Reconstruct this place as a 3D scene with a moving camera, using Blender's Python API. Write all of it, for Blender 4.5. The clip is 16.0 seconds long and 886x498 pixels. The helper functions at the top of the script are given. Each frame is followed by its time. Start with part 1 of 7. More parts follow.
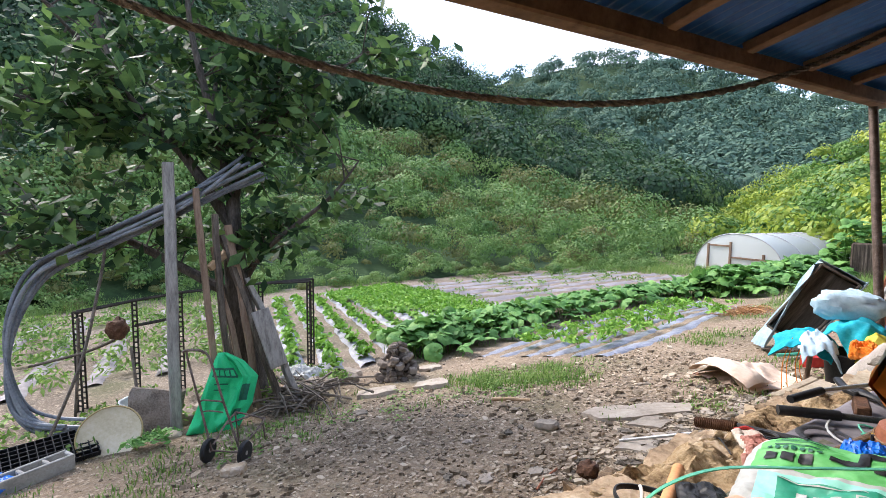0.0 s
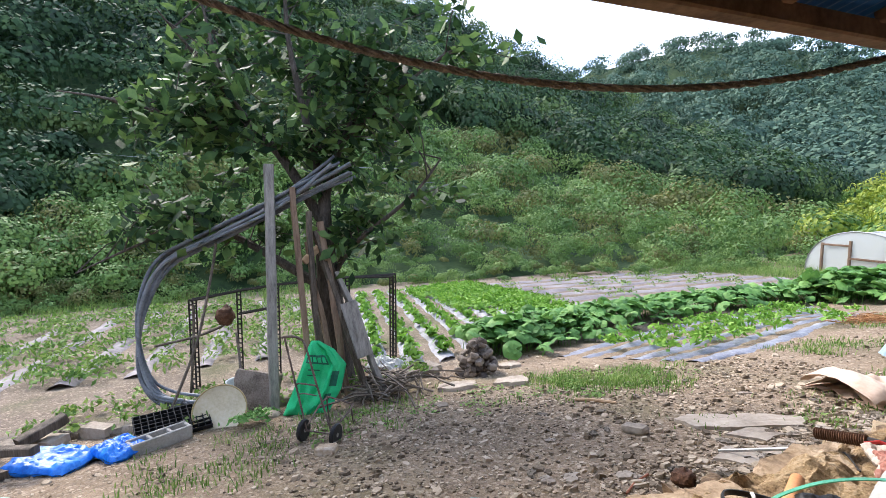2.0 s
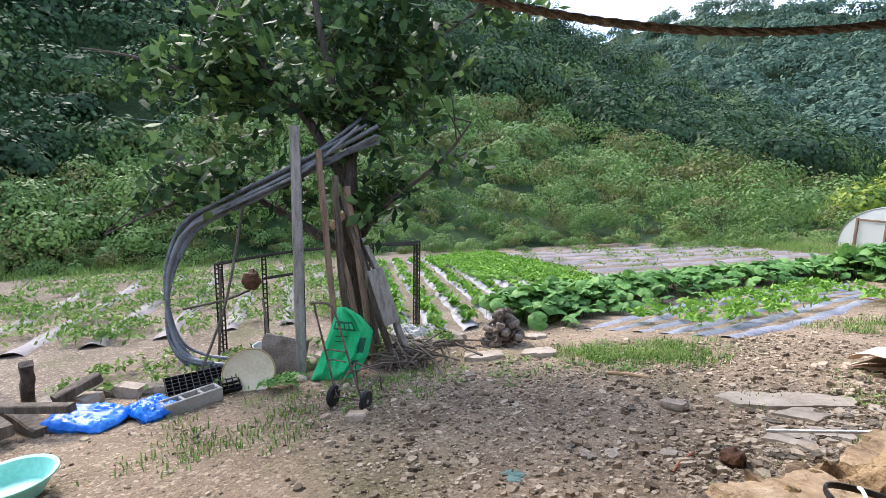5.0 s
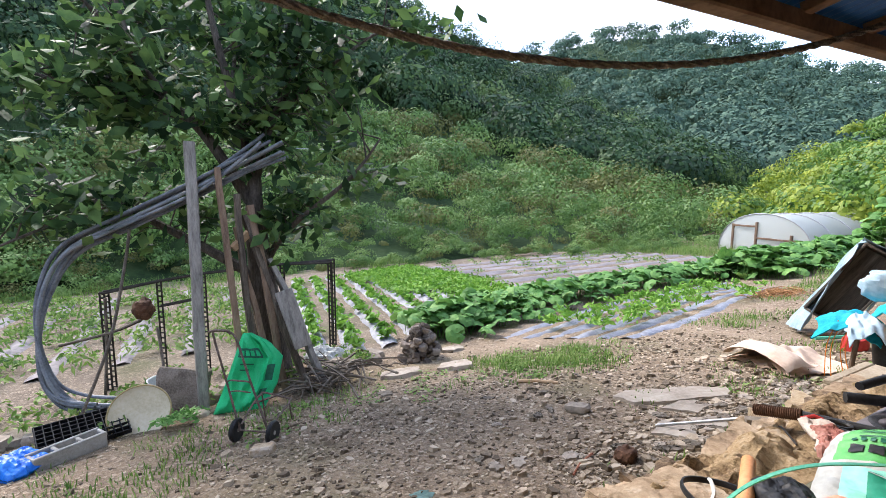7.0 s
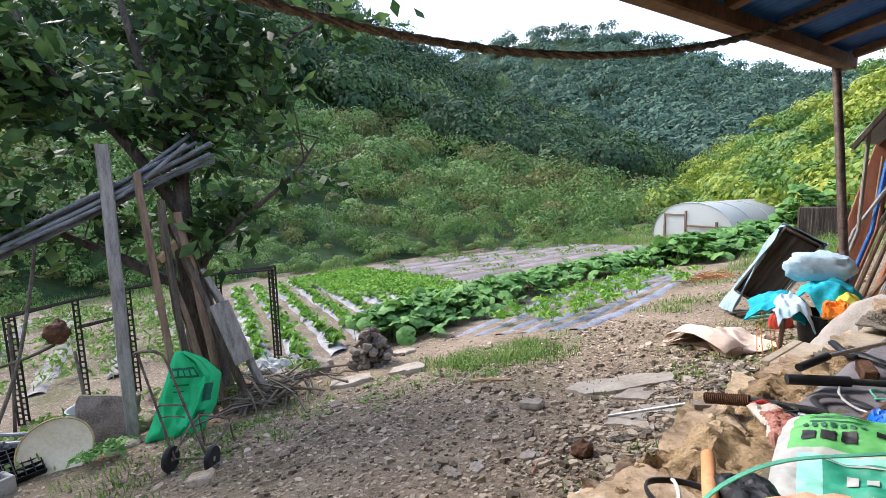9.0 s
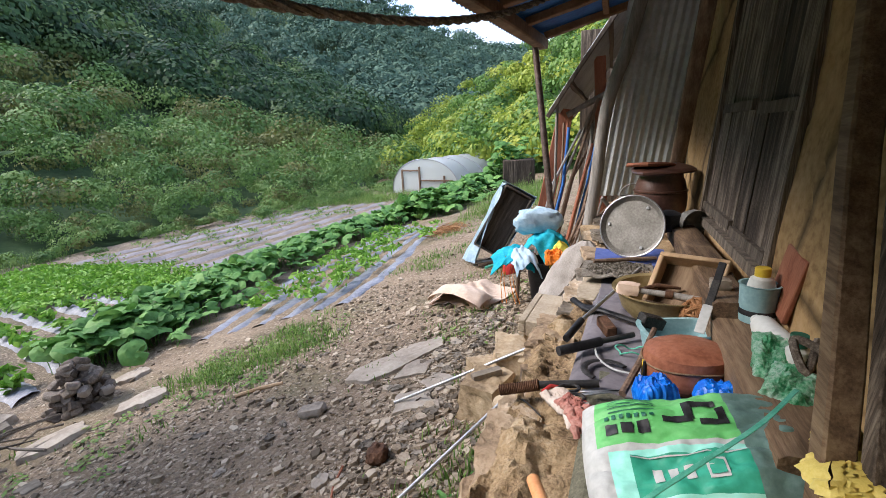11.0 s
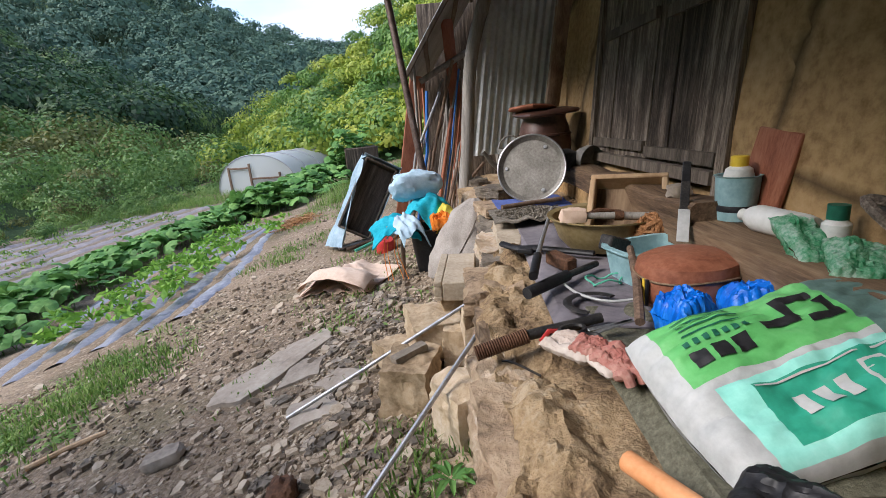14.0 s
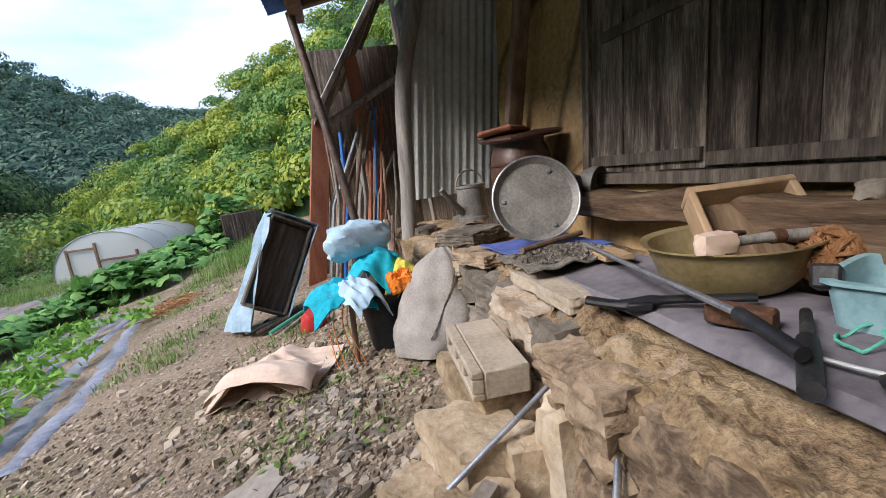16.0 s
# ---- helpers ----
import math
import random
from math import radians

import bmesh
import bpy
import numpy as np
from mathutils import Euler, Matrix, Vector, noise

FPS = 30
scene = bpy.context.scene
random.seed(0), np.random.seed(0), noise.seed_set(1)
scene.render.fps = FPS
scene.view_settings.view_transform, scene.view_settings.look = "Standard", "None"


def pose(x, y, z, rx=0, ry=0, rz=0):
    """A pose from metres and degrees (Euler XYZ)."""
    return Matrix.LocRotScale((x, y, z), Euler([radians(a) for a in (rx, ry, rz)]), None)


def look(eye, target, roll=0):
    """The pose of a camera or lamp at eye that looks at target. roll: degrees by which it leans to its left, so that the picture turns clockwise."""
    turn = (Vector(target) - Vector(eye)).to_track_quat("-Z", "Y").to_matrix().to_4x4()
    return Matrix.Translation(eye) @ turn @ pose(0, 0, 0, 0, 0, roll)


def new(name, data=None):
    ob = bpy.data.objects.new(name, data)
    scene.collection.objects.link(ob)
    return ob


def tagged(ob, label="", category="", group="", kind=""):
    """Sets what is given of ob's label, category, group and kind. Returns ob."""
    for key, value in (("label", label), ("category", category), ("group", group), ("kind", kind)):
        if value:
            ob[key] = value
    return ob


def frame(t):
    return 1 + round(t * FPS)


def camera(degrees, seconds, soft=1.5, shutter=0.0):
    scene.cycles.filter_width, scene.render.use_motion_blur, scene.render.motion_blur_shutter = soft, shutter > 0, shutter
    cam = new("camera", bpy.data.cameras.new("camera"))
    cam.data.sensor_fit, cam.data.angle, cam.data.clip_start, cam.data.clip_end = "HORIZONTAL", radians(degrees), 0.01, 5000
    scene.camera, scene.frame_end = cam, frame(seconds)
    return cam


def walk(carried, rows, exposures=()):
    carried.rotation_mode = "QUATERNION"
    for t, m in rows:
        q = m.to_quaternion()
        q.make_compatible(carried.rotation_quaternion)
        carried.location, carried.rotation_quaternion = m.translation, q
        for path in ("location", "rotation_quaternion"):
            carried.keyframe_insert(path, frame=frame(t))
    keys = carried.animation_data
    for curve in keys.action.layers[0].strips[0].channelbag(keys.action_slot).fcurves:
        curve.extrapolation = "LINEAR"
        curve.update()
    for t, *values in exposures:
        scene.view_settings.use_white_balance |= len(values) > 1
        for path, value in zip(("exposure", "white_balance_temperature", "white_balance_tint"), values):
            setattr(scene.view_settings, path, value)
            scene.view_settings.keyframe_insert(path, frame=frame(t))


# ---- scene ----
cam = camera(87.9, 16.0, 0.8)
PATH = [
    (0, (1.219, 0.05, 1.396), (-0.43, 1.168, 1.231), 0.4),
    (0.5, (1.22, 0.047, 1.39), (-0.439, 1.151, 1.228), 0.2),
    (1, (1.219, 0.047, 1.384), (-0.477, 1.094, 1.222), -0.5),
    (1.5, (1.214, 0.026, 1.379), (-0.549, 0.956, 1.218), -0.5),
    (2, (1.214, -0.004, 1.373), (-0.597, 0.828, 1.201), 0.0),
    (2.5, (1.212, -0.001, 1.368), (-0.631, 0.753, 1.186), 0.4),
    (3, (1.198, 0.003, 1.372), (-0.63, 0.784, 1.15), 1.1),
    (3.5, (1.081, -0.042, 1.326), (-0.735, 0.746, 1.04), 1.1),
    (3.7, (0.999, -0.098, 1.3), (-0.826, 0.664, 1.003), 0.6),
    (5.8, (1.079, -0.036, 1.361), (-0.732, 0.75, 1.04), 1.2),
    (6, (1.077, -0.023, 1.36), (-0.72, 0.798, 1.047), 1.0),
    (6.5, (1.087, 0.0, 1.369), (-0.66, 0.931, 1.09), 0.5),
    (7, (1.093, 0.028, 1.369), (-0.585, 1.088, 1.125), 0.1),
    (7.5, (1.094, 0.035, 1.37), (-0.536, 1.172, 1.147), -0.1),
    (8, (1.093, 0.04, 1.367), (-0.512, 1.212, 1.15), -0.1),
    (8.2, (1.094, 0.042, 1.367), (-0.504, 1.226, 1.152), -0.1),
    (10.3, (0.773, 0.179, 1.43), (-0.402, 1.738, 0.993), -4.9),
    (10.5, (0.751, 0.188, 1.457), (-0.269, 1.843, 0.986), -3.7),
    (11, (0.735, 0.342, 1.486), (0.06, 2.165, 1.012), -3.1),
    (11.5, (0.69, 0.386, 1.391), (0.32, 2.287, 0.893), -2.1),
    (12, (0.519, 0.308, 1.293), (0.384, 2.239, 0.789), -2.7),
    (12.5, (0.43, 0.277, 1.336), (0.381, 2.203, 0.802), -4.5),
    (13, (0.38, 0.329, 1.304), (0.331, 2.248, 0.741), -6.6),
    (13.5, (0.4, 0.54, 1.201), (0.319, 2.46, 0.647), -6.8),
    (14, (0.357, 0.712, 1.183), (0.342, 2.641, 0.657), -5.1),
    (14.5, (0.286, 0.886, 1.147), (0.419, 2.822, 0.664), -4.6),
    (15, (0.193, 1.117, 1.146), (0.409, 3.057, 0.71), -4.6),
    (15.5, (0.044, 1.311, 1.143), (0.441, 3.23, 0.744), -6.6),
    (16, (-0.067, 1.48, 1.093), (0.443, 3.382, 0.744), -8.5),
]
walk(cam, [(t, look(eye, target, roll)) for t, eye, target, roll in PATH], [(0.0, 2.06, 6350, 15), (8.0, 2.0, 6300, 15), (10.5, 1.76, 6250, 15), (12.5, 1.54, 6200, 15), (16.0, 1.40, 6150, 15)])

# ---- light ----
world = bpy.data.worlds.new("world")
scene.world = world
world.use_nodes = True
wn, wl = world.node_tree.nodes, world.node_tree.links
wn.clear()
w_out, w_bg = wn.new("ShaderNodeOutputWorld"), wn.new("ShaderNodeBackground")
w_sky, w_mix, w_tc = wn.new("ShaderNodeTexSky"), wn.new("ShaderNodeMix"), wn.new("ShaderNodeTexCoord")
w_map, w_noise, w_ramp = wn.new("ShaderNodeMapping"), wn.new("ShaderNodeTexNoise"), wn.new("ShaderNodeValToRGB")
SUN_EL, SUN_AZ = radians(38), radians(-108)
w_sky.sky_type, w_sky.sun_disc, w_sky.sun_elevation, w_sky.sun_rotation = "NISHITA", False, SUN_EL, SUN_AZ
w_sky.air_density, w_sky.dust_density = 1.0, 1.5
w_mix.data_type = "RGBA"
w_map.inputs["Scale"].default_value = (1.0, 1.0, 3.2)
w_noise.inputs["Scale"].default_value, w_noise.inputs["Detail"].default_value = 2.3, 7
w_ramp.color_ramp.elements[0].position, w_ramp.color_ramp.elements[1].position = 0.42, 0.60
w_mix.inputs["B"].default_value = (2.9, 3.2, 3.7, 1)
wl.new(w_tc.outputs["Generated"], w_map.inputs["Vector"])
wl.new(w_map.outputs["Vector"], w_noise.inputs["Vector"])
wl.new(w_noise.outputs["Fac"], w_ramp.inputs["Fac"])
wl.new(w_ramp.outputs["Color"], w_mix.inputs["Factor"])
wl.new(w_sky.outputs["Color"], w_mix.inputs["A"])
wl.new(w_mix.outputs["Result"], w_bg.inputs["Color"])
w_bg.inputs["Strength"].default_value = 0.15
wl.new(w_bg.outputs["Background"], w_out.inputs["Surface"])

sun = new("sun", bpy.data.lights.new("sun", "SUN"))
sun.data.energy, sun.data.angle, sun.data.color = 2.0, radians(26), (1.0, 0.95, 0.86)
sun.matrix_world = look((0, 0, 30), Vector((0, 0, 30)) - Vector((math.sin(SUN_AZ) * math.cos(SUN_EL), math.cos(SUN_AZ) * math.cos(SUN_EL), math.sin(SUN_EL))))


# ---- materials ----
def mat(name, cols, scale=6.0, rough=0.85, bump=0.3, stretch=(1, 1, 1), metal=0.0, fine=8.0, island=0.0, obj=0.0, trans=0.0, spec=0.3, coords="Object", dist=0.01, lo=0.32, hi=0.68):
    """A noise-mixed surface: coarse patches through the colour ramp, fine grain over it, relief from both."""
    m = bpy.data.materials.new(name)
    m.use_nodes = True
    n, l = m.node_tree.nodes, m.node_tree.links
    b = n["Principled BSDF"]
    tc, mp = n.new("ShaderNodeTexCoord"), n.new("ShaderNodeMapping")
    mp.inputs["Scale"].default_value = stretch
    l.new(tc.outputs[coords], mp.inputs["Vector"])
    n1, n2 = n.new("ShaderNodeTexNoise"), n.new("ShaderNodeTexNoise")
    n1.inputs["Scale"].default_value, n1.inputs["Detail"].default_value = scale, 4
    n2.inputs["Scale"].default_value, n2.inputs["Detail"].default_value = scale * fine, 5
    n2.inputs["Roughness"].default_value = 0.65
    l.new(mp.outputs["Vector"], n1.inputs["Vector"])
    l.new(mp.outputs["Vector"], n2.inputs["Vector"])
    mx = n.new("ShaderNodeMath")
    mx.operation = "MULTIPLY_ADD"
    mx.inputs[1].default_value = 0.45
    sc = n.new("ShaderNodeMath")
    sc.operation = "MULTIPLY"
    sc.inputs[1].default_value = 0.55
    l.new(n1.outputs["Fac"], sc.inputs[0])
    l.new(n2.outputs["Fac"], mx.inputs[0])
    l.new(sc.outputs[0], mx.inputs[2])
    fac = mx.outputs[0]
    for amount, node, socket in ((island, "ShaderNodeNewGeometry", "Random Per Island"), (obj, "ShaderNodeObjectInfo", "Random")):
        if amount:
            r = n.new(node)
            a = n.new("ShaderNodeMath")
            a.operation = "MULTIPLY_ADD"
            a.inputs[1].default_value = amount
            o = n.new("ShaderNodeMath")
            o.operation = "SUBTRACT"
            o.inputs[1].default_value = amount / 2
            l.new(fac, o.inputs[0])
            l.new(r.outputs[socket], a.inputs[0])
            l.new(o.outputs[0], a.inputs[2])
            fac = a.outputs[0]
    ramp = n.new("ShaderNodeValToRGB")
    e = ramp.color_ramp.elements
    e[0].position, e[1].position = lo, hi
    e[0].color, e[1].color = (*cols[0], 1), (*cols[-1], 1)
    for i, c in enumerate(cols[1:-1]):
        e.new(lo + (hi - lo) * (i + 1) / (len(cols) - 1)).color = (*c, 1)
    l.new(fac, ramp.inputs["Fac"])
    l.new(ramp.outputs["Color"], b.inputs["Base Color"])
    b.inputs["Roughness"].default_value, b.inputs["Metallic"].default_value = rough, metal
    b.inputs["Specular IOR Level"].default_value = spec
    if bump:
        bp = n.new("ShaderNodeBump")
        bp.inputs["Strength"].default_value, bp.inputs["Distance"].default_value = bump, dist
        l.new(mx.outputs[0], bp.inputs["Height"])
        l.new(bp.outputs["Normal"], b.inputs["Normal"])
    if trans:
        t, add = n.new("ShaderNodeBsdfTranslucent"), n.new("ShaderNodeMixShader")
        add.inputs[0].default_value = trans
        l.new(ramp.outputs["Color"], t.inputs["Color"])
        l.new(b.outputs["BSDF"], add.inputs[1])
        l.new(t.outputs["BSDF"], add.inputs[2])
        l.new(add.outputs[0], n["Material Output"].inputs["Surface"])
    return m


M_soil = mat("gravelly_soil", [(0.085, 0.058, 0.036), (0.175, 0.124, 0.078), (0.245, 0.18, 0.118), (0.33, 0.25, 0.17)], 2.2, 0.95, 0.8, fine=26, dist=0.02, lo=0.34, hi=0.66)
def gravelly(name, m, moss):
    """Adds crushed-stone cells, their relief and thin mossy patches to a soil."""
    n, l = m.node_tree.nodes, m.node_tree.links
    b = n["Principled BSDF"]
    col = b.inputs["Base Color"].links[0].from_socket
    tc = n.new("ShaderNodeTexCoord")
    last, height = col, None
    for scale, amount, lo, hi in ((150, 0.55, 0.25, 0.95), (48, 0.75, 0.62, 0.70)):
        v = n.new("ShaderNodeTexVoronoi")
        v.inputs["Scale"].default_value = scale
        l.new(tc.outputs["Object"], v.inputs["Vector"])
        sep = n.new("ShaderNodeSeparateColor")
        l.new(v.outputs["Color"], sep.inputs[0])
        ramp = n.new("ShaderNodeValToRGB")
        ramp.color_ramp.elements[0].position, ramp.color_ramp.elements[1].position = lo, hi
        l.new(sep.outputs[0], ramp.inputs["Fac"])
        shade = n.new("ShaderNodeValToRGB")
        shade.color_ramp.elements[0].color, shade.color_ramp.elements[1].color = (0.10, 0.072, 0.050, 1), (0.45, 0.36, 0.265, 1)
        l.new(sep.outputs[1], shade.inputs["Fac"])
        k = n.new("ShaderNodeMath")
        k.operation = "MULTIPLY"
        k.inputs[1].default_value = amount
        l.new(ramp.outputs["Color"], k.inputs[0])
        mx = n.new("ShaderNodeMix")
        mx.data_type = "RGBA"
        l.new(k.outputs[0], mx.inputs["Factor"])
        l.new(last, mx.inputs["A"])
        l.new(shade.outputs["Color"], mx.inputs["B"])
        last = mx.outputs["Result"]
        bp = n.new("ShaderNodeBump")
        bp.inputs["Strength"].default_value, bp.inputs["Distance"].default_value = 0.7, 0.5 / scale
        bp.invert = True
        l.new(v.outputs["Distance"], bp.inputs["Height"])
        if b.inputs["Normal"].links:
            l.new(b.inputs["Normal"].links[0].from_socket, bp.inputs["Normal"])
        l.new(bp.outputs["Normal"], b.inputs["Normal"])
    if moss:
        ns = n.new("ShaderNodeTexNoise")
        ns.inputs["Scale"].default_value, ns.inputs["Detail"].default_value = 0.9, 8
        l.new(tc.outputs["Object"], ns.inputs["Vector"])
        rm = n.new("ShaderNodeValToRGB")
        rm.color_ramp.elements[0].position, rm.color_ramp.elements[1].position = 0.52, 0.70
        rm.color_ramp.elements[1].color = (moss, moss, moss, 1)
        l.new(ns.outputs["Fac"], rm.inputs["Fac"])
        mx = n.new("ShaderNodeMix")
        mx.data_type = "RGBA"
        l.new(rm.outputs["Color"], mx.inputs["Factor"])
        l.new(last, mx.inputs["A"])
        mx.inputs["B"].default_value = (0.085, 0.095, 0.035, 1)
        last = mx.outputs["Result"]
    l.new(last, b.inputs["Base Color"])


gravelly("soil", M_soil, 0.55)
M_chip = mat("stone_chip", [(0.12, 0.092, 0.064), (0.29, 0.225, 0.155), (0.46, 0.38, 0.285)], 9, 0.9, 0.4, island=0.5)
M_slate = mat("flat_stone", [(0.20, 0.165, 0.13), (0.35, 0.295, 0.235), (0.46, 0.40, 0.33)], 3.5, 0.88, 0.6, fine=9, obj=0.15)
M_rock = mat("ledge_rock", [(0.12, 0.083, 0.055), (0.31, 0.22, 0.14), (0.43, 0.325, 0.22), (0.54, 0.455, 0.36)], 5.5, 0.92, 1.0, fine=6, obj=0.25, dist=0.03)
def cracked(m, scale, dark):
    """Adds a net of narrow, uneven cracks to a stone."""
    n, l = m.node_tree.nodes, m.node_tree.links
    b = n["Principled BSDF"]
    tc, ns, v = n.new("ShaderNodeTexCoord"), n.new("ShaderNodeTexNoise"), n.new("ShaderNodeTexVoronoi")
    ns.inputs["Scale"].default_value = scale * 0.8
    mixv = n.new("ShaderNodeMix")
    mixv.data_type = "VECTOR"
    mixv.inputs["Factor"].default_value = 0.22
    l.new(tc.outputs["Object"], ns.inputs["Vector"])
    l.new(tc.outputs["Object"], mixv.inputs["A"])
    l.new(ns.outputs["Color"], mixv.inputs["B"])
    v.feature = "DISTANCE_TO_EDGE"
    v.inputs["Scale"].default_value = scale
    l.new(mixv.outputs["Result"], v.inputs["Vector"])
    r = n.new("ShaderNodeValToRGB")
    r.color_ramp.elements[0].position, r.color_ramp.elements[1].position = 0.0, 0.035
    r.color_ramp.elements[0].color = (dark, dark, dark, 1)
    l.new(v.outputs["Distance"], r.inputs["Fac"])
    mul = n.new("ShaderNodeMix")
    mul.data_type, mul.blend_type = "RGBA", "MULTIPLY"
    mul.inputs["Factor"].default_value = 1.0
    l.new(b.inputs["Base Color"].links[0].from_socket, mul.inputs["A"])
    l.new(r.outputs["Color"], mul.inputs["B"])
    bp = n.new("ShaderNodeBump")
    bp.inputs["Strength"].default_value, bp.inputs["Distance"].default_value = 0.35, 0.008
    l.new(r.outputs["Color"], bp.inputs["Height"])
    l.new(b.inputs["Normal"].links[0].from_socket, bp.inputs["Normal"])
    l.new(mul.outputs["Result"], b.inputs["Base Color"])
    l.new(bp.outputs["Normal"], b.inputs["Normal"])


cracked(M_rock, 5.0, 0.85)
M_boulder = mat("buff_boulder", [(0.24, 0.17, 0.10), (0.42, 0.31, 0.19), (0.55, 0.435, 0.295), (0.64, 0.54, 0.41)], 5, 0.92, 0.9, fine=7, obj=0.2, dist=0.02)
M_rockgrey = mat("grey_rock", [(0.085, 0.07, 0.055), (0.19, 0.16, 0.125), (0.30, 0.255, 0.20)], 5, 0.9, 0.7, obj=0.2)
M_clay = mat("clay_mortar", [(0.13, 0.085, 0.05), (0.30, 0.205, 0.115), (0.42, 0.30, 0.17), (0.50, 0.39, 0.26)], 7, 0.96, 1.0, fine=12, dist=0.03, lo=0.36, hi=0.64)
cracked(M_clay, 8.0, 0.85)
M_mud = mat("mud_wall", [(0.22, 0.13, 0.055), (0.40, 0.26, 0.12), (0.50, 0.345, 0.18)], 1.8, 0.95, 0.7, fine=16, lo=0.36, hi=0.64)
cracked(M_mud, 1.3, 0.30)
M_oldwood = mat("weathered_wood", [(0.035, 0.028, 0.022), (0.11, 0.088, 0.068), (0.22, 0.18, 0.14)], 4.0, 0.85, 0.6, stretch=(6, 6, 0.5), fine=6, obj=0.15)
M_doorwood = mat("door_wood", [(0.030, 0.022, 0.016), (0.105, 0.08, 0.06), (0.30, 0.245, 0.19)], 4.0, 0.85, 0.9, stretch=(7, 7, 0.35), fine=6, obj=0.16, lo=0.38, hi=0.66)
M_beamwood = mat("beam_wood", [(0.05, 0.03, 0.018), (0.15, 0.095, 0.055), (0.26, 0.18, 0.11)], 5, 0.8, 0.6, stretch=(6, 0.6, 6), fine=5, obj=0.1)
M_rafter = mat("rafter_wood", [(0.10, 0.05, 0.025), (0.20, 0.11, 0.06), (0.28, 0.17, 0.10)], 4, 0.8, 0.4, stretch=(1, 1, 1), fine=6, obj=0.1)
M_greywood = mat("grey_wood", [(0.12, 0.11, 0.10), (0.26, 0.24, 0.215), (0.38, 0.355, 0.32)], 4, 0.85, 0.5, stretch=(7, 7, 0.6), fine=5)
M_brownwood = mat("brown_wood", [(0.07, 0.045, 0.03), (0.17, 0.11, 0.075), (0.27, 0.19, 0.13)], 4, 0.85, 0.5, stretch=(7, 7, 0.6), fine=5, obj=0.2)
M_freshwood = mat("pale_wood", [(0.30, 0.19, 0.10), (0.42, 0.28, 0.16), (0.50, 0.36, 0.22)], 5, 0.7, 0.3, stretch=(4, 1, 4), fine=5)
M_bark = mat("bark", [(0.03, 0.025, 0.02), (0.075, 0.062, 0.05), (0.14, 0.12, 0.10)], 8, 0.95, 1.0, stretch=(2, 2, 0.6), fine=4, dist=0.02)
M_leaf = mat("tree_leaf", [(0.016, 0.04, 0.015), (0.045, 0.10, 0.03), (0.13, 0.22, 0.065)], 1.2, 0.55, 0.0, island=0.5, trans=0.35, spec=0.2)
M_squash = mat("squash_leaf", [(0.055, 0.15, 0.03), (0.11, 0.265, 0.06), (0.21, 0.38, 0.10)], 1.5, 0.6, 0.15, island=0.3, trans=0.25)
M_lettuce = mat("young_leaf", [(0.09, 0.22, 0.025), (0.17, 0.36, 0.045), (0.28, 0.47, 0.08)], 2, 0.6, 0.1, island=0.3, trans=0.3)
M_grass = mat("grass_blade", [(0.08, 0.17, 0.03), (0.16, 0.28, 0.06), (0.26, 0.36, 0.10)], 2, 0.6, 0, island=0.4, trans=0.3)
M_shrub = mat("shrub_leaf", [(0.045, 0.10, 0.028), (0.115, 0.215, 0.055), (0.22, 0.33, 0.10)], 0.35, 0.6, 0, island=0.12, trans=0.25)
M_wood = mat("woodland_leaf", [(0.014, 0.04, 0.018), (0.036, 0.085, 0.032), (0.085, 0.145, 0.05)], 0.16, 0.65, 0, island=0.12, trans=0.2)
# Bank bushes: sunlight painted into the leaf colour as a bright yellow-green.
M_sunleaf = mat("sun_tinted_leaf", [(0.09, 0.16, 0.018), (0.25, 0.33, 0.04), (0.44, 0.46, 0.08)], 0.4, 0.55, 0, island=0.12, trans=0.35)
# Far leaves: aerial haze is mixed into the base colour, paler and bluer.
M_far = mat("hazed_far_leaf", [(0.035, 0.075, 0.055), (0.07, 0.13, 0.09), (0.11, 0.18, 0.12)], 0.05, 0.8, 0, island=0.12, trans=0.15)
M_wood_dark = mat("deep_woodland_leaf", [(0.008, 0.026, 0.014), (0.020, 0.052, 0.024), (0.045, 0.09, 0.036)], 0.3, 0.65, 0, island=0.12, trans=0.2)
M_wood_pale = mat("pale_woodland_leaf", [(0.04, 0.08, 0.028), (0.085, 0.15, 0.045), (0.15, 0.21, 0.07)], 0.3, 0.65, 0, island=0.12, trans=0.2)
M_shrub_pale = mat("pale_shrub_leaf", [(0.08, 0.16, 0.04), (0.17, 0.28, 0.075), (0.28, 0.38, 0.13)], 0.5, 0.6, 0, island=0.12, trans=0.25)
M_shrub_olive = mat("olive_shrub_leaf", [(0.06, 0.08, 0.025), (0.14, 0.155, 0.045), (0.24, 0.24, 0.08)], 0.5, 0.6, 0, island=0.12, trans=0.25)
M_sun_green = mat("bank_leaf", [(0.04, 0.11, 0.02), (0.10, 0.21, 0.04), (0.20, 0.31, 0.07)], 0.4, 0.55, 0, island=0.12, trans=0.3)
# Darker far crowns, with the same haze tint in their colour.
M_far_dark = mat("hazed_far_dark_leaf", [(0.022, 0.055, 0.042), (0.05, 0.10, 0.068), (0.09, 0.15, 0.095)], 0.05, 0.8, 0, island=0.12, trans=0.15)
# Undergrowth in near-black green; the shade between crowns is put into its colour.
M_under = mat("shaded_undergrowth", [(0.010, 0.024, 0.008), (0.028, 0.06, 0.018), (0.05, 0.085, 0.028)], 0.6, 0.95, 0.6, dist=0.1)
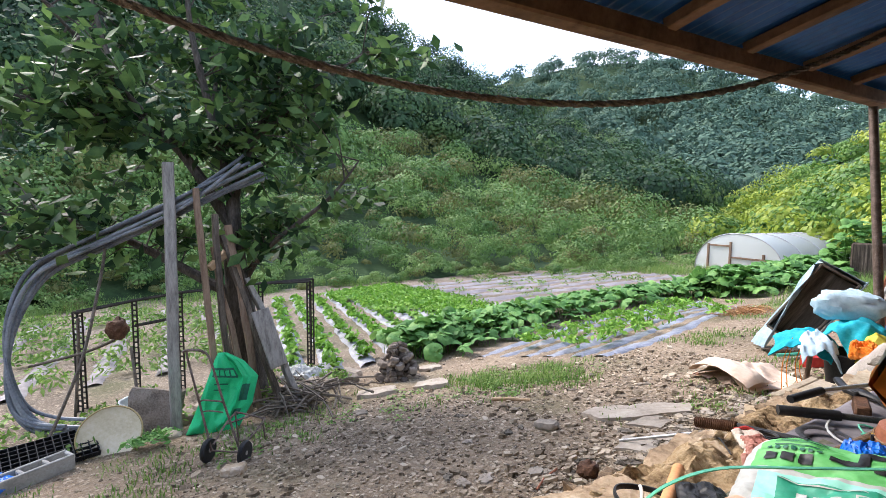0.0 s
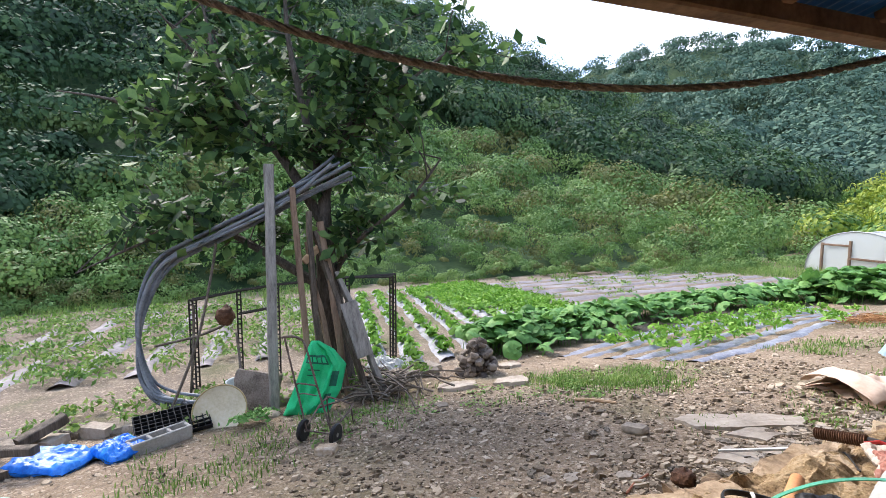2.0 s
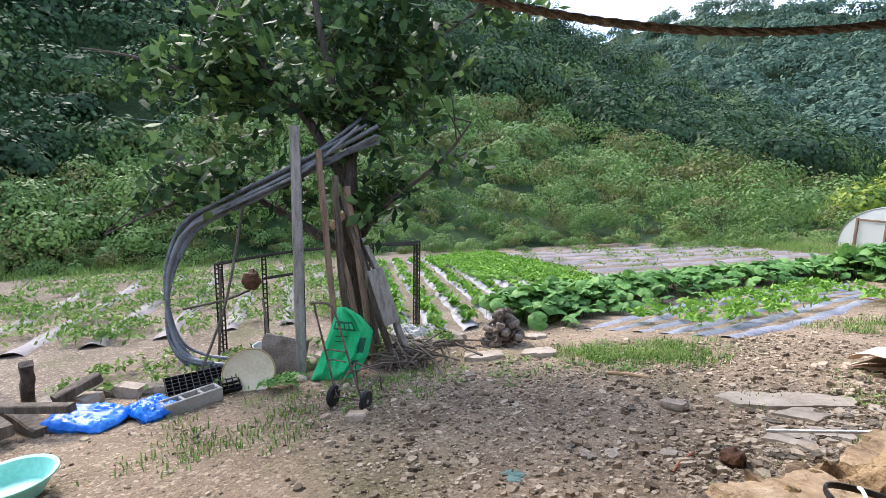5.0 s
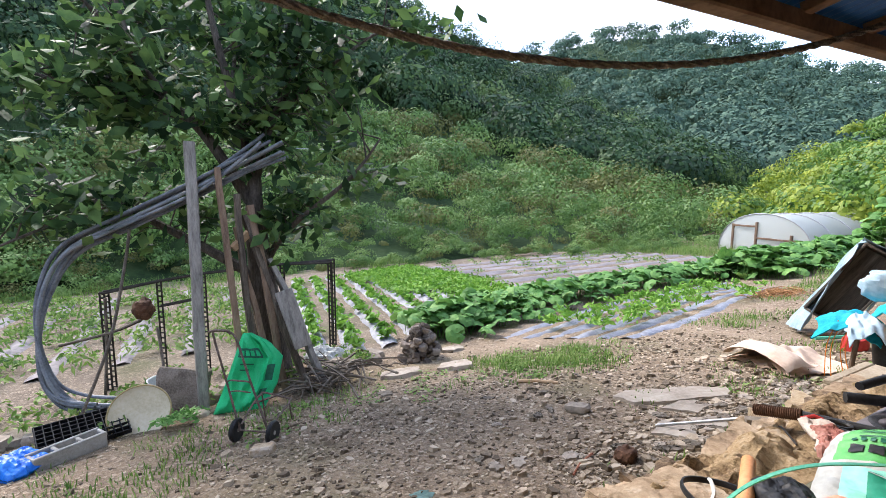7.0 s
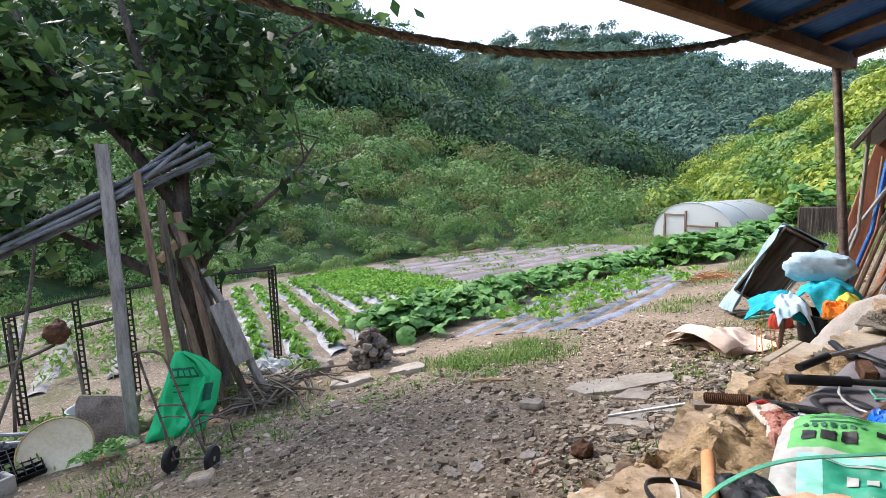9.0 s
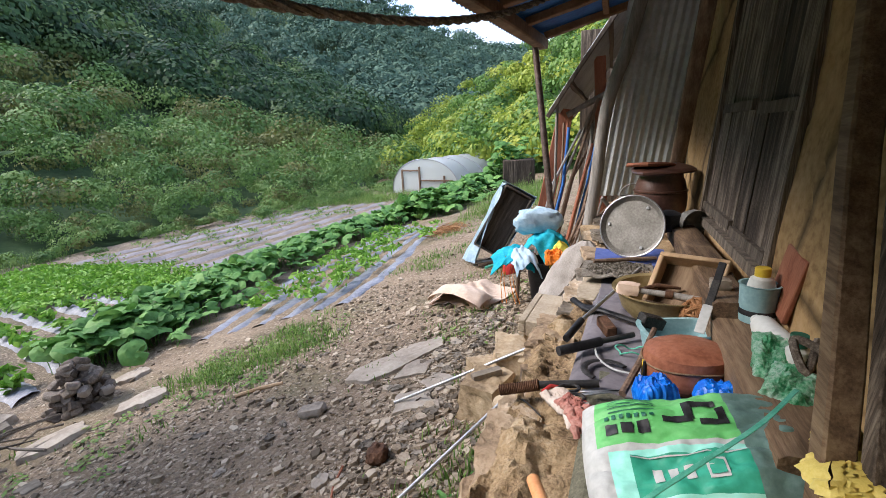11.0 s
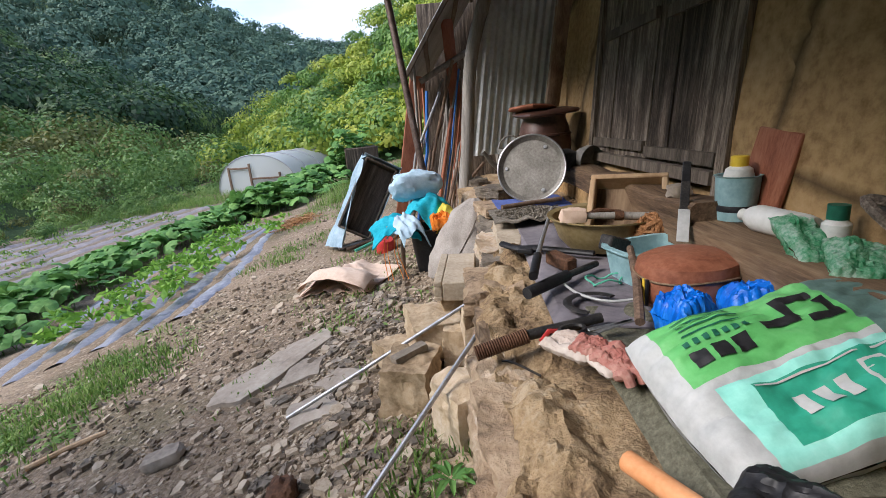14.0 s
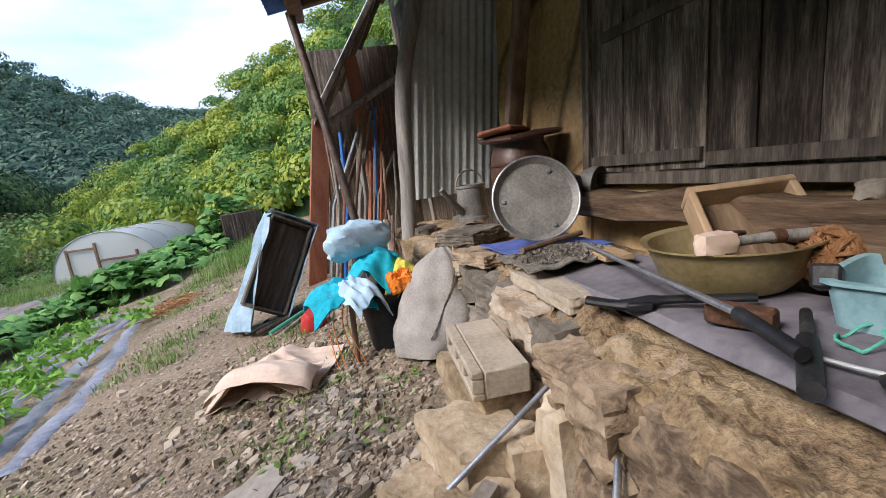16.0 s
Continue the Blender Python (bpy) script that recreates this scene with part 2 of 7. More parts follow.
M_film = mat("mulch_film", [(0.085, 0.09, 0.11), (0.20, 0.205, 0.245), (0.36, 0.365, 0.41)], 2.6, 0.42, 0.7, fine=9, spec=0.6, dist=0.03)
M_fieldsoil = mat("field_soil", [(0.085, 0.065, 0.048), (0.165, 0.13, 0.098), (0.26, 0.215, 0.165)], 2.5, 0.95, 0.8, fine=14, dist=0.02)
gravelly("fieldsoil", M_fieldsoil, 0.8)
M_filmold = mat("old_mulch_film", [(0.12, 0.105, 0.105), (0.215, 0.19, 0.195), (0.33, 0.30, 0.305)], 1.5, 0.7, 0.6, fine=12, spec=0.4, dist=0.03)
M_blueroof = mat("blue_sheet", [(0.02, 0.075, 0.24), (0.03, 0.125, 0.37), (0.045, 0.17, 0.45)], 1.5, 0.45, 0.1, fine=14)
M_zinc = mat("corrugated_zinc", [(0.36, 0.38, 0.38), (0.52, 0.55, 0.55), (0.66, 0.69, 0.69)], 2.5, 0.5, 0.15, metal=0.1, fine=10)
M_cairn = mat("dark_cairn_stone", [(0.06, 0.048, 0.04), (0.14, 0.112, 0.09), (0.28, 0.235, 0.195)], 9, 0.9, 0.5, obj=0.35)
M_trolley = mat("worn_trolley_steel", [(0.05, 0.035, 0.03), (0.12, 0.085, 0.07), (0.24, 0.19, 0.17)], 20, 0.55, 0.2, metal=0.3)
M_rust = mat("rusty_iron", [(0.03, 0.016, 0.010), (0.09, 0.042, 0.022), (0.18, 0.09, 0.05)], 14, 0.8, 0.4)
M_iron = mat("black_iron", [(0.012, 0.011, 0.010), (0.03, 0.026, 0.023), (0.07, 0.055, 0.045)], 14, 0.7, 0.3)
M_redboard = mat("red_brown_board", [(0.17, 0.055, 0.03), (0.30, 0.11, 0.06), (0.38, 0.16, 0.09)], 4, 0.75, 0.25, stretch=(4, 4, 0.7))
M_steel = mat("galvanised_steel", [(0.26, 0.26, 0.27), (0.42, 0.42, 0.43), (0.58, 0.58, 0.58)], 20, 0.38, 0.1, metal=0.8)
M_darksteel = mat("dark_metal", [(0.012, 0.012, 0.013), (0.035, 0.033, 0.032), (0.08, 0.072, 0.065)], 16, 0.5, 0.2, metal=0.3)
M_hose = mat("grey_pipe", [(0.07, 0.08, 0.095), (0.15, 0.165, 0.185), (0.23, 0.245, 0.265)], 6, 0.5, 0.1, obj=0.25)
M_black = mat("black_plastic", [(0.008, 0.008, 0.009), (0.018, 0.018, 0.02), (0.04, 0.04, 0.042)], 9, 0.5, 0.15)
M_rope = mat("jute_rope", [(0.06, 0.047, 0.036), (0.15, 0.12, 0.095), (0.33, 0.28, 0.23)], 40, 0.95, 0.8, fine=4)
M_greenbag = mat("green_woven_bag", [(0.006, 0.32, 0.12), (0.015, 0.50, 0.19), (0.04, 0.62, 0.29)], 5, 0.5, 0.3, fine=30)
M_bagwhite = mat("white_bag", [(0.33, 0.34, 0.33), (0.43, 0.44, 0.43), (0.52, 0.53, 0.52)], 6, 0.5, 0.2)
M_baglime = mat("lime_print", [(0.08, 0.34, 0.09), (0.12, 0.43, 0.13), (0.18, 0.50, 0.18)], 6, 0.5, 0.2)
M_bagteal = mat("teal_print", [(0.02, 0.22, 0.14), (0.03, 0.31, 0.20), (0.05, 0.38, 0.26)], 6, 0.5, 0.2)
M_bagmint = mat("mint_print", [(0.20, 0.55, 0.45), (0.28, 0.66, 0.56), (0.38, 0.72, 0.64)], 6, 0.5, 0.2)
M_bagolive = mat("grey_green_bag", [(0.06, 0.11, 0.10), (0.11, 0.19, 0.17), (0.18, 0.27, 0.25)], 6, 0.5, 0.3)
M_yellow = mat("yellow_woven_bag", [(0.50, 0.37, 0.07), (0.66, 0.52, 0.13), (0.74, 0.62, 0.22)], 4, 0.55, 0.35, fine=40)
M_pink = mat("pink_woven_stripe", [(0.62, 0.28, 0.18), (0.75, 0.38, 0.26), (0.82, 0.48, 0.36)], 4, 0.55, 0.35, fine=40)
M_paper = mat("peach_paper_sack", [(0.52, 0.36, 0.26), (0.64, 0.48, 0.37), (0.72, 0.58, 0.47)], 5, 0.75, 0.3)
M_burlap = mat("dirty_cloth_sack", [(0.22, 0.195, 0.17), (0.36, 0.325, 0.29), (0.47, 0.43, 0.385)], 5, 0.95, 0.5, fine=20)
M_concrete = mat("buff_block", [(0.30, 0.24, 0.17), (0.44, 0.365, 0.27), (0.52, 0.45, 0.35)], 8, 0.92, 0.3)
M_cement = mat("grey_concrete", [(0.22, 0.21, 0.19), (0.33, 0.315, 0.285), (0.42, 0.40, 0.37)], 8, 0.92, 0.4)
M_tealcloth = mat("turquoise_cloth", [(0.0, 0.25, 0.34), (0.01, 0.38, 0.50), (0.05, 0.48, 0.60)], 5, 0.85, 0.3)
M_palecloth = mat("pale_blue_cloth", [(0.28, 0.42, 0.52), (0.42, 0.57, 0.68), (0.56, 0.69, 0.78)], 5, 0.85, 0.3)
M_yelcloth = mat("mustard_cloth", [(0.42, 0.36, 0.03), (0.58, 0.50, 0.06), (0.68, 0.60, 0.12)], 5, 0.85, 0.3)
M_orange = mat("orange_plastic", [(0.70, 0.16, 0.01), (0.82, 0.25, 0.03), (0.88, 0.34, 0.08)], 6, 0.5, 0.1)
M_tarp = mat("pale_blue_tarp", [(0.17, 0.26, 0.33), (0.27, 0.38, 0.46), (0.38, 0.49, 0.56)], 4, 0.5, 0.35)
M_bluevinyl = mat("bright_blue_vinyl", [(0.0, 0.07, 0.42), (0.0, 0.14, 0.62), (0.04, 0.26, 0.75)], 6, 0.42, 0.4, spec=0.4)
M_tray = mat("scuffed_aluminium", [(0.13, 0.12, 0.105), (0.23, 0.215, 0.19), (0.34, 0.325, 0.295)], 9, 0.55, 0.15, metal=0.35)
M_brass = mat("dull_gold_basin", [(0.22, 0.16, 0.07), (0.34, 0.26, 0.12), (0.44, 0.35, 0.19)], 7, 0.45, 0.15, metal=0.4)
M_onggi = mat("brown_glaze", [(0.035, 0.015, 0.010), (0.075, 0.033, 0.022), (0.12, 0.06, 0.04)], 6, 0.4, 0.2, spec=0.5)
M_bucket = mat("blue_green_plastic", [(0.16, 0.29, 0.31), (0.25, 0.40, 0.42), (0.34, 0.50, 0.51)], 6, 0.5, 0.2)
M_leather = mat("tan_leather", [(0.16, 0.05, 0.025), (0.28, 0.105, 0.058), (0.36, 0.16, 0.10)], 7, 0.55, 0.35)
M_coir = mat("coir_fibre", [(0.13, 0.055, 0.02), (0.27, 0.125, 0.05), (0.40, 0.21, 0.10)], 30, 0.95, 0.8)
M_purplemat = mat("violet_grey_mat", [(0.10, 0.09, 0.10), (0.165, 0.15, 0.165), (0.22, 0.20, 0.21)], 4, 0.8, 0.3)
M_bluemat = mat("blue_mat", [(0.05, 0.08, 0.26), (0.09, 0.13, 0.37), (0.14, 0.19, 0.45)], 4, 0.8, 0.3)
M_net = mat("dark_green_net", [(0.06, 0.06, 0.04), (0.12, 0.115, 0.08), (0.19, 0.18, 0.13)], 90, 0.9, 0.6, fine=3)
M_whiteplastic = mat("milky_plastic", [(0.50, 0.50, 0.47), (0.64, 0.64, 0.60), (0.72, 0.72, 0.69)], 7, 0.45, 0.1)
M_capyellow = mat("yellow_cap", [(0.62, 0.42, 0.03), (0.72, 0.50, 0.05), (0.78, 0.57, 0.10)], 6, 0.5, 0.1)
M_darkgreen = mat("dark_green_plastic", [(0.01, 0.08, 0.05), (0.015, 0.12, 0.075), (0.03, 0.17, 0.11)], 6, 0.5, 0.1)
M_greenclear = mat("thin_green_vinyl", [(0.06, 0.36, 0.16), (0.24, 0.55, 0.34), (0.55, 0.74, 0.62)], 16, 0.28, 0.5, trans=0.5, lo=0.4, hi=0.6)
M_tape = mat("green_strap", [(0.05, 0.30, 0.20), (0.09, 0.40, 0.28), (0.16, 0.48, 0.36)], 20, 0.6, 0.3)
M_handle = mat("orange_wood_handle", [(0.55, 0.22, 0.08), (0.66, 0.30, 0.13), (0.72, 0.38, 0.19)], 10, 0.6, 0.15)
M_glove = mat("stained_glove", [(0.26, 0.075, 0.06), (0.36, 0.15, 0.12), (0.46, 0.27, 0.22)], 9, 0.95, 0.5)
M_palm = mat("grubby_cotton", [(0.36, 0.27, 0.22), (0.50, 0.42, 0.36), (0.58, 0.52, 0.46)], 9, 0.95, 0.4)
M_cream = mat("cream_enamel", [(0.42, 0.35, 0.22), (0.55, 0.47, 0.32), (0.63, 0.56, 0.42)], 5, 0.5, 0.15)
M_purple = mat("purple_print", [(0.06, 0.02, 0.07), (0.10, 0.035, 0.11), (0.14, 0.06, 0.15)], 5, 0.45, 0.2)
M_red = mat("red_plastic", [(0.35, 0.02, 0.02), (0.48, 0.04, 0.035), (0.55, 0.08, 0.06)], 5, 0.5, 0.1)
M_pebble = mat("dried_pods", [(0.09, 0.08, 0.065), (0.21, 0.185, 0.15), (0.33, 0.29, 0.24)], 60, 0.9, 0.9, fine=3)
M_bluepole = mat("blue_pole", [(0.02, 0.10, 0.35), (0.03, 0.15, 0.48), (0.06, 0.22, 0.55)], 6, 0.5, 0.1)
M_straw = mat("dry_orange_straw", [(0.22, 0.10, 0.04), (0.38, 0.19, 0.08), (0.50, 0.30, 0.15)], 12, 0.9, 0.3, island=0.4)
M_twig = mat("dry_twig", [(0.06, 0.048, 0.038), (0.14, 0.115, 0.09), (0.22, 0.185, 0.15)], 12, 0.9, 0.5, island=0.3)

M_gh = bpy.data.materials.new("greenhouse_film")
M_gh.use_nodes = True
gh_n, gh_l = M_gh.node_tree.nodes, M_gh.node_tree.links
gh_d, gh_t, gh_m = gh_n.new("ShaderNodeBsdfTranslucent"), gh_n.new("ShaderNodeBsdfTransparent"), gh_n.new("ShaderNodeMixShader")
gh_a = gh_n.new("ShaderNodeMixShader")
gh_n["Principled BSDF"].inputs["Base Color"].default_value = (0.62, 0.66, 0.66, 1)
gh_n["Principled BSDF"].inputs["Roughness"].default_value = 0.35
gh_d.inputs["Color"].default_value = (0.66, 0.70, 0.70, 1)
gh_m.inputs[0].default_value, gh_a.inputs[0].default_value = 0.45, 0.22
gh_l.new(gh_n["Principled BSDF"].outputs[0], gh_m.inputs[1])
gh_l.new(gh_d.outputs[0], gh_m.inputs[2])
gh_l.new(gh_m.outputs[0], gh_a.inputs[1])
gh_l.new(gh_t.outputs[0], gh_a.inputs[2])
gh_l.new(gh_a.outputs[0], gh_n["Material Output"].inputs["Surface"])


# ---- building blocks ----
class Geo:
    """Vertices and faces that grow into one mesh."""

    def __init__(self):
        self.v, self.f = [], []

    def add(self, verts, faces, m=None):
        o = len(self.v)
        self.v += [tuple(m @ Vector(p)) for p in verts] if m else [tuple(p) for p in verts]
        self.f += [tuple(i + o for i in f) for f in faces]
        return self

    def box(self, sx, sy, sz, m=None, bevel=0.006):
        h, verts, faces = (sx / 2, sy / 2, sz / 2), [], []
        b = min(bevel, *(x * 0.45 for x in h))
        idx = {}
        for cx in (-1, 1):
            for cy in (-1, 1):
                for cz in (-1, 1):
                    for ax in range(3):
                        p = [c * (h[i] - (0 if i == ax else b)) for i, c in enumerate((cx, cy, cz))]
                        idx[cx, cy, cz, ax] = len(verts)
                        verts.append(p)
        for ax in range(3):
            u, w = [i for i in range(3) if i != ax]
            for s in (-1, 1):
                ring = []
                for a, c in ((-1, -1), (1, -1), (1, 1), (-1, 1)):
                    k = [0, 0, 0]
                    k[ax], k[u], k[w] = s, a, c
                    ring.append(idx[(*k, ax)])
                faces.append(ring if (s > 0) == (ax != 1) else ring[::-1])
            for a in (-1, 1):
                for c in (-1, 1):
                    k0, k1 = [0, 0, 0], [0, 0, 0]
                    k0[ax], k1[ax], k0[u], k1[u], k0[w], k1[w] = -1, 1, a, a, c, c
                    faces.append((idx[(*k0, u)], idx[(*k1, u)], idx[(*k1, w)], idx[(*k0, w)]))
        for cx in (-1, 1):
            for cy in (-1, 1):
                for cz in (-1, 1):
                    faces.append([idx[cx, cy, cz, ax] for ax in range(3)])
        return self.add(verts, faces, m)

    def tube(self, pts, r, n=8, m=None, cap=True, flat=1.0):
        pts = [Vector(p) for p in pts]
        rs = r if isinstance(r, (list, tuple)) else [r] * len(pts)
        verts, faces, side = [], [], None
        for i, p in enumerate(pts):
            d = (pts[min(i + 1, len(pts) - 1)] - pts[max(i - 1, 0)]).normalized()
            if side is None:
                side = d.orthogonal().normalized()
                if abs(d.z) < 0.9:
                    side = d.cross(Vector((0, 0, 1))).normalized()
            side = (side - d * side.dot(d)).normalized()
            up = d.cross(side)
            verts += [p + (side * math.cos(a) + up * math.sin(a) * flat) * rs[i] for a in (k * 2 * math.pi / n for k in range(n))]
        for i in range(len(pts) - 1):
            faces += [(i * n + k, i * n + (k + 1) % n, (i + 1) * n + (k + 1) % n, (i + 1) * n + k) for k in range(n)]
        if cap:
            faces += [tuple(range(n))[::-1], tuple(range((len(pts) - 1) * n, len(pts) * n))]
        return self.add(verts, faces, m)

    def lathe(self, prof, n=28, m=None, sx=1.0, sy=1.0):
        verts = [(r * math.cos(2 * math.pi * k / n) * sx, r * math.sin(2 * math.pi * k / n) * sy, z) for r, z in prof for k in range(n)]
        faces = [(i * n + k, i * n + (k + 1) % n, (i + 1) * n + (k + 1) % n, (i + 1) * n + k) for i in range(len(prof) - 1) for k in range(n)]
        faces += [tuple(range(n))[::-1], tuple(range((len(prof) - 1) * n, len(prof) * n))]
        return self.add(verts, faces, m)

    def grid(self, fn, nu, nv, m=None):
        verts = [fn(i / nu, j / nv) for i in range(nu + 1) for j in range(nv + 1)]
        faces = [(i * (nv + 1) + j, (i + 1) * (nv + 1) + j, (i + 1) * (nv + 1) + j + 1, i * (nv + 1) + j + 1) for i in range(nu) for j in range(nv)]
        return self.add(verts, faces, m)

    def rock(self, size, seed, n=5, rough=0.16, m=None, square=0.55):
        """A rough stone: a gridded block, partly rounded, displaced by coarse and fine noise."""
        verts, faces, seen = [], [], {}
        off = Vector((seed * 7.31, seed * 3.17, seed * 1.7))
        def vert(p):
            key = tuple(round(c, 4) for c in p)
            if key not in seen:
                q = Vector(p)
                q = q * square + q.normalized() * (1.15 * (1 - square)) * max(abs(c) for c in q) 
                big = max(size)
                e = Vector((q.x * size[0], q.y * size[1], q.z * size[2])) / big
                d = noise.noise(e * 1.6 + off) * 1.3 + noise.noise(e * 4.5 + off) * 0.7 + abs(noise.noise(e * 9.0 + off)) * 0.5 + noise.noise(Vector((e.x * 3, e.y * 3, e.z * 16)) + off) * 0.45
                q = Vector([c * (1 + d * rough * min(1.6, (big / sz) ** 0.5)) if abs(c) > 0.9 else c * (1 + d * rough * 0.6) for c, sz in zip(q, size)])
                seen[key] = len(verts)
                verts.append((q.x * size[0] / 2, q.y * size[1] / 2, q.z * size[2] / 2))
            return seen[key]
        for ax in range(3):
            for s in (-1, 1):
                for i in range(n):
                    for j in range(n):
                        ring = []
                        for a, b in ((i, j), (i + 1, j), (i + 1, j + 1), (i, j + 1)):
                            p = [0, 0, 0]
                            p[ax], p[(ax + 1) % 3], p[(ax + 2) % 3] = s, a * 2 / n - 1, b * 2 / n - 1
                            ring.append(vert(p))
                        faces.append(ring if s > 0 else ring[::-1])
        return self.add(verts, faces, m)

    def thick(self, d):
        """Gives an open sheet a back, d below it along its normals."""
        me = bpy.data.meshes.new("tmp")
        me.from_pydata(self.v, [], self.f)
        bm = bmesh.new()
        bm.from_mesh(me)
        bmesh.ops.recalc_face_normals(bm, faces=bm.faces)
        bmesh.ops.solidify(bm, geom=bm.faces[:], thickness=d)
        bm.verts.index_update()
        self.v, self.f = [tuple(v.co) for v in bm.verts], [tuple(v.index for v in f.verts) for f in bm.faces]
        bm.free()
        bpy.data.meshes.remove(me)
        return self


def mesh_of(name, geo, material, smooth=True):
    me = bpy.data.meshes.new(name)
    me.from_pydata(geo.v, [], geo.f)
    bm = bmesh.new()
    bm.from_mesh(me)
    if len(bm.faces) < 60000:
        bmesh.ops.recalc_face_normals(bm, faces=bm.faces)
        bm.to_mesh(me)
    bm.free()
    me.materials.append(material)
    if smooth:
        me.shade_smooth()
        me.set_sharp_from_angle(angle=radians(38))
    return me


def part(name, geo, material, parent, label=""):
    """Links geo as one mesh object under a thing or a part."""
    ob = new(name, mesh_of(name, geo, material))
    ob.parent = parent
    if label:
        ob["label"] = label
    return ob


def thing(name, label, category, m=None, group="", kind=""):
    ob = new(name)
    ob.empty_display_size = 0.1
    if m:
        ob.matrix_world = m
    return tagged(ob, label, category, group, kind)


def single(name, geo, material, label="", category="", m=None, group="", kind="", smooth=True):
    ob = new(name, mesh_of(name, geo, material, smooth))
    if m:
        ob.matrix_world = m
    return tagged(ob, label, category, group, kind)


def leaf_mesh(name, pos, nrm, size, material, aspect=0.55, fold=0.25, which=None):
    """Many leaves in one mesh: at pos, facing nrm, each two folded quads."""
    rng = np.random.default_rng(len(pos))
    n = len(pos)
    nrm = nrm / np.maximum(np.linalg.norm(nrm, axis=1, keepdims=True), 1e-6)
    t = rng.normal(size=(n, 3))
    t -= nrm * (t * nrm).sum(1, keepdims=True)
    t /= np.maximum(np.linalg.norm(t, axis=1, keepdims=True), 1e-6)
    s = np.cross(nrm, t)
    L = (size * rng.uniform(0.7, 1.3, n))[:, None]
    W = L * aspect
    drop = nrm * L * fold
    pts = np.stack([pos - t * L * 0.5, pos - t * L * 0.05 + s * W * 0.5 - drop * 0.5, pos + t * L * 0.55 - drop, pos - t * L * 0.05 - s * W * 0.5 - drop * 0.5], 1).reshape(-1, 3)
    me = bpy.data.meshes.new(name)
    me.vertices.add(n * 4)
    me.vertices.foreach_set("co", pts.ravel())
    i = np.arange(n)[:, None] * 4
    loops = np.concatenate([i, i + 1, i + 2, i, i + 2, i + 3], 1).ravel()
    me.loops.add(n * 6)
    me.loops.foreach_set("vertex_index", loops.astype(np.int32))
    me.polygons.add(n * 2)
    me.polygons.foreach_set("loop_start", np.arange(0, n * 6, 3, dtype=np.int32))
    me.update(calc_edges=True)
    me.validate()
    for one in material if isinstance(material, (list, tuple)) else (material,):
        me.materials.append(one)
    if which is not None:
        me.polygons.foreach_set("material_index", np.repeat(which, 2).astype(np.int32))
    return me


def crowns(name, cen, rad, count, size, material, seed, flat=0.88):
    """Leaves on lumpy shells round the centres cen, radius rad, count leaves each, of a size each."""
    rng = np.random.default_rng(seed)
    P, N, S, W = [], [], [], []
    for (c, r, k, s) in zip(cen, rad, count, size):
        W.append(np.full(k, rng.choice(len(material), p=(0.5, 0.28, 0.22) if len(material) == 3 else (0.6, 0.4))))
        nl = 5
        lobes = rng.normal(size=(nl, 3))
        lobes /= np.linalg.norm(lobes, axis=1, keepdims=True)
        lobes[:, 2] = np.abs(lobes[:, 2]) * 0.9 - 0.15
        which = rng.integers(0, nl, k)
        d = rng.normal(size=(k, 3))
        d /= np.linalg.norm(d, axis=1, keepdims=True)
        rr = r * rng.uniform(0.42, 0.72, nl)[which][:, None]
        d[:, 2] = np.abs(d[:, 2]) * 1.1 - 0.28
        p = lobes[which] * r * 0.48 + d * rr * rng.uniform(0.85, 1.06, (k, 1))
        p[:, 2] *= flat
        P.append(np.asarray(c) + p)
        N.append(d * 0.9 + p / r * 0.6 + rng.normal(size=(k, 3)) * 0.13)
        S.append(np.full(k, s))
    return leaf_mesh(name, np.concatenate(P), np.concatenate(N), np.concatenate(S), material, 0.8, 0.12, which=np.concatenate(W))


# ---- the lie of the land ----
def zg(x, y):
    h = 0.17 * x if x > -4 else -0.68 + 0.06 * (x + 4)
    if x > 0.3:
        h = 0.051
    if x < -14:
        h = -1.28 
    return h + 0.012 * min(y, 30) + 0.04


def rough_z(x, y):
    return zg(x, y) + 0.018 * noise.noise(Vector((x * 1.1, y * 1.1, 0))) + 0.008 * noise.noise(Vector((x * 4, y * 4, 3)))


def axis_steps(lo, fine_lo, fine_hi, hi, step, grow=1.25):
    out = list(np.arange(fine_lo, fine_hi + 1e-6, step))
    s = step
    while out[-1] < hi:
        s *= grow
        out.append(min(out[-1] + s, hi))
    s = step
    while out[0] > lo:
        s *= grow
        out.insert(0, max(out[0] - s, lo))
    return out


gx, gy = axis_steps(-900, -5.0, 1.3, 900, 0.07), axis_steps(-900, -2.0, 8.0, 900, 0.07)
land = Geo()
land.v = [(x, y, rough_z(x, y) if -20 < x < 6 and -10 < y < 30 else zg(x, y) - 0.1) for x in gx for y in gy]
ny = len(gy)
land.f = [(i * ny + j, (i + 1) * ny + j, (i + 1) * ny + j + 1, i * ny + j + 1) for i in range(len(gx) - 1) for j in range(ny - 1)]
single("ground", land, M_soil, "gravelly brown earth yard sloping down to a field", "ground", kind="structure")


def interp(b, table):
    return float(np.interp(b, [p[0] for p in table], [p[1] for p in table]))


EYE = Vector((0.6, 0.3, 1.4))


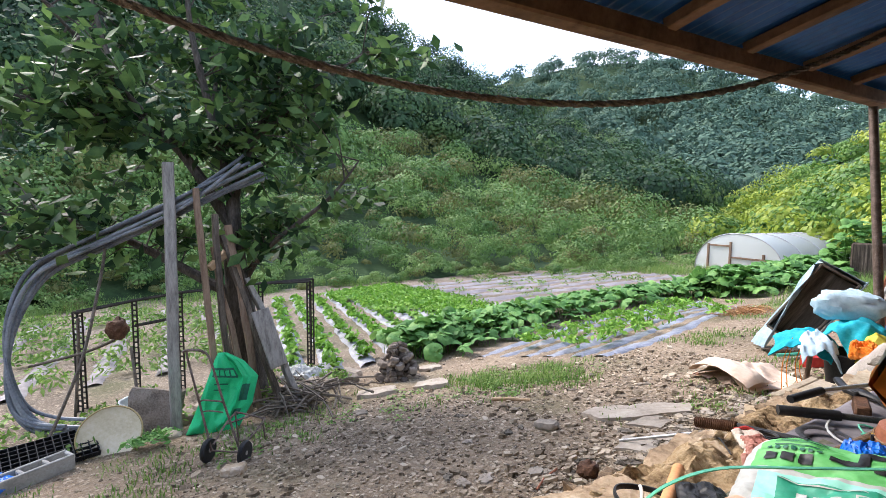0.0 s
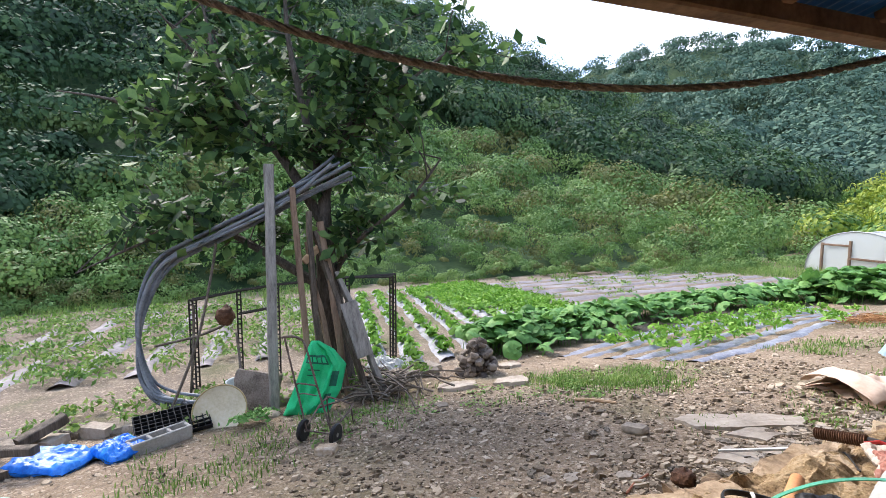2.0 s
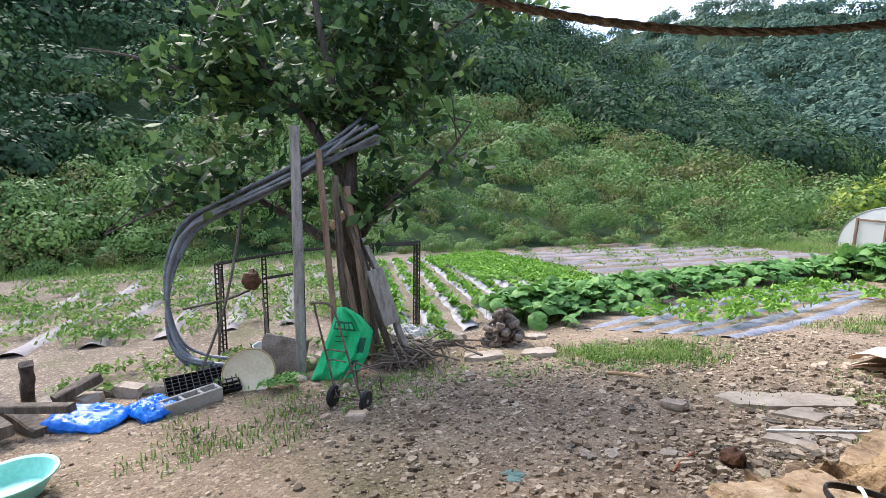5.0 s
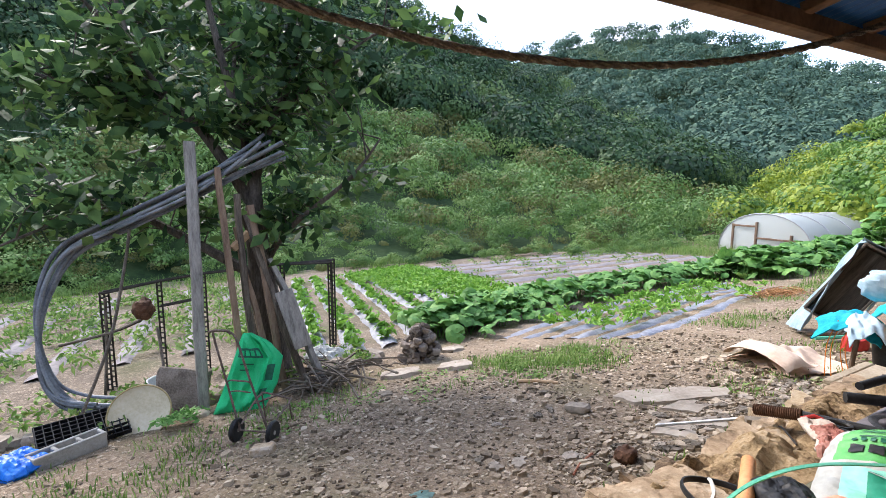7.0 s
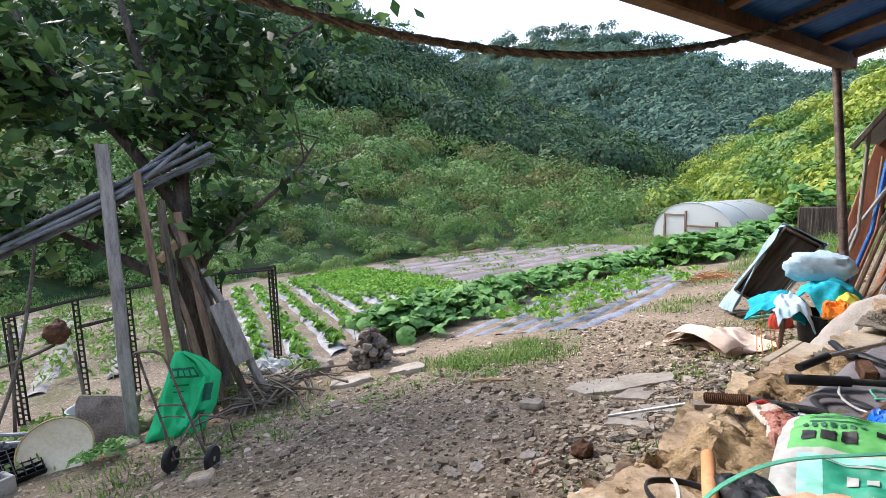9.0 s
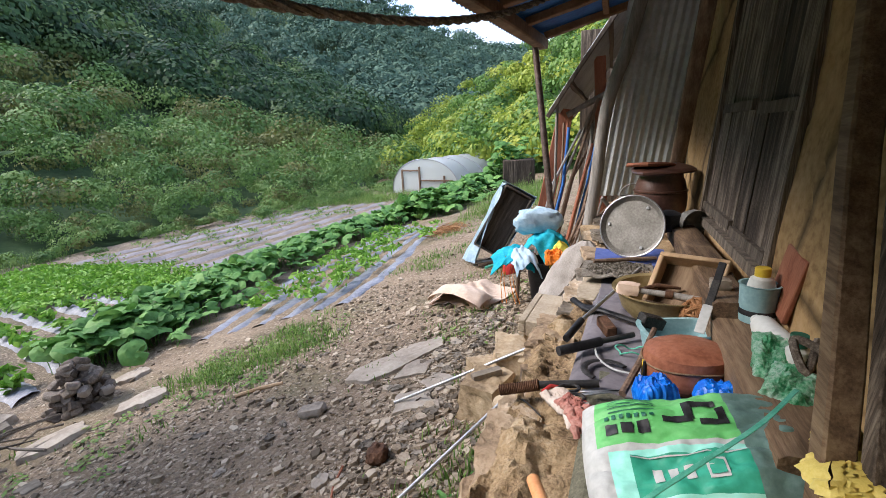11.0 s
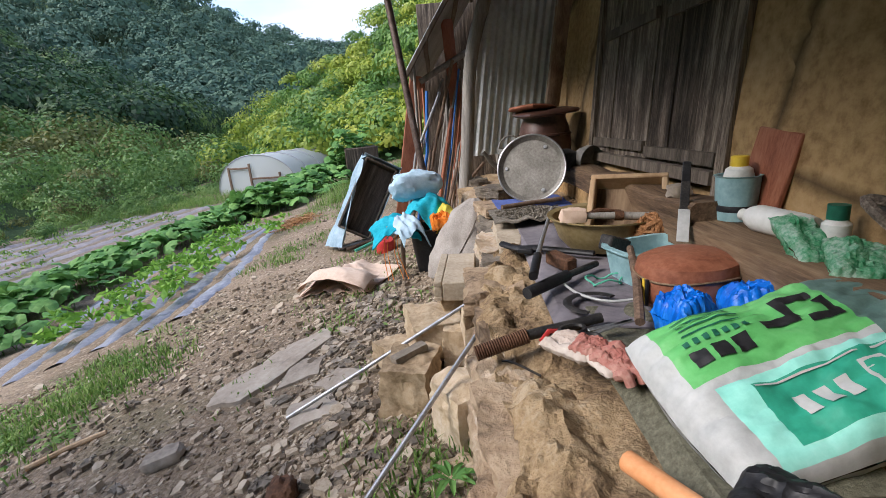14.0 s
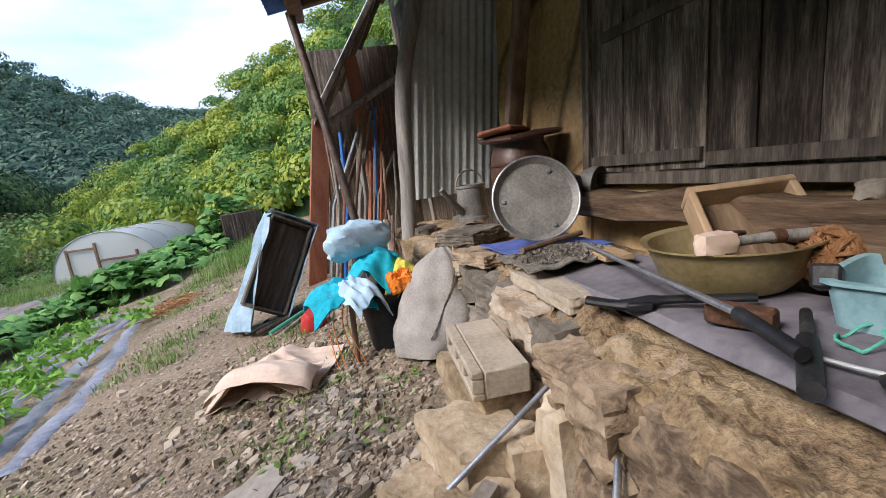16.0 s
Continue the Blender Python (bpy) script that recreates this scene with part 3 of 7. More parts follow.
def hill_point(b, s, sky, near, far):
    """A point of a hillside: bearing b in degrees left of +y, s from its foot (0) to its skyline (1)."""
    r0, r1 = interp(b, near), interp(b, far)
    r = r0 * (r1 / r0) ** s
    a = radians(b)
    low = math.degrees(math.atan((zg(EYE.x - math.sin(a) * r0, EYE.y + math.cos(a) * r0) - EYE.z - 0.15) / r0))
    el = low + (interp(b, sky) - low) * s ** 0.85
    x, y = EYE.x - math.sin(a) * r, EYE.y + math.cos(a) * r
    z = EYE.z + math.tan(radians(el)) * r
    return Vector((x, y, max(z, zg(x, y) - 0.2)))


def hill_sheet(name, b0, b1, args, label, nb=90, ns=30):
    g = Geo()
    def fn(u, v):
        p = hill_point(b0 + (b1 - b0) * u, v, *args)
        p.z += noise.noise(p * 0.08) * 0.012 * (p - EYE).length - 0.01 * (p - EYE).length
        return p
    g.grid(fn, nb, ns)
    # behind the crest the slope falls away
    def back(u, v):
        b = b0 + (b1 - b0) * u
        p = hill_point(b, 1, *args)
        a = radians(b)
        return Vector((p.x - math.sin(a) * 120 * v, p.y + math.cos(a) * 120 * v, p.z * (1 - v) - 3 * v - 0.01 * (p - EYE).length))
    g.grid(back, nb, 4)
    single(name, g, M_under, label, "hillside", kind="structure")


NEAR_SKY = [(8, -6.2), (16, -3.2), (24, -0.7), (31, 4.3), (39, 8.8), (49, 13.4), (56, 17.3), (65, 21.9), (80, 26.9), (100, 29.9), (150, 28.9), (200, 20.9)]
NEAR_FOOT = [(8, 27), (24, 20), (30, 17.0), (45, 15.5), (60, 14.5), (80, 14), (100, 14), (130, 16), (200, 20)]
NEAR_TOP = [(8, 60), (24, 80), (40, 105), (65, 95), (100, 80), (200, 80)]
FAR_SKY = [(-30, 8.0), (0, 7.5), (8, 8.5), (13, 9.2), (18, 11.0), (24, 14.0), (32, 16.7), (40, 17.0), (47, 16.0), (55, 14.0), (70, 12.0)]
FAR_FOOT = [(-30, 90), (70, 130)]
FAR_TOP = [(-30, 300), (30, 330), (70, 330)]
RIGHT_SKY = [(-60, 24.4), (-12, 22.4), (-3, 15.9), (5, 11.4), (9, 8.9), (13, 6.4), (18, 3.9), (24, -0.1), (27, -2.6)]
RIGHT_FOOT = [(-60, 14), (0, 15), (12, 19), (27, 26)]
RIGHT_TOP = [(-60, 40), (0, 44), (27, 60)]
NEAR, FAR = (NEAR_SKY, NEAR_FOOT, NEAR_TOP), (FAR_SKY, FAR_FOOT, FAR_TOP)
RIGHT = (RIGHT_SKY, RIGHT_FOOT, RIGHT_TOP)
hill_sheet("hillside_near", 8, 200, NEAR, "steep wooded valley side, shade under the trees coloured in")
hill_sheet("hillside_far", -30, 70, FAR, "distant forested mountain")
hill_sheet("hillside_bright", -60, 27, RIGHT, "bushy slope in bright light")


WOOD_EDGE = [(8, -2.0), (33, -0.8), (41, 1.2), (49, 4.6), (57, 7.0), (66, 10.6), (72, 11.5), (82, 9.0), (101, 0.5), (112, -3.0), (200, -3.0)]


def wood_s(b):
    """How far up the near slope the forest begins."""
    r0, a = interp(b, NEAR_FOOT), radians(b)
    low = math.degrees(math.atan((zg(EYE.x - math.sin(a) * r0, EYE.y + math.cos(a) * r0) - EYE.z - 0.15) / r0))
    return max(0.05, (interp(b, WOOD_EDGE) - low) / (interp(b, NEAR_SKY) - low)) ** (1 / 0.85) if interp(b, NEAR_SKY) > low + 1 else 0.3


def scatter(args, b0, b1, s0, s1, n, rad, per, leaf, seed, lift=0.4, zone=""):
    """Crowns over a stretch of a hillside; zone "wood" or "scrub" measures s from or up to the forest's lower edge."""
    rng = np.random.default_rng(seed)
    cen, rr, cc, ss = [], [], [], []
    for _ in range(n):
        b, s = rng.uniform(b0, b1), rng.uniform(s0, s1)
        if zone:
            k = wood_s(b) * (1 + 0.16 * noise.noise(Vector((b * 0.16, 0, seed))))
            s = k + (1 - k) * s if zone == "wood" else k * s
        p = hill_point(b, s, *args)
        near_by = min(1.0, math.hypot(p.x - EYE.x, p.y - EYE.y) / (36 if zone == "scrub" else 48)) if zone else 1.0
        r = rng.uniform(*rad) * max(0.38, near_by)
        cen.append((p.x, p.y, p.z + r * lift))
        rr.append(r)
        cc.append(per)
        ss.append(leaf * rng.uniform(0.8, 1.2) * max(0.5, near_by))
    return cen, rr, cc, ss


for nm, label, args, material, seed, lots in (
    ("far_forest", "dense far mountain forest, aerial haze tinted into its leaves", FAR, (M_far, M_far_dark), 11, [(-5, 62, 0.03, 1.0, 1300, (5.0, 9.0), 210, 1.1)]),
    ("valley_forest", "dark broadleaf forest on the steep slope", NEAR, (M_wood, M_wood_dark, M_wood_pale), 12, [(12, 125, 0.0, 1.0, 900, (2.4, 5.0), 380, 0.38, "wood")]),
    ("valley_shrubs", "mixed light green shrubs below the forest", NEAR, (M_shrub, M_shrub_pale, M_shrub_olive), 13, [(22, 135, 0.0, 0.18, 300, (0.5, 1.2), 360, 0.10, "scrub"), (22, 130, 0.12, 0.6, 460, (0.6, 2.1), 300, 0.15, "scrub"), (24, 128, 0.5, 1.05, 300, (1.2, 2.4), 330, 0.21, "scrub"), (28, 125, 0.12, 0.9, 75, (1.7, 3.1), 460, 0.20, "scrub")]),
    ("bright_shrubs", "bushes on the bank, sunlight painted in as yellow-green leaves", RIGHT, (M_sunleaf, M_sun_green), 14, [(-18, 25, 0.02, 1.0, 330, (0.9, 2.0), 400, 0.19)]),
):
    sets = [scatter(args, *lot[:8], seed * 10 + i, zone="".join(lot[8:])) for i, lot in enumerate(lots)]
    cen, rr, cc, ss = ([x for s in sets for x in s[i]] for i in range(4))
    ob = new(nm, crowns(nm, cen, rr, cc, ss, material, seed))
    tagged(ob, label, "trees", kind="stuff")


# ---- house ----
LEAN = 0.09


def wall_x(z):
    return 1.28 + LEAN * (z - 0.95)


def leaned(y0, y1, z0, z1, x0, x1):
    """A slab of the leaning wall between heights, x0 and x1 measured from the wall's face."""
    g = Geo()
    vs = [(wall_x(z) + x, y, z) for x in (x0, x1) for y in (y0, y1) for z in (z0, z1)]
    g.add(vs, [(0, 1, 3, 2), (4, 6, 7, 5), (0, 4, 5, 1), (2, 3, 7, 6), (0, 2, 6, 4), (1, 5, 7, 3)])
    return g


def mud_panel(y0, y1, z0, z1):
    g = Geo()
    def fn(u, v):
        y, z = y0 + (y1 - y0) * u, z0 + (z1 - z0) * v
        d = 0.016 * noise.noise(Vector((y * 2.3, z * 2.3, 1))) + 0.006 * noise.noise(Vector((y * 9, z * 9, 5)))
        crack = abs(noise.noise(Vector((y * 3.1, z * 1.4, 9))))
        d += 0.02 * max(0, 0.03 - crack) / 0.03
        return Vector((wall_x(z) + d, y, z))
    n = max(4, int((y1 - y0) / 0.025))
    g.grid(fn, n, int((z1 - z0) / 0.03))
    g.thick(-0.15)
    return g


wall = thing("wall_east", "cracked ochre mud wall of an old farmhouse", "wall", kind="structure")
part("panel", mud_panel(3.50, 4.60, 0.55, 3.0), M_mud, wall)
part("panel", mud_panel(1.28, 2.22, 0.55, 3.0), M_mud, wall)
part("panel", mud_panel(2.22, 3.50, 2.15, 3.0), M_mud, wall)
part("panel", leaned(2.22, 3.50, 0.5, 0.93, 0.02, 0.15), M_mud, wall)
part("panel", leaned(0.62, 1.28, 0.3, 0.98, 0.12, 0.2), M_doorwood, wall)
part("panel", Geo().box(0.12, 3.2, 2.6, pose(2.05, -0.3, 1.7)), M_doorwood, wall, "dark boarded back of the open store")
part("panel", Geo().box(0.9, 0.12, 2.6, pose(1.72, 1.345, 1.7)), M_mud, wall)
part("panel", Geo().box(1.0, 2.9, 0.20, pose(1.60, -0.30, 0.32)), M_clay, wall, "packed clay floor of the open store")
single("wall_back", Geo().box(0.2, 7.0, 3.2, pose(3.6, 1.5, 1.6)), M_mud, "plain mud rear wall", "wall", kind="structure")
single("wall_south", Geo().box(2.4, 0.2, 3.0, pose(2.5, -1.7, 1.6)), M_mud, "plain mud end wall", "wall", kind="structure")

# plank doors
door = thing("door_1", "weathered dark plank double door, shut", "door", kind="structure")
def door_leaf(y0, y1, n):
    leaf_ob = part("door_leaf", leaned(y0 + 0.004, y1 - 0.004, 0.97, 2.14, 0.030, 0.042), M_doorwood, door)
    w = (y1 - y0) / n
    for i in range(n):
        part("plank", leaned(y0 + i * w + 0.003, y0 + (i + 1) * w - 0.003, 0.955 - 0.006 * (i % 2), 2.15, 0.004 * (i % 2), 0.03), M_doorwood, leaf_ob)
    return leaf_ob
for y0, y1, n, zs in ((2.80, 3.47, 3, (0.985, 1.53)), (2.24, 2.795, 3, (0.965, 1.51))):
    lf = door_leaf(y0, y1, n)
    for z in zs:
        part("batten", leaned(y0 + 0.01, y1 - 0.01 - (0.08 if z > 1.2 else 0), z, z + 0.045, -0.018, 0.0), M_oldwood, lf)
for y0, y1 in ((2.185, 2.235), (3.475, 3.53)):
    part("door_jamb", leaned(y0, y1, 0.80, 2.25, -0.02, 0.10), M_doorwood, door)
part("lintel", leaned(2.185, 3.53, 2.155, 2.27, -0.03, 0.10), M_doorwood, door)
part("threshold", leaned(2.24, 3.47, 0.905, 0.95, -0.03, 0.10), M_oldwood, door)


def timber(a, b, w, d, seed=0, bow=0.006):
    """A squared, slightly crooked timber from a to b."""
    a, b = Vector(a), Vector(b)
    ax = (b - a).normalized()
    side = ax.cross(Vector((0, 0, 1))) if abs(ax.z) < 0.9 else ax.cross(Vector((0, 1, 0)))
    side.normalize()
    up = side.cross(ax)
    n, g, verts, faces = 10, Geo(), [], []
    for i in range(n + 1):
        u = i / n
        p = a.lerp(b, u)
        k = seed * 3.3 + u * 4
        p = p + side * bow * noise.noise(Vector((k, 0, 0))) * 2 + up * bow * noise.noise(Vector((0, k, 0))) * 2
        sw, sd = w * (1 + 0.06 * noise.noise(Vector((k, 5, 0)))), d * (1 + 0.06 * noise.noise(Vector((k, 9, 0))))
        for s, t in ((-1, -0.8), (-0.8, -1), (0.8, -1), (1, -0.8), (1, 0.8), (0.8, 1), (-0.8, 1), (-1, 0.8)):
            verts.append(p + side * s * sw / 2 + up * t * sd / 2)
    for i in range(n):
        faces += [(i * 8 + k, i * 8 + (k + 1) % 8, (i + 1) * 8 + (k + 1) % 8, (i + 1) * 8 + k) for k in range(8)]
    faces += [tuple(range(8))[::-1], tuple(range(n * 8, n * 8 + 8))]
    return g.add(verts, faces)


single("sill_log", timber((1.17, 3.52, 0.835), (1.15, 2.02, 0.835), 0.14, 0.11, 1, 0.014), M_beamwood, "cracked brown sill log under the plank door", "beam", kind="structure")
single("sill_board", timber((1.165, 2.30, 0.79), (1.15, 1.30, 0.785), 0.17, 0.10, 2), M_beamwood, "broad brown sill board with open grain", "beam", kind="structure")
single("corner_post", timber((1.10, 1.15, 0.62), (1.345, 1.98, 2.6), 0.055, 0.055, 3), M_beamwood, "brown squared house post, paint worn", "post", kind="structure")
single("post_edge", timber((1.15, 1.105, 0.62), (1.395, 1.935, 2.6), 0.035, 0.04, 4), M_doorwood, "dark board beside the house post", "post", kind="structure")
single("inner_post", timber((1.36, 1.17, 0.88), (1.44, 1.13, 2.6), 0.11, 0.10, 5), M_brownwood, "worn pale-brown inner post", "post", kind="structure")
single("inner_sill", timber((1.30, 1.26, 0.895), (1.26, 0.66, 0.885), 0.14, 0.13, 6), M_oldwood, "dark grey timber sill of the store room", "beam", kind="structure")
single("inner_shelf", timber((1.46, 1.27, 1.10), (1.46, 0.60, 1.09), 0.14, 0.12, 7), M_doorwood, "heavy dark shelf beam", "shelf", kind="structure")
single("leaning_timber", timber((1.17, 4.22, 0.95), (1.32, 3.74, 2.7), 0.09, 0.07, 8), M_brownwood, "old brown timber leaning on the wall", "timber")

# lean-to roof of blue sheet over the yard edge
SLOPE = 0.22


def roof_z(x):
    return 2.32 + SLOPE * x


def eave_x(y):
    return -0.19 + 0.075 * (y - 1.3)


roof = thing("veranda_roof", "blue corrugated sheet roof on brown rafters", "roof", kind="structure")
rg = Geo()
rn = int(6.85 / 0.076 * 6)
rg.grid(lambda u, v: (lambda y: (lambda x: Vector((x, y, roof_z(x) + 0.055 + 0.009 * math.sin(2 * math.pi * y / 0.076))))(eave_x(y) - 0.21 + u * 1.9))(-1.6 + 6.85 * v), 5, rn)
part("roof_sheet", rg.thick(0.002), M_blueroof, roof)
part("eave_beam", timber((eave_x(-1.6), -1.6, roof_z(eave_x(-1.6)) - 0.055), (eave_x(5.12), 5.12, roof_z(eave_x(5.12)) - 0.045), 0.10, 0.10, 9), M_rafter, roof)
for i in range(10):
    y = -1.25 + i * 0.70
    part("rafter", timber((eave_x(y) + 0.03, y, roof_z(eave_x(y)) + 0.008), (1.45, y - 0.05, roof_z(1.45) + 0.008), 0.075, 0.06, 20 + i), M_rafter, roof)
part("purlin", timber((0.62, -1.6, roof_z(0.62) + 0.01), (0.66, 5.15, roof_z(0.66) + 0.01), 0.05, 0.05, 31), M_rafter, roof)
part("steel_post", Geo().tube([(0.305, 4.66, 0.05), (0.22, 4.75, 0.73), (0.04, 4.97, 2.27)], 0.030, 10), M_trolley, roof, "dark leaning steel post")
single("ceiling", leaned(-1.6, 4.6, 2.95, 3.02, -0.1, 2.3), M_doorwood, "dark boards under the house roof", "ceiling", kind="structure")

ROPE_A, ROPE_B, SAG = Vector((-0.514, -0.739, 2.262)), Vector((0.622, 2.739, 2.175)), 0.463
rp = [ROPE_A.lerp(ROPE_B, u) - Vector((0, 0, SAG * 4 * u * (1 - u) * (1 + 0.082 * (u - 0.5)))) for u in (0, 0.125, 0.25, 0.375, 0.5, 0.625, 0.75, 0.875, 1)]
rp += [(0.70, 2.95, 2.34), (0.75, 3.05, 2.47)]


def spline(pts, n=8):
    pts = [Vector(p) for p in pts]
    out = []
    for i in range(len(pts) - 1):
        p0, p1, p2, p3 = pts[max(i - 1, 0)], pts[i], pts[i + 1], pts[min(i + 2, len(pts) - 1)]
        for k in range(n):
            t = k / n
            out.append(0.5 * (2 * p1 + (p2 - p0) * t + (2 * p0 - 5 * p1 + 4 * p2 - p3) * t * t + (3 * p1 - p0 - 3 * p2 + p3) * t ** 3))
    return out + [pts[-1]]


rope = thing("hanging_rope", "thick brown twisted rope slung under the eaves", "rope")
line = spline(rp, 34)
for k in range(3):
    strand = []
    for i, p in enumerate(line):
        d = (line[min(i + 1, len(line) - 1)] - line[max(i - 1, 0)]).normalized()
        s = d.orthogonal().normalized()
        a = i * 0.55 + k * 2.094
        strand.append(p + (s * math.cos(a) + d.cross(s) * math.sin(a)) * 0.0062)
    part("strand", Geo().tube(strand, 0.0066, 6), M_rope, rope)


# ---- stone ledge ----
def ledge_x(y):
    return float(np.interp(y, [-1.6, 1.0, 1.6, 2.35, 2.6, 3.3, 4.4], [0.40, 0.38, 0.41, 0.46, 0.55, 0.60, 0.62]))


ledge = thing("ledge", "stone and clay ledge along the house front", "ledge", kind="structure")
lg = Geo()
def ledge_fn(u, v):
    y = 0.55 + 3.95 * u
    x0 = ledge_x(y)
    k = v * 2.6
    if k < 1:
        x, z = x0 + 0.03 - 0.02 * k, -0.05 + k * 0.66
    else:
        x, z = x0 + 0.01 + (k - 1) / 1.6 * (1.32 - x0), 0.61
    x += 0.035 * noise.noise(Vector((y * 5, z * 6, 2))) + 0.015 * noise.noise(Vector((y * 14, z * 22, 6)))
    edge = max(0.0, 1 - abs(x - x0 - 0.06) / 0.22)
    z += 0.018 * noise.noise(Vector((x * 6, y * 5, 7))) + 0.01 * noise.noise(Vector((x * 15, y * 15, 3)))
    z += edge * (0.050 * noise.noise(Vector((x * 9, y * 7, 11))) + 0.045 * abs(noise.noise(Vector((x * 16, y * 13, 21)))) + 0.012 * noise.noise(Vector((x * 40, y * 36, 5))) - 0.005)
    if k < 1:
        x += 0.045 * noise.noise(Vector((z * 18, y * 7, 31))) + 0.02 * noise.noise(Vector((z * 40, y * 30, 41)))
    else:
        step = noise.noise(Vector((x * 5.5, y * 4.2, 51)))
        z += edge * (0.035 * round(step * 3) / 3 + 0.02 * noise.noise(Vector((x * 22, y * 19, 61))) + 0.012 * noise.noise(Vector((x * 55, y * 50, 71))))
    return Vector((x + 0.03, y, z))
lg.grid(ledge_fn, 420, 130)
part("clay_core", lg, M_clay, ledge)
part("back_fill", Geo().box(1.0, 2.3, 0.58, pose(0.92, -0.60, 0.13)), M_clay, ledge)

rng = random.Random(5)
y = 0.75
face_stones = []
while y < 4.4:
    w = rng.uniform(0.16, 0.42)
    z = 0.02
    while z < 0.56:
        h = rng.uniform(0.07, 0.2)
        if z + h > 0.52:
            h = 0.60 - z
        yy = y + w / 2 + rng.uniform(-0.03, 0.03)
        g = Geo().rock((rng.uniform(0.13, 0.19), w * 0.92, h * 0.92), rng.random() * 90, 10, 0.20, square=0.86)
        grey = rng.random() < 0.22
        ob = part("stone", g, M_rockgrey if grey and yy > 2.3 else M_rock, ledge)
        ob.matrix_basis = pose(ledge_x(yy) + 0.06 + rng.uniform(-0.03, 0.035), yy, z + h / 2, rng.uniform(-5, 5), rng.uniform(-5, 5), rng.uniform(-8, 8))
        z += h
    y += w
for (x, y, z, sx, sy, sz, r, material) in ((0.50, 1.05, 0.60, 0.17, 0.30, 0.06, -6, M_rock), (0.65, 2.86, 0.640, 0.10, 0.50, 0.045, -3, M_concrete), (0.66, 3.5, 0.65, 0.16, 0.3, 0.06, 10, M_rock), (0.80, 4.05, 0.67, 0.3, 0.3, 0.08, 30, M_rockgrey)):
    ob = part("stone", Geo().rock((sx, sy, sz), x * 91 + y, 20, 0.13, square=0.85), material, ledge)
    ob.matrix_basis = pose(x, y, z, 0, rng.uniform(-4, 4), r)


# ---- steps of stone before the ledge ----
for i, (x, y, z, sx, sy, sz, r) in enumerate(((0.27, 2.70, 0.26, 0.24, 0.30, 0.16, 12), (0.17, 2.40, 0.16, 0.20, 0.24, 0.24, -15), (0.38, 2.14, 0.18, 0.19, 0.20, 0.26, 30), (0.44, 2.47, 0.29, 0.09, 0.13, 0.32, 5), (0.36, 2.53, 0.22, 0.10, 0.08, 0.24, -8), (0.10, 2.70, 0.12, 0.17, 0.24, 0.16, 40), (0.42, 2.92, 0.29, 0.24, 0.40, 0.22, 5), (0.34, 1.94, 0.09, 0.11, 0.12, 0.07, 22))):
    single("boulder", Geo().rock((sx, sy, sz), i + 3.5, 12, 0.12, square=0.82), M_boulder, "rough buff boulder stacked before the ledge", "stone", pose(x, y, z, 0, 0, r), "boulders by the ledge")


single("whetstone", Geo().rock((0.16, 0.045, 0.03), 7.7, 8, 0.05, square=0.92), M_rockgrey, "narrow grey-brown whetstone lying on a boulder", "whetstone", pose(0.17, 2.41, 0.295, 0, -4, 38))


# ---- persimmon tree with its props ----
tree = thing("tree", "broadleaf tree with dark glossy drooping leaves", "tree", pose(-3.62, 0.95, -0.60))
TB = Vector((-3.62, 0.95, -0.60))
def rel(pts):
    return [Vector(p) - TB for p in pts]
tg = Geo()
tg.tube(rel(spline([(-3.60, 1.02, -0.66), (-3.64, 0.98, -0.3), (-3.68, 0.92, 0.5), (-3.72, 0.88, 1.1), (-3.74, 0.90, 1.55)], 5)), [0.20 - 0.0072 * i for i in range(21)], 14)
part("trunk", tg, M_bark, tree)
BOUGHS = [
    ([(-3.72, 0.86, 1.25), (-3.95, 0.47, 1.96), (-4.19, 0.07, 2.37), (-4.32, -0.08, 2.9), (-4.4, -0.2, 3.5)], 0.060),
    ([(-3.74, 0.90, 1.5), (-3.72, 1.05, 2.0), (-3.66, 1.29, 2.52), (-3.6, 1.4, 3.2)], 0.055),
    ([(-3.68, 0.85, 0.55), (-3.91, 0.23, 0.97), (-4.2, -0.3, 1.25), (-4.5, -1.0, 1.35)], 0.055),
    ([(-3.68, 0.92, 0.6), (-3.55, 1.15, 1.0), (-3.3, 1.7, 1.5), (-3.2, 2.0, 1.9)], 0.040),
    ([(-3.74, 0.88, 1.5), (-3.9, 0.75, 2.3), (-4.0, 0.6, 3.2), (-4.1, 0.6, 4.0)], 0.055),
    ([(-4.0, 0.4, 2.05), (-4.3, -0.4, 2.3), (-4.6, -1.1, 2.5), (-4.9, -1.6, 2.6)], 0.032),
    ([(-3.7, 1.1, 2.1), (-3.4, 1.6, 2.6), (-3.2, 2.1, 3.0)], 0.030),
    ([(-4.1, 0.2, 2.3), (-3.6, -0.2, 2.7), (-3.3, -0.5, 3.0)], 0.028),
    ([(-4.2, -0.3, 1.25), (-4.2, -0.9, 1.0), (-4.3, -1.4, 0.75)], 0.022),
    ([(-3.9, 0.75, 2.3), (-4.5, 0.9, 2.9), (-5.0, 1.0, 3.3)], 0.03),
]
rng = random.Random(3)
tips = []
for pts, r in BOUGHS:
    ln = spline(pts, 7)
    part("limb", Geo().tube(rel(ln), [r * (1 - 0.8 * i / (len(ln) - 1)) for i in range(len(ln))], 8), M_bark, tree)
    for i in range(len(ln) // 4, len(ln)):
        tips.append((ln[i], 0.25 + 0.35 * i / len(ln)))
def leafless(p):
    return p.z < 0.75 or p.x > -2.9 or p.y < -1.0 or noise.noise(p * 1.15) < -0.06


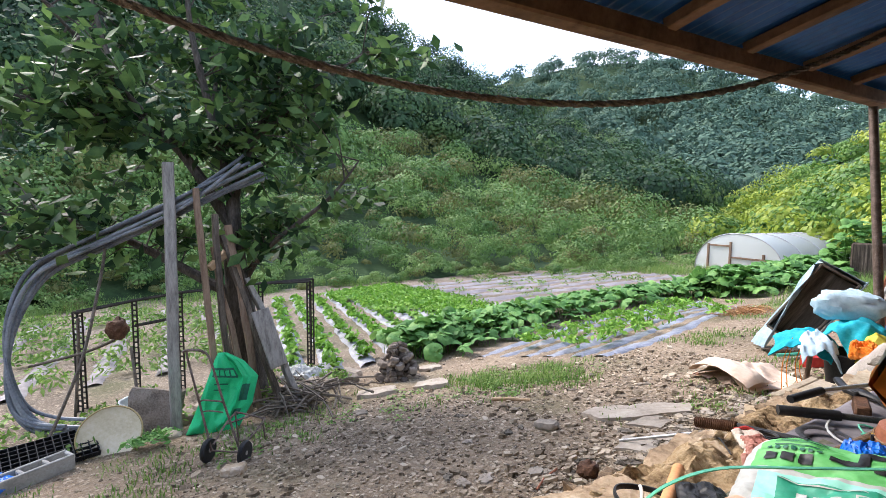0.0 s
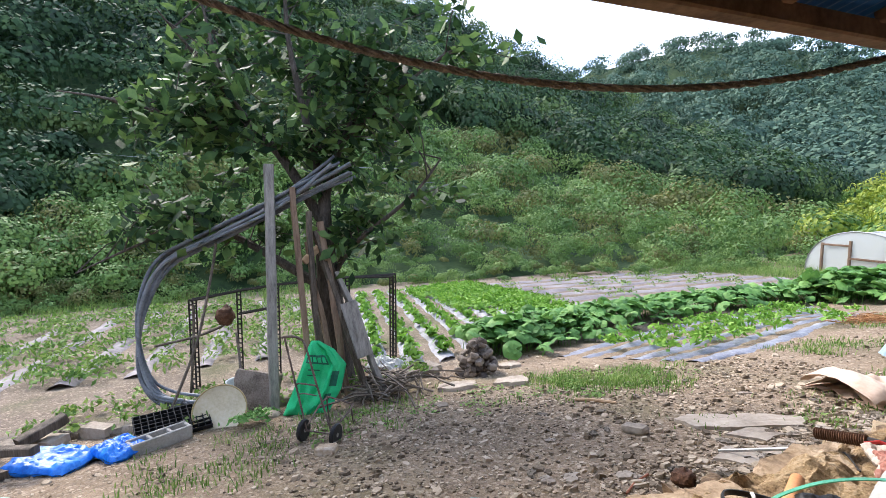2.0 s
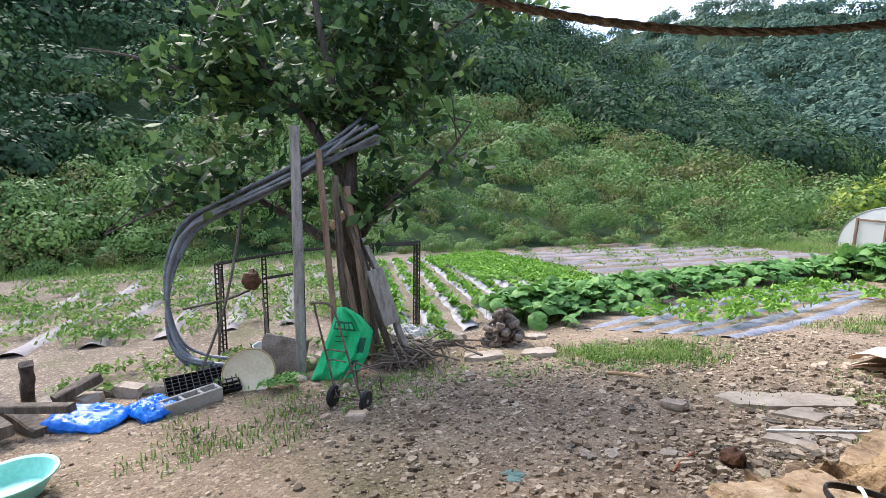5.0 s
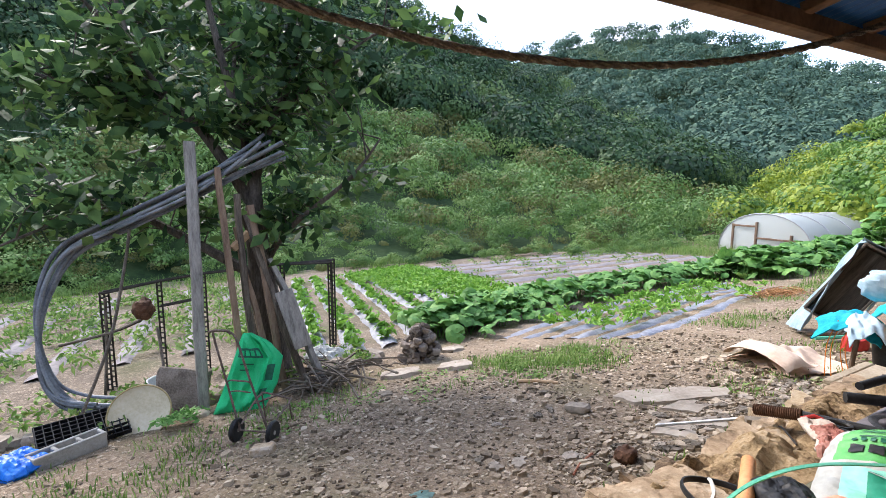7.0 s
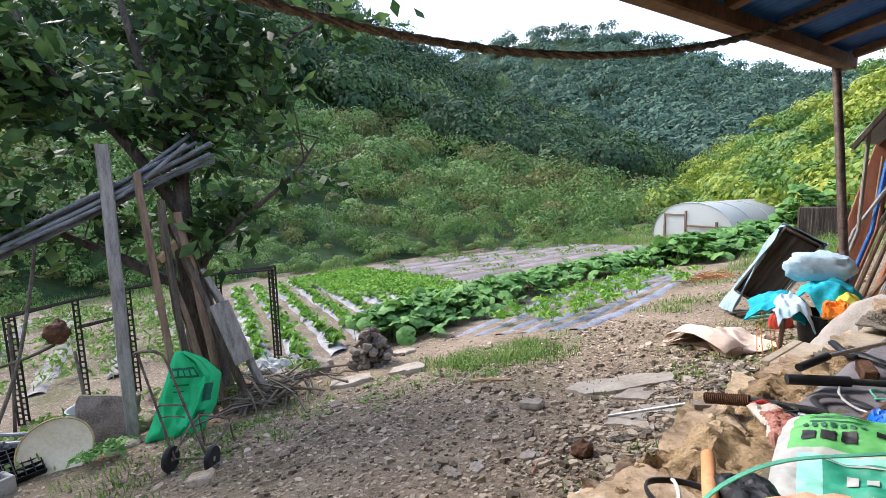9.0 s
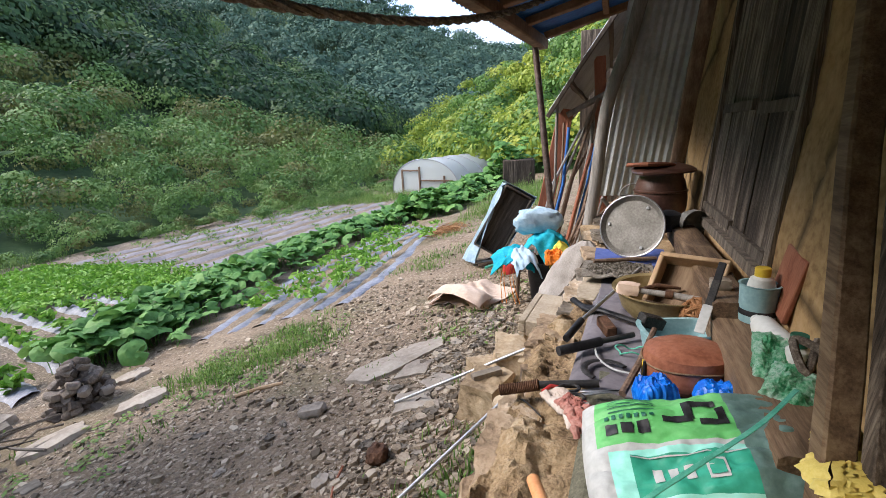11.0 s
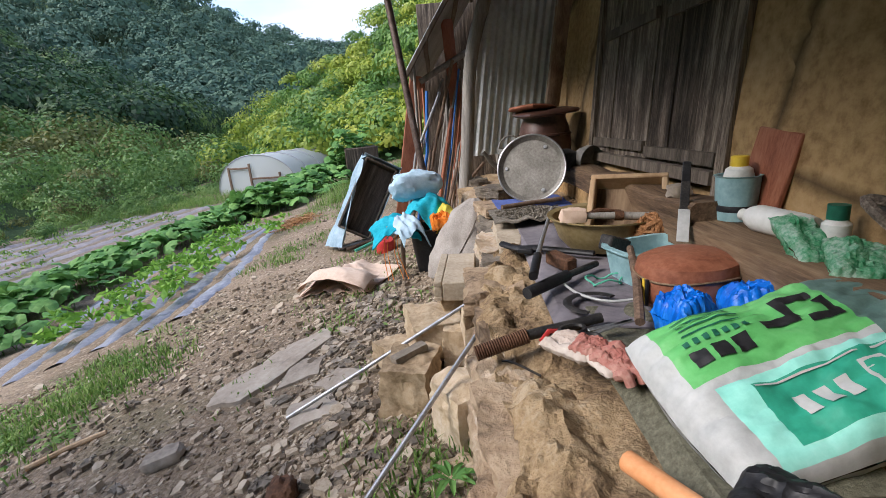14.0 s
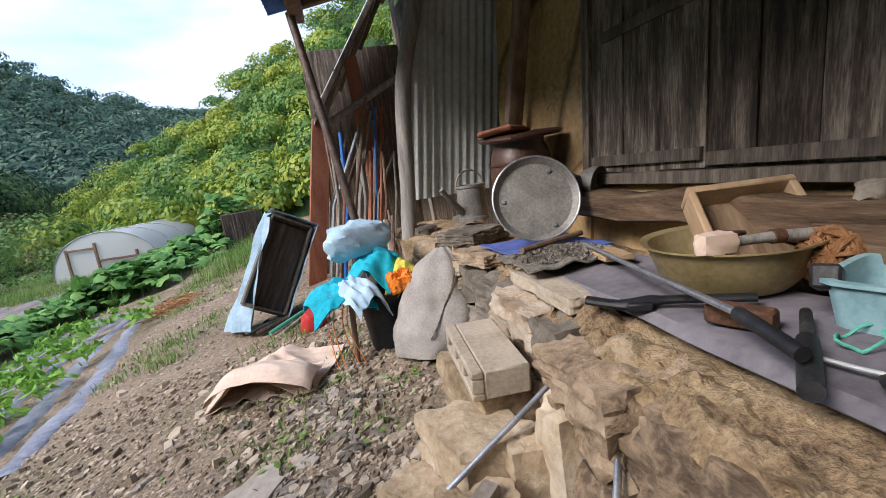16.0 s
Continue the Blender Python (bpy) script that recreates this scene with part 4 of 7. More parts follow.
twigs = Geo()
spots = []
for p, sp in tips:
    for _ in range(3):
        d = Vector((rng.gauss(0, 1), rng.gauss(0, 1), rng.gauss(0.15, 0.7))).normalized()
        q = p + d * sp * rng.uniform(0.6, 1.7)
        if leafless(q):
            continue
        mid = p.lerp(q, 0.5) + Vector((0, 0, 0.05))
        end = q - Vector((0, 0, 0.06))
        twigs.tube(rel([p, mid, end]), [0.009, 0.006, 0.003], 5)
        spots += [mid, q, end, mid.lerp(end, 0.5)]
part("twig_mass", twigs, M_bark, tree)
nrg = np.random.default_rng(4)
pos, nrm = [], []
for s in spots:
    k = 5
    c = np.array(s - TB)
    pos.append(c + nrg.normal(size=(k, 3)) * np.array([0.11, 0.11, 0.09]))
    nrm.append(nrg.normal(size=(k, 3)) * 0.6 + np.array([0.25, -0.05, 0.7]))
pos, nrm = np.concatenate(pos), np.concatenate(nrm)
ob = new("leaves", leaf_mesh("leaves", pos, nrm, np.full(len(pos), 0.155), M_leaf, 0.52, 0.35))
ob.parent = tree
ob["kind"] = "stuff"

single("prop_post", timber((-3.23, 0.30, -0.56), (-3.58, 0.34, 1.80), 0.10, 0.09, 41), M_greywood, "tall grey weathered post standing beside the tree", "post")
for i, (a, b, w, d, material, label) in enumerate((
    ((-3.22, 0.64, -0.50), (-3.47, 0.54, 1.58), 0.10, 0.05, M_brownwood, "brown plank leaning on the tree trunk"),
    ((-3.25, 0.74, -0.50), (-3.45, 0.68, 1.35), 0.09, 0.05, M_oldwood, "dark weathered plank leaning on the tree trunk"),
    ((-3.20, 0.90, -0.50), (-3.47, 0.66, 1.05), 0.08, 0.05, M_brownwood, "brown plank leaning on the tree trunk"),
    ((-3.08, 1.16, -0.50), (-3.48, 0.74, 1.15), 0.13, 0.05, M_oldwood, "dark weathered plank leaning on the tree trunk"),
    ((-3.10, 1.16, -0.50), (-3.48, 0.84, 1.00), 0.05, 0.05, M_oldwood, "dark weathered plank leaning on the tree trunk"),
    ((-3.00, 1.34, -0.50), (-3.42, 0.94, 0.74), 0.12, 0.05, M_greywood, "split grey board leaning on the tree trunk"),
    ((-3.14, 0.98, -0.50), (-3.44, 0.80, 1.25), 0.06, 0.06, M_brownwood, "brown plank leaning on the tree trunk"),
)):
    single("leaning_plank", timber(a, b, w, d, 50 + i, 0.012), material, label, "plank", group="planks on the tree")
single("wooden_crosspiece", timber((-3.40, 0.62, 0.86), (-3.46, 0.82, 1.04), 0.06, 0.06, 60), M_freshwood, "pale wooden crosspiece tied to the planks", "wood block")
single("shovel_board", Geo().box(0.02, 0.16, 0.55, pose(-3.10, 1.06, 0.22, 14, -14, 0)), M_greywood, "flat grey board propped on the trunk", "board")

# coil of grey pipes hung through the tree fork
coil = thing("pipe_coil", "big loose coil of grey plastic pipe hung in the tree", "pipe coil")
base = [(-3.40, 1.02, 1.80), (-3.56, 0.47, 1.46), (-3.75, -0.16, 1.12), (-3.88, -0.58, 0.88), (-3.90, -0.78, 0.52), (-3.88, -0.85, 0.12), (-3.83, -0.80, -0.25), (-3.74, -0.64, -0.50), (-3.60, -0.40, -0.56)]
for i in range(11):
    jx, jy, jz = rng.uniform(-0.07, 0.07), rng.uniform(-0.09, 0.09), rng.uniform(-0.09, 0.07)
    pts = [Vector(p) + Vector((jx * (1 - 0.3 * k / 8), jy * math.sin(k * 0.55 + 0.4), jz * (1 - k / 9) + (0.03 if k == 8 else 0) + 0.012 * i * (k > 6))) for k, p in enumerate(base)]
    pts[0] += Vector((rng.uniform(-0.05, 0.05), rng.uniform(-0.15, 0.12), rng.uniform(-0.08, 0.08)))
    part("pipe", Geo().tube(spline(pts, 7), 0.0155, 8), M_hose, coil)

# rack of slotted black angle iron
rack = thing("iron_rack", "rusty black slotted angle-iron rack beside the field", "rack", pose(0, 0, 0))
def slotted(a, b, w=0.046):
    a, b = Vector(a), Vector(b)
    g, L = Geo(), (b - a).length
    d = (b - a).normalized()
    s = d.cross(Vector((0, 0, 1))).normalized() if abs(d.z) < 0.9 else Vector((0.5, 0.86, 0))
    for off in (-1, 1):
        g.tube([a + s * off * w / 2, b + s * off * w / 2], 0.012, 4)
    n = max(2, int(L / 0.055))
    for i in range(n + 1):
        p = a.lerp(b, i / n)
        g.tube([p - s * w / 2, p + s * w / 2], 0.009, 4)
    return g
RK = [(-4.52, 1.88, 0.50), (-4.66, 1.96, 0.51), (-4.62, 1.32, 0.51), (-4.60, 0.46, 0.48), (-4.58, 0.04, 0.44), (-4.55, -0.45, 0.37), (-4.63, -0.42, 0.37)]
for x, y, z in RK:
    part("upright", slotted((x, y, zg(x, y) - 0.03), (x + 0.01, y, z)), M_iron, rack)
for i, j in ((0, 2), (1, 2), (2, 3), (3, 4), (4, 5), (4, 6)):
    (xa, ya, za), (xb, yb, zb) = RK[i], RK[j]
    part("rail", slotted((xa, ya, za - 0.01), (xb, yb, zb - 0.01)), M_iron, rack)
part("rail", slotted((-4.60, 0.46, 0.20), (-4.58, 0.04, 0.16)), M_iron, rack)


# ---- things round the tree ----
def sheet_bag(name, label, material, m, w, h, d, seed, amp=0.02, group=""):
    """A crumpled flattened bag: a closed pillow with folds."""
    g = Geo()
    def fn(side):
        def f(u, v):
            a, b = (u - 0.5) * 2, (v - 0.5) * 2
            bulge = max(0, 1 - a ** 4) ** 0.5 * max(0, 1 - b ** 4) ** 0.5
            q = Vector((a * w / 2 * (1 - 0.06 * b * b), b * h / 2, side * d / 2 * bulge))
            n1 = noise.noise(Vector((a * 1.7 + seed, b * 1.7, side))) + 0.6 * abs(noise.noise(Vector((a * 4 + seed, b * 5, side)))) + 0.3 * noise.noise(Vector((a * 11 + seed, b * 11, side)))
            q.z += n1 * amp * (0.2 + bulge) * side
            q.x += 0.4 * amp * noise.noise(Vector((b * 5, seed, 1)))
            q.y += 0.4 * amp * noise.noise(Vector((a * 5, seed, 2)))
            return q
        return f
    g.grid(fn(1), 30, 30)
    g.grid(fn(-1), 30, 30)
    return g


green_bag = thing("fertiliser_bag", "crumpled bright green printed fertiliser bag leaning on the tree", "bag", pose(-2.95, 0.55, -0.47))
def bag_at(u, v, side=1):
    k = (0, 0.45, 0.75, 0.90, 1.0)
    y0, z0, x0 = np.interp(v, k, (-0.20, -0.09, -0.01, 0.03, 0.06)), np.interp(v, k, (0.0, 0.27, 0.50, 0.60, 0.66)), np.interp(v, k, (-0.04, -0.02, 0.0, -0.02, -0.03))
    y1, z1, x1 = np.interp(v, k, (0.17, 0.31, 0.38, 0.27, 0.13)), np.interp(v, k, (0.02, 0.20, 0.40, 0.55, 0.65)), np.interp(v, k, (0.12, 0.04, -0.04, -0.05, -0.04))
    bulge = (max(0.0, 1 - (2 * u - 1) ** 4) * max(0.0, 1 - (2 * v - 1) ** 6)) ** 0.5
    q = Vector((x0 + (x1 - x0) * u, y0 + (y1 - y0) * u, z0 + (z1 - z0) * u))
    n1 = noise.noise(Vector((u * 2.2 + 3, v * 2.6, side)))
    n2 = 0.55 - abs(noise.noise(Vector((u * 3.2 + v * 2.2 + 8, v * 1.6 - u * 1.2, side + 4)))) * 1.6
    n3 = noise.noise(Vector((u * 9 + 5, v * 8, side + 9)))
    flap = max(0.0, 1 - abs(u - 0.66 - 0.12 * v) / 0.07) * 0.035 * (v > 0.2)
    return q + Vector((1, -0.45, 0.12)) * (side * bulge * 0.055 + (0.030 * n1 + 0.028 * n2 + 0.008 * n3 + flap) * (0.35 + bulge))
gg = Geo()
gg.grid(lambda u, v: bag_at(u, v, 1), 44, 44)
gg.grid(lambda u, v: bag_at(u, v, -1), 30, 30)
part("bag_body", gg, M_greenbag, green_bag)
def bag_patch(name, u0, u1, v0, v1, material, lift, nu=14, nv=4):
    g = Geo()
    g.grid(lambda u, v: bag_at(u0 + (u1 - u0) * u, v0 + (v1 - v0) * v) + Vector((lift, -lift * 0.45, 0)), nu, nv)
    part(name, g, material, green_bag)
bag_patch("print_band", 0.10, 0.62, 0.74, 0.84, M_darkgreen, 0.004)
for i in range(4):
    bag_patch("print_bar", 0.15 + 0.115 * i, 0.235 + 0.115 * i, 0.762, 0.818, M_greenbag, 0.008, 5, 3)
bag_patch("print_bar", 0.76, 0.90, 0.50, 0.68, M_darkgreen, 0.004, 5, 6)
bag_patch("print_bar", 0.74, 0.86, 0.28, 0.40, M_darkgreen, 0.004, 5, 6)
bag_patch("print_bar", 0.20, 0.46, 0.66, 0.675, M_darkgreen, 0.004, 8, 2)
bag_patch("print_bar", 0.22, 0.40, 0.60, 0.612, M_darkgreen, 0.004, 8, 2)

trolley = thing("shopping_trolley", "rusty folding two-wheeled shopping trolley frame", "trolley", pose(-2.07, 0.52, -0.315))
def rod(name, pts, r=0.008):
    return part(name, Geo().tube(spline([(x + 2.07, y - 0.52, z + 0.315) for x, y, z in pts], 5), r, 8), M_trolley, trolley)
for x, y in ((-0.085, -0.10), (0.085, 0.10)):
    hub = pose(x, y, 0.078, 0, 90, 51)
    wh = part("wheel", Geo().lathe([(0.052, -0.012), (0.074, -0.015), (0.080, 0), (0.074, 0.015), (0.052, 0.012)], 28, hub), M_black, trolley, "black rubber tyre")
    part("rim", Geo().lathe([(0.044, -0.010), (0.054, -0.012), (0.054, 0.012), (0.044, 0.010)], 24, hub), M_cement, wh)
    part("hub", Geo().lathe([(0.0, -0.018), (0.014, -0.016), (0.014, 0.016), (0.0, 0.018)], 14, hub), M_cement, wh)
    for k in range(5):
        part("spoke", Geo().box(0.036, 0.013, 0.010, hub @ pose(0, 0, 0, 0, 0, k * 72) @ pose(0.029, 0, 0)), M_cement, wh)
rod("side_bar", [(-2.13, 0.44, -0.24), (-2.28, 0.39, 0.06), (-2.38, 0.34, 0.34), (-2.40, 0.335, 0.40)])
rod("side_bar", [(-2.03, 0.60, -0.24), (-2.18, 0.53, 0.06), (-2.29, 0.47, 0.34), (-2.33, 0.44, 0.395)])
rod("handle", [(-2.41, 0.31, 0.395), (-2.405, 0.325, 0.405), (-2.38, 0.37, 0.41), (-2.345, 0.42, 0.405), (-2.33, 0.44, 0.385)], 0.010)
rod("cross_bar", [(-2.28, 0.39, 0.06), (-2.27, 0.41, 0.075), (-2.23, 0.46, 0.075), (-2.19, 0.515, 0.07), (-2.18, 0.53, 0.055)], 0.006)
rod("cross_bar", [(-2.28, 0.40, -0.01), (-2.24, 0.45, 0.0), (-2.19, 0.525, -0.01)], 0.005)
rod("base_loop", [(-2.14, 0.45, -0.20), (-2.30, 0.55, -0.15), (-2.42, 0.63, -0.14), (-2.43, 0.66, -0.135), (-2.34, 0.80, -0.175), (-2.31, 0.82, -0.185), (-2.18, 0.71, -0.22), (-2.05, 0.60, -0.24)], 0.007)
rod("leg_bar", [(-2.32, 0.81, -0.18), (-2.32, 0.82, -0.28), (-2.33, 0.83, -0.345)], 0.006)
rod("leg_bar", [(-2.42, 0.64, -0.14), (-2.425, 0.65, -0.26), (-2.43, 0.66, -0.36)], 0.006)
rod("axle", [(-2.155, 0.42, -0.237), (-2.07, 0.52, -0.237), (-1.985, 0.62, -0.237)], 0.006)


def on_ground(x, y, dz=0.0):
    return zg(x, y) + dz


dish = thing("enamel_dish", "shallow cream enamel dish leaning on rubble", "dish", pose(-3.05, -0.15, -0.35) @ look((0, 0, 0), (-0.80, 0.10, -0.60)) @ Matrix.Diagonal((1.1, 1.1, 1.1, 1)))
part("bowl", Geo().lathe([(0.0, 0.0), (0.13, 0.0), (0.175, 0.02), (0.19, 0.03), (0.195, 0.028), (0.18, 0.014), (0.135, -0.01), (0.0, -0.01)], 36), M_cream, dish)
part("rim", Geo().tube([(0.193 * math.cos(a), 0.193 * math.sin(a), 0.03) for a in np.linspace(0, 2 * math.pi, 40)], 0.006, 6), M_brass, dish)

seed_tray = thing("seedling_tray", "black plastic cell tray propped on blocks", "tray", pose(-3.02, -0.50, -0.37, 0, 24, 14))
for i in range(8):
    part("rib", Geo().box(0.006, 0.54, 0.035, pose(-0.14 + i * 0.04, 0, 0)), M_black, seed_tray)
for j in range(12):
    part("rib", Geo().box(0.29, 0.006, 0.035, pose(0, -0.265 + j * 0.048, 0.001)), M_black, seed_tray)
part("floor_sheet", Geo().box(0.29, 0.54, 0.006, pose(0, 0, -0.02)), M_black, seed_tray)

trough = thing("cable_block", "grey concrete block with slots lying on the yard edge", "concrete block", pose(-2.76, -0.56, -0.405, 0, 0, 118))
part("block_base", Geo().box(0.42, 0.13, 0.03, pose(0, 0, -0.03)), M_cement, trough)
for s in (-1, 1):
    part("block_wall", Geo().box(0.42, 0.025, 0.10, pose(0, s * 0.055, 0.03)), M_cement, trough)
for x in (-0.2, -0.07, 0.07, 0.2):
    part("block_web", Geo().box(0.025, 0.09, 0.09, pose(x, 0, 0.03)), M_cement, trough)

for (x, y, w, h, r, s) in ((-2.74, -1.22, 0.40, 0.26, 60, 1.0), (-2.72, -0.82, 0.26, 0.22, 40, 2.0)):
    single("blue_bag", sheet_bag("b", "", None, None, w * 1.3, h * 1.2, 0.10, s, 0.032), M_bluevinyl, "crumpled bright blue vinyl bag on the ground", "bag", pose(x, y, on_ground(x, y, 0.05), 0, 0, r), "blue bags")

pail = thing("paint_pail", "grey metal pail standing behind the slate", "pail", pose(-4.05, 0.02, -0.66))
part("pail_body", Geo().lathe([(0.0, 0), (0.11, 0), (0.14, 0.20), (0.148, 0.205), (0.135, 0.2), (0.105, 0.02), (0, 0.02)], 26), M_zinc, pail)
single("slate_slab", Geo().rock((0.42, 0.05, 0.42), 5.1, 8, 0.07, square=0.95), M_cairn, "dark slate slab leaning on the grey post", "slab", pose(-3.36, 0.14, -0.37, -14, 8, 62))
single("footstone", Geo().rock((0.24, 0.12, 0.08), 8.1, 6), M_slate, "flat grey stone at the post's foot", "stone", pose(-3.05, 0.20, -0.47, 0, 0, 60))
single("white_sack", sheet_bag("b", "", None, None, 0.42, 0.3, 0.15, 9.0, 0.05), M_bagwhite, "pale plastic sack lying behind the tree", "sack", pose(-4.0, 1.62, -0.52, 10, 0, 40))
single("hanging_pod", Geo().rock((0.15, 0.14, 0.17), 2.2, 8, 0.25, square=0.2), M_rust, "dark dried clump on a stick", "clump", pose(-3.90, -0.10, 0.29))
for i, pts in enumerate((((-3.30, -0.62, -0.55), (-3.52, -0.35, 0.1), (-3.7, -0.2, 0.75), (-3.75, -0.15, 1.05)), ((-3.95, -0.45, -0.6), (-3.97, -0.40, 0.0), (-3.95, -0.38, 0.42)), ((-4.1, -0.75, 0.0), (-3.95, -0.35, 0.10), (-3.95, -0.12, 0.18)), ((-3.4, 0.05, -0.5), (-3.7, 0.02, -0.1), (-3.9, 0.0, 0.1)))):
    single("stick", Geo().tube(spline(pts, 5), 0.013, 7), M_twig, "thin dry branch stuck upright in the yard edge", "stick", group="sticks by the rack")

rng = random.Random(8)
brush = Geo()
for i in range(85):
    x, y = -3.02 + rng.gauss(0, 0.17), 1.40 + rng.gauss(0, 0.24)
    z = on_ground(x, y) + rng.uniform(0.02, 0.20)
    a, L = rng.uniform(0, 6.28), rng.uniform(0.12, 0.34)
    p = Vector((x, y, z))
    d = Vector((math.cos(a), math.sin(a), rng.uniform(-0.25, 0.35)))
    brush.tube([p - d * L, p + Vector((0, 0, rng.uniform(-0.03, 0.05))), p + d * L], [rng.uniform(0.007, 0.015), 0.010, 0.004], 5)
single("brushwood", brush, M_twig, "tangled heap of dry grey brushwood by the tree", "brushwood", kind="stuff")

logs = thing("log_heap", "old split logs and boards heaped at the yard edge", "log pile", pose(-2.92, -1.66, -0.48))
for i, (a, b, r) in enumerate((((-0.5, -0.35, 0.05), (0.25, 0.22, 0.06), 0.06), ((-0.45, -0.5, 0.12), (0.35, 0.05, 0.16), 0.05), ((-0.2, -0.6, 0.18), (0.3, 0.4, 0.24), 0.035), ((-0.4, -0.1, 0.02), (-0.2, 0.0, 0.42), 0.04), ((-0.3, 0.1, 0.06), (-0.5, 0.35, 0.14), 0.05), ((0.1, -0.5, 0.05), (0.45, -0.1, 0.06), 0.06))):
    part("log", timber(a, b, r * 2, r * 1.6, 70 + i, 0.006), M_oldwood, logs)
single("teal_basin", Geo().lathe([(0, 0), (0.12, 0), (0.17, 0.09), (0.185, 0.095), (0.185, 0.105), (0.165, 0.1), (0.115, 0.015), (0, 0.015)], 32), M_bagmint, "pale turquoise plastic basin on the ground", "basin", pose(-1.66, -1.22, on_ground(-1.66, -1.22, 0.02)))


# ---- yard stones ----
rng = random.Random(21)
def flat_stone(out, thick_, seed):
    """A split slab with a broken outline."""
    r = random.Random(seed)
    n = len(out)
    g, top, bot = Geo(), [], []
    ring = []
    for i in range(n):
        a, b = Vector((*out[i], 0)), Vector((*out[(i + 1) % n], 0))
        for k in range(4):
            p = a.lerp(b, k / 4)
            ring.append(p + Vector((r.uniform(-1, 1), r.uniform(-1, 1), 0)) * 0.012)
    c = sum(ring, Vector()) / len(ring)
    m = len(ring)
    verts = [c + Vector((0, 0, thick_))] + [c.lerp(p, 0.55) + Vector((0, 0, thick_ + r.uniform(-0.004, 0.006))) for p in ring] + [p + Vector((0, 0, thick_ * r.uniform(0.65, 0.95))) for p in ring] + [p * 1.0 + (p - c) * 0.02 for p in ring]
    faces = [(0, 1 + i, 1 + (i + 1) % m) for i in range(m)]
    for o in (1, 1 + m):
        faces += [(o + i, o + m + i, o + m + (i + 1) % m, o + (i + 1) % m) for i in range(m)]
    faces.append(tuple(1 + 2 * m + i for i in range(m))[::-1])
    return g.add(verts, faces)


def lay(name, g, material, label, x, y, rz=0, group="", cat="stone", dz=0.0):
    return single(name, g, material, label, cat, Matrix.Translation((x, y, rough_z(x, y) + dz)) @ Euler((radians(0.7), radians(-9.6 if x < 0.3 else 0), 0)).to_matrix().to_4x4() @ pose(0, 0, 0, 0, 0, rz), group)


lay("slab", flat_stone([(-0.16, -0.36), (0.03, -0.30), (0.10, -0.12), (0.13, 0.10), (0.16, 0.30), (0.05, 0.40), (-0.10, 0.22), (-0.14, 0.02), (-0.21, -0.22)], 0.03, 2), M_slate, "large flat buff stone slab lying on the yard", -0.62, 2.98, -24, dz=-0.004)
lay("slab", flat_stone([(-0.10, -0.12), (0.10, -0.10), (0.13, 0.08), (-0.05, 0.13)], 0.02, 4), M_slate, "broken flake of a flat stone slab", -0.46, 2.88, 10, dz=0.0)
lay("slab", flat_stone([(-0.12, -0.10), (0.10, -0.13), (0.12, 0.06), (-0.06, 0.12)], 0.022, 5), M_slate, "small broken slab beside the larger one", -0.30, 2.48, 30, dz=0.0)
lay("slab", flat_stone([(-0.1, -0.08), (0.09, -0.1), (0.1, 0.06), (-0.04, 0.1)], 0.02, 6), M_slate, "small broken slab beside the larger one", -0.22, 2.68, 70, dz=0.0)
STEPS = ((-3.26, 2.90, 0.14, 0.13, 66), (-2.58, 2.49, 0.17, 0.13, 62), (-2.77, 1.98, 0.20, 0.13, 66))
for i, (x, y, sx, sy, r) in enumerate(STEPS):
    lay("stepping_stone", flat_stone([(-sx, -sy * 0.6), (0, -sy), (sx, -sy * 0.5), (sx * 0.9, sy * 0.7), (0.1, sy), (-sx * 0.8, sy * 0.6)], 0.05, 20 + i), M_slate, "flat grey stepping stone at the field's edge", x, y, r, "stepping stones", dz=-0.005)
lay("stone", Geo().rock((0.15, 0.10, 0.06), 1.4, 7, 0.15, square=0.5), M_slate, "single rounded buff stone on the yard", -0.90, 2.36, 20, dz=0.02)
lay("brick_piece", Geo().box(0.14, 0.10, 0.06, None, 0.012), M_rock, "broken reddish brick piece on the yard", -1.80, 0.52, 60, dz=0.02, cat="brick")
lay("slate_chip", flat_stone([(-0.08, -0.04), (0.05, -0.06), (0.08, 0.03), (-0.04, 0.06)], 0.015, 33), M_rockgrey, "small grey slate chip", -2.35, 1.62, 10)
lay("branch_piece", Geo().tube([(-0.16, 0, 0.012), (0, 0.01, 0.016), (0.17, 0, 0.012)], 0.014, 7), M_freshwood, "short pale stick lying by the grass", -1.55, 2.62, 30, cat="stick")
lay("pale_leaf", flat_stone([(-0.06, -0.03), (0.03, -0.05), (0.07, 0.0), (0.02, 0.05), (-0.05, 0.04)], 0.004, 44), M_bagolive, "dry pale green leaf on the ground", -0.66, 1.02, 10, cat="leaf")
lay("dark_clod", Geo().rock((0.09, 0.10, 0.07), 6.4, 7, 0.3, square=0.3), M_rust, "dark dried clod on the yard", -0.26, 1.98, 0, dz=0.03, cat="clod")
lay("thin_stick", Geo().tube([(-0.12, 0, 0.006), (0.0, 0.012, 0.01), (0.14, 0, 0.006)], 0.006, 6), M_redboard, "thin reddish stick on the gravel", -0.36, 1.78, 110, cat="stick")

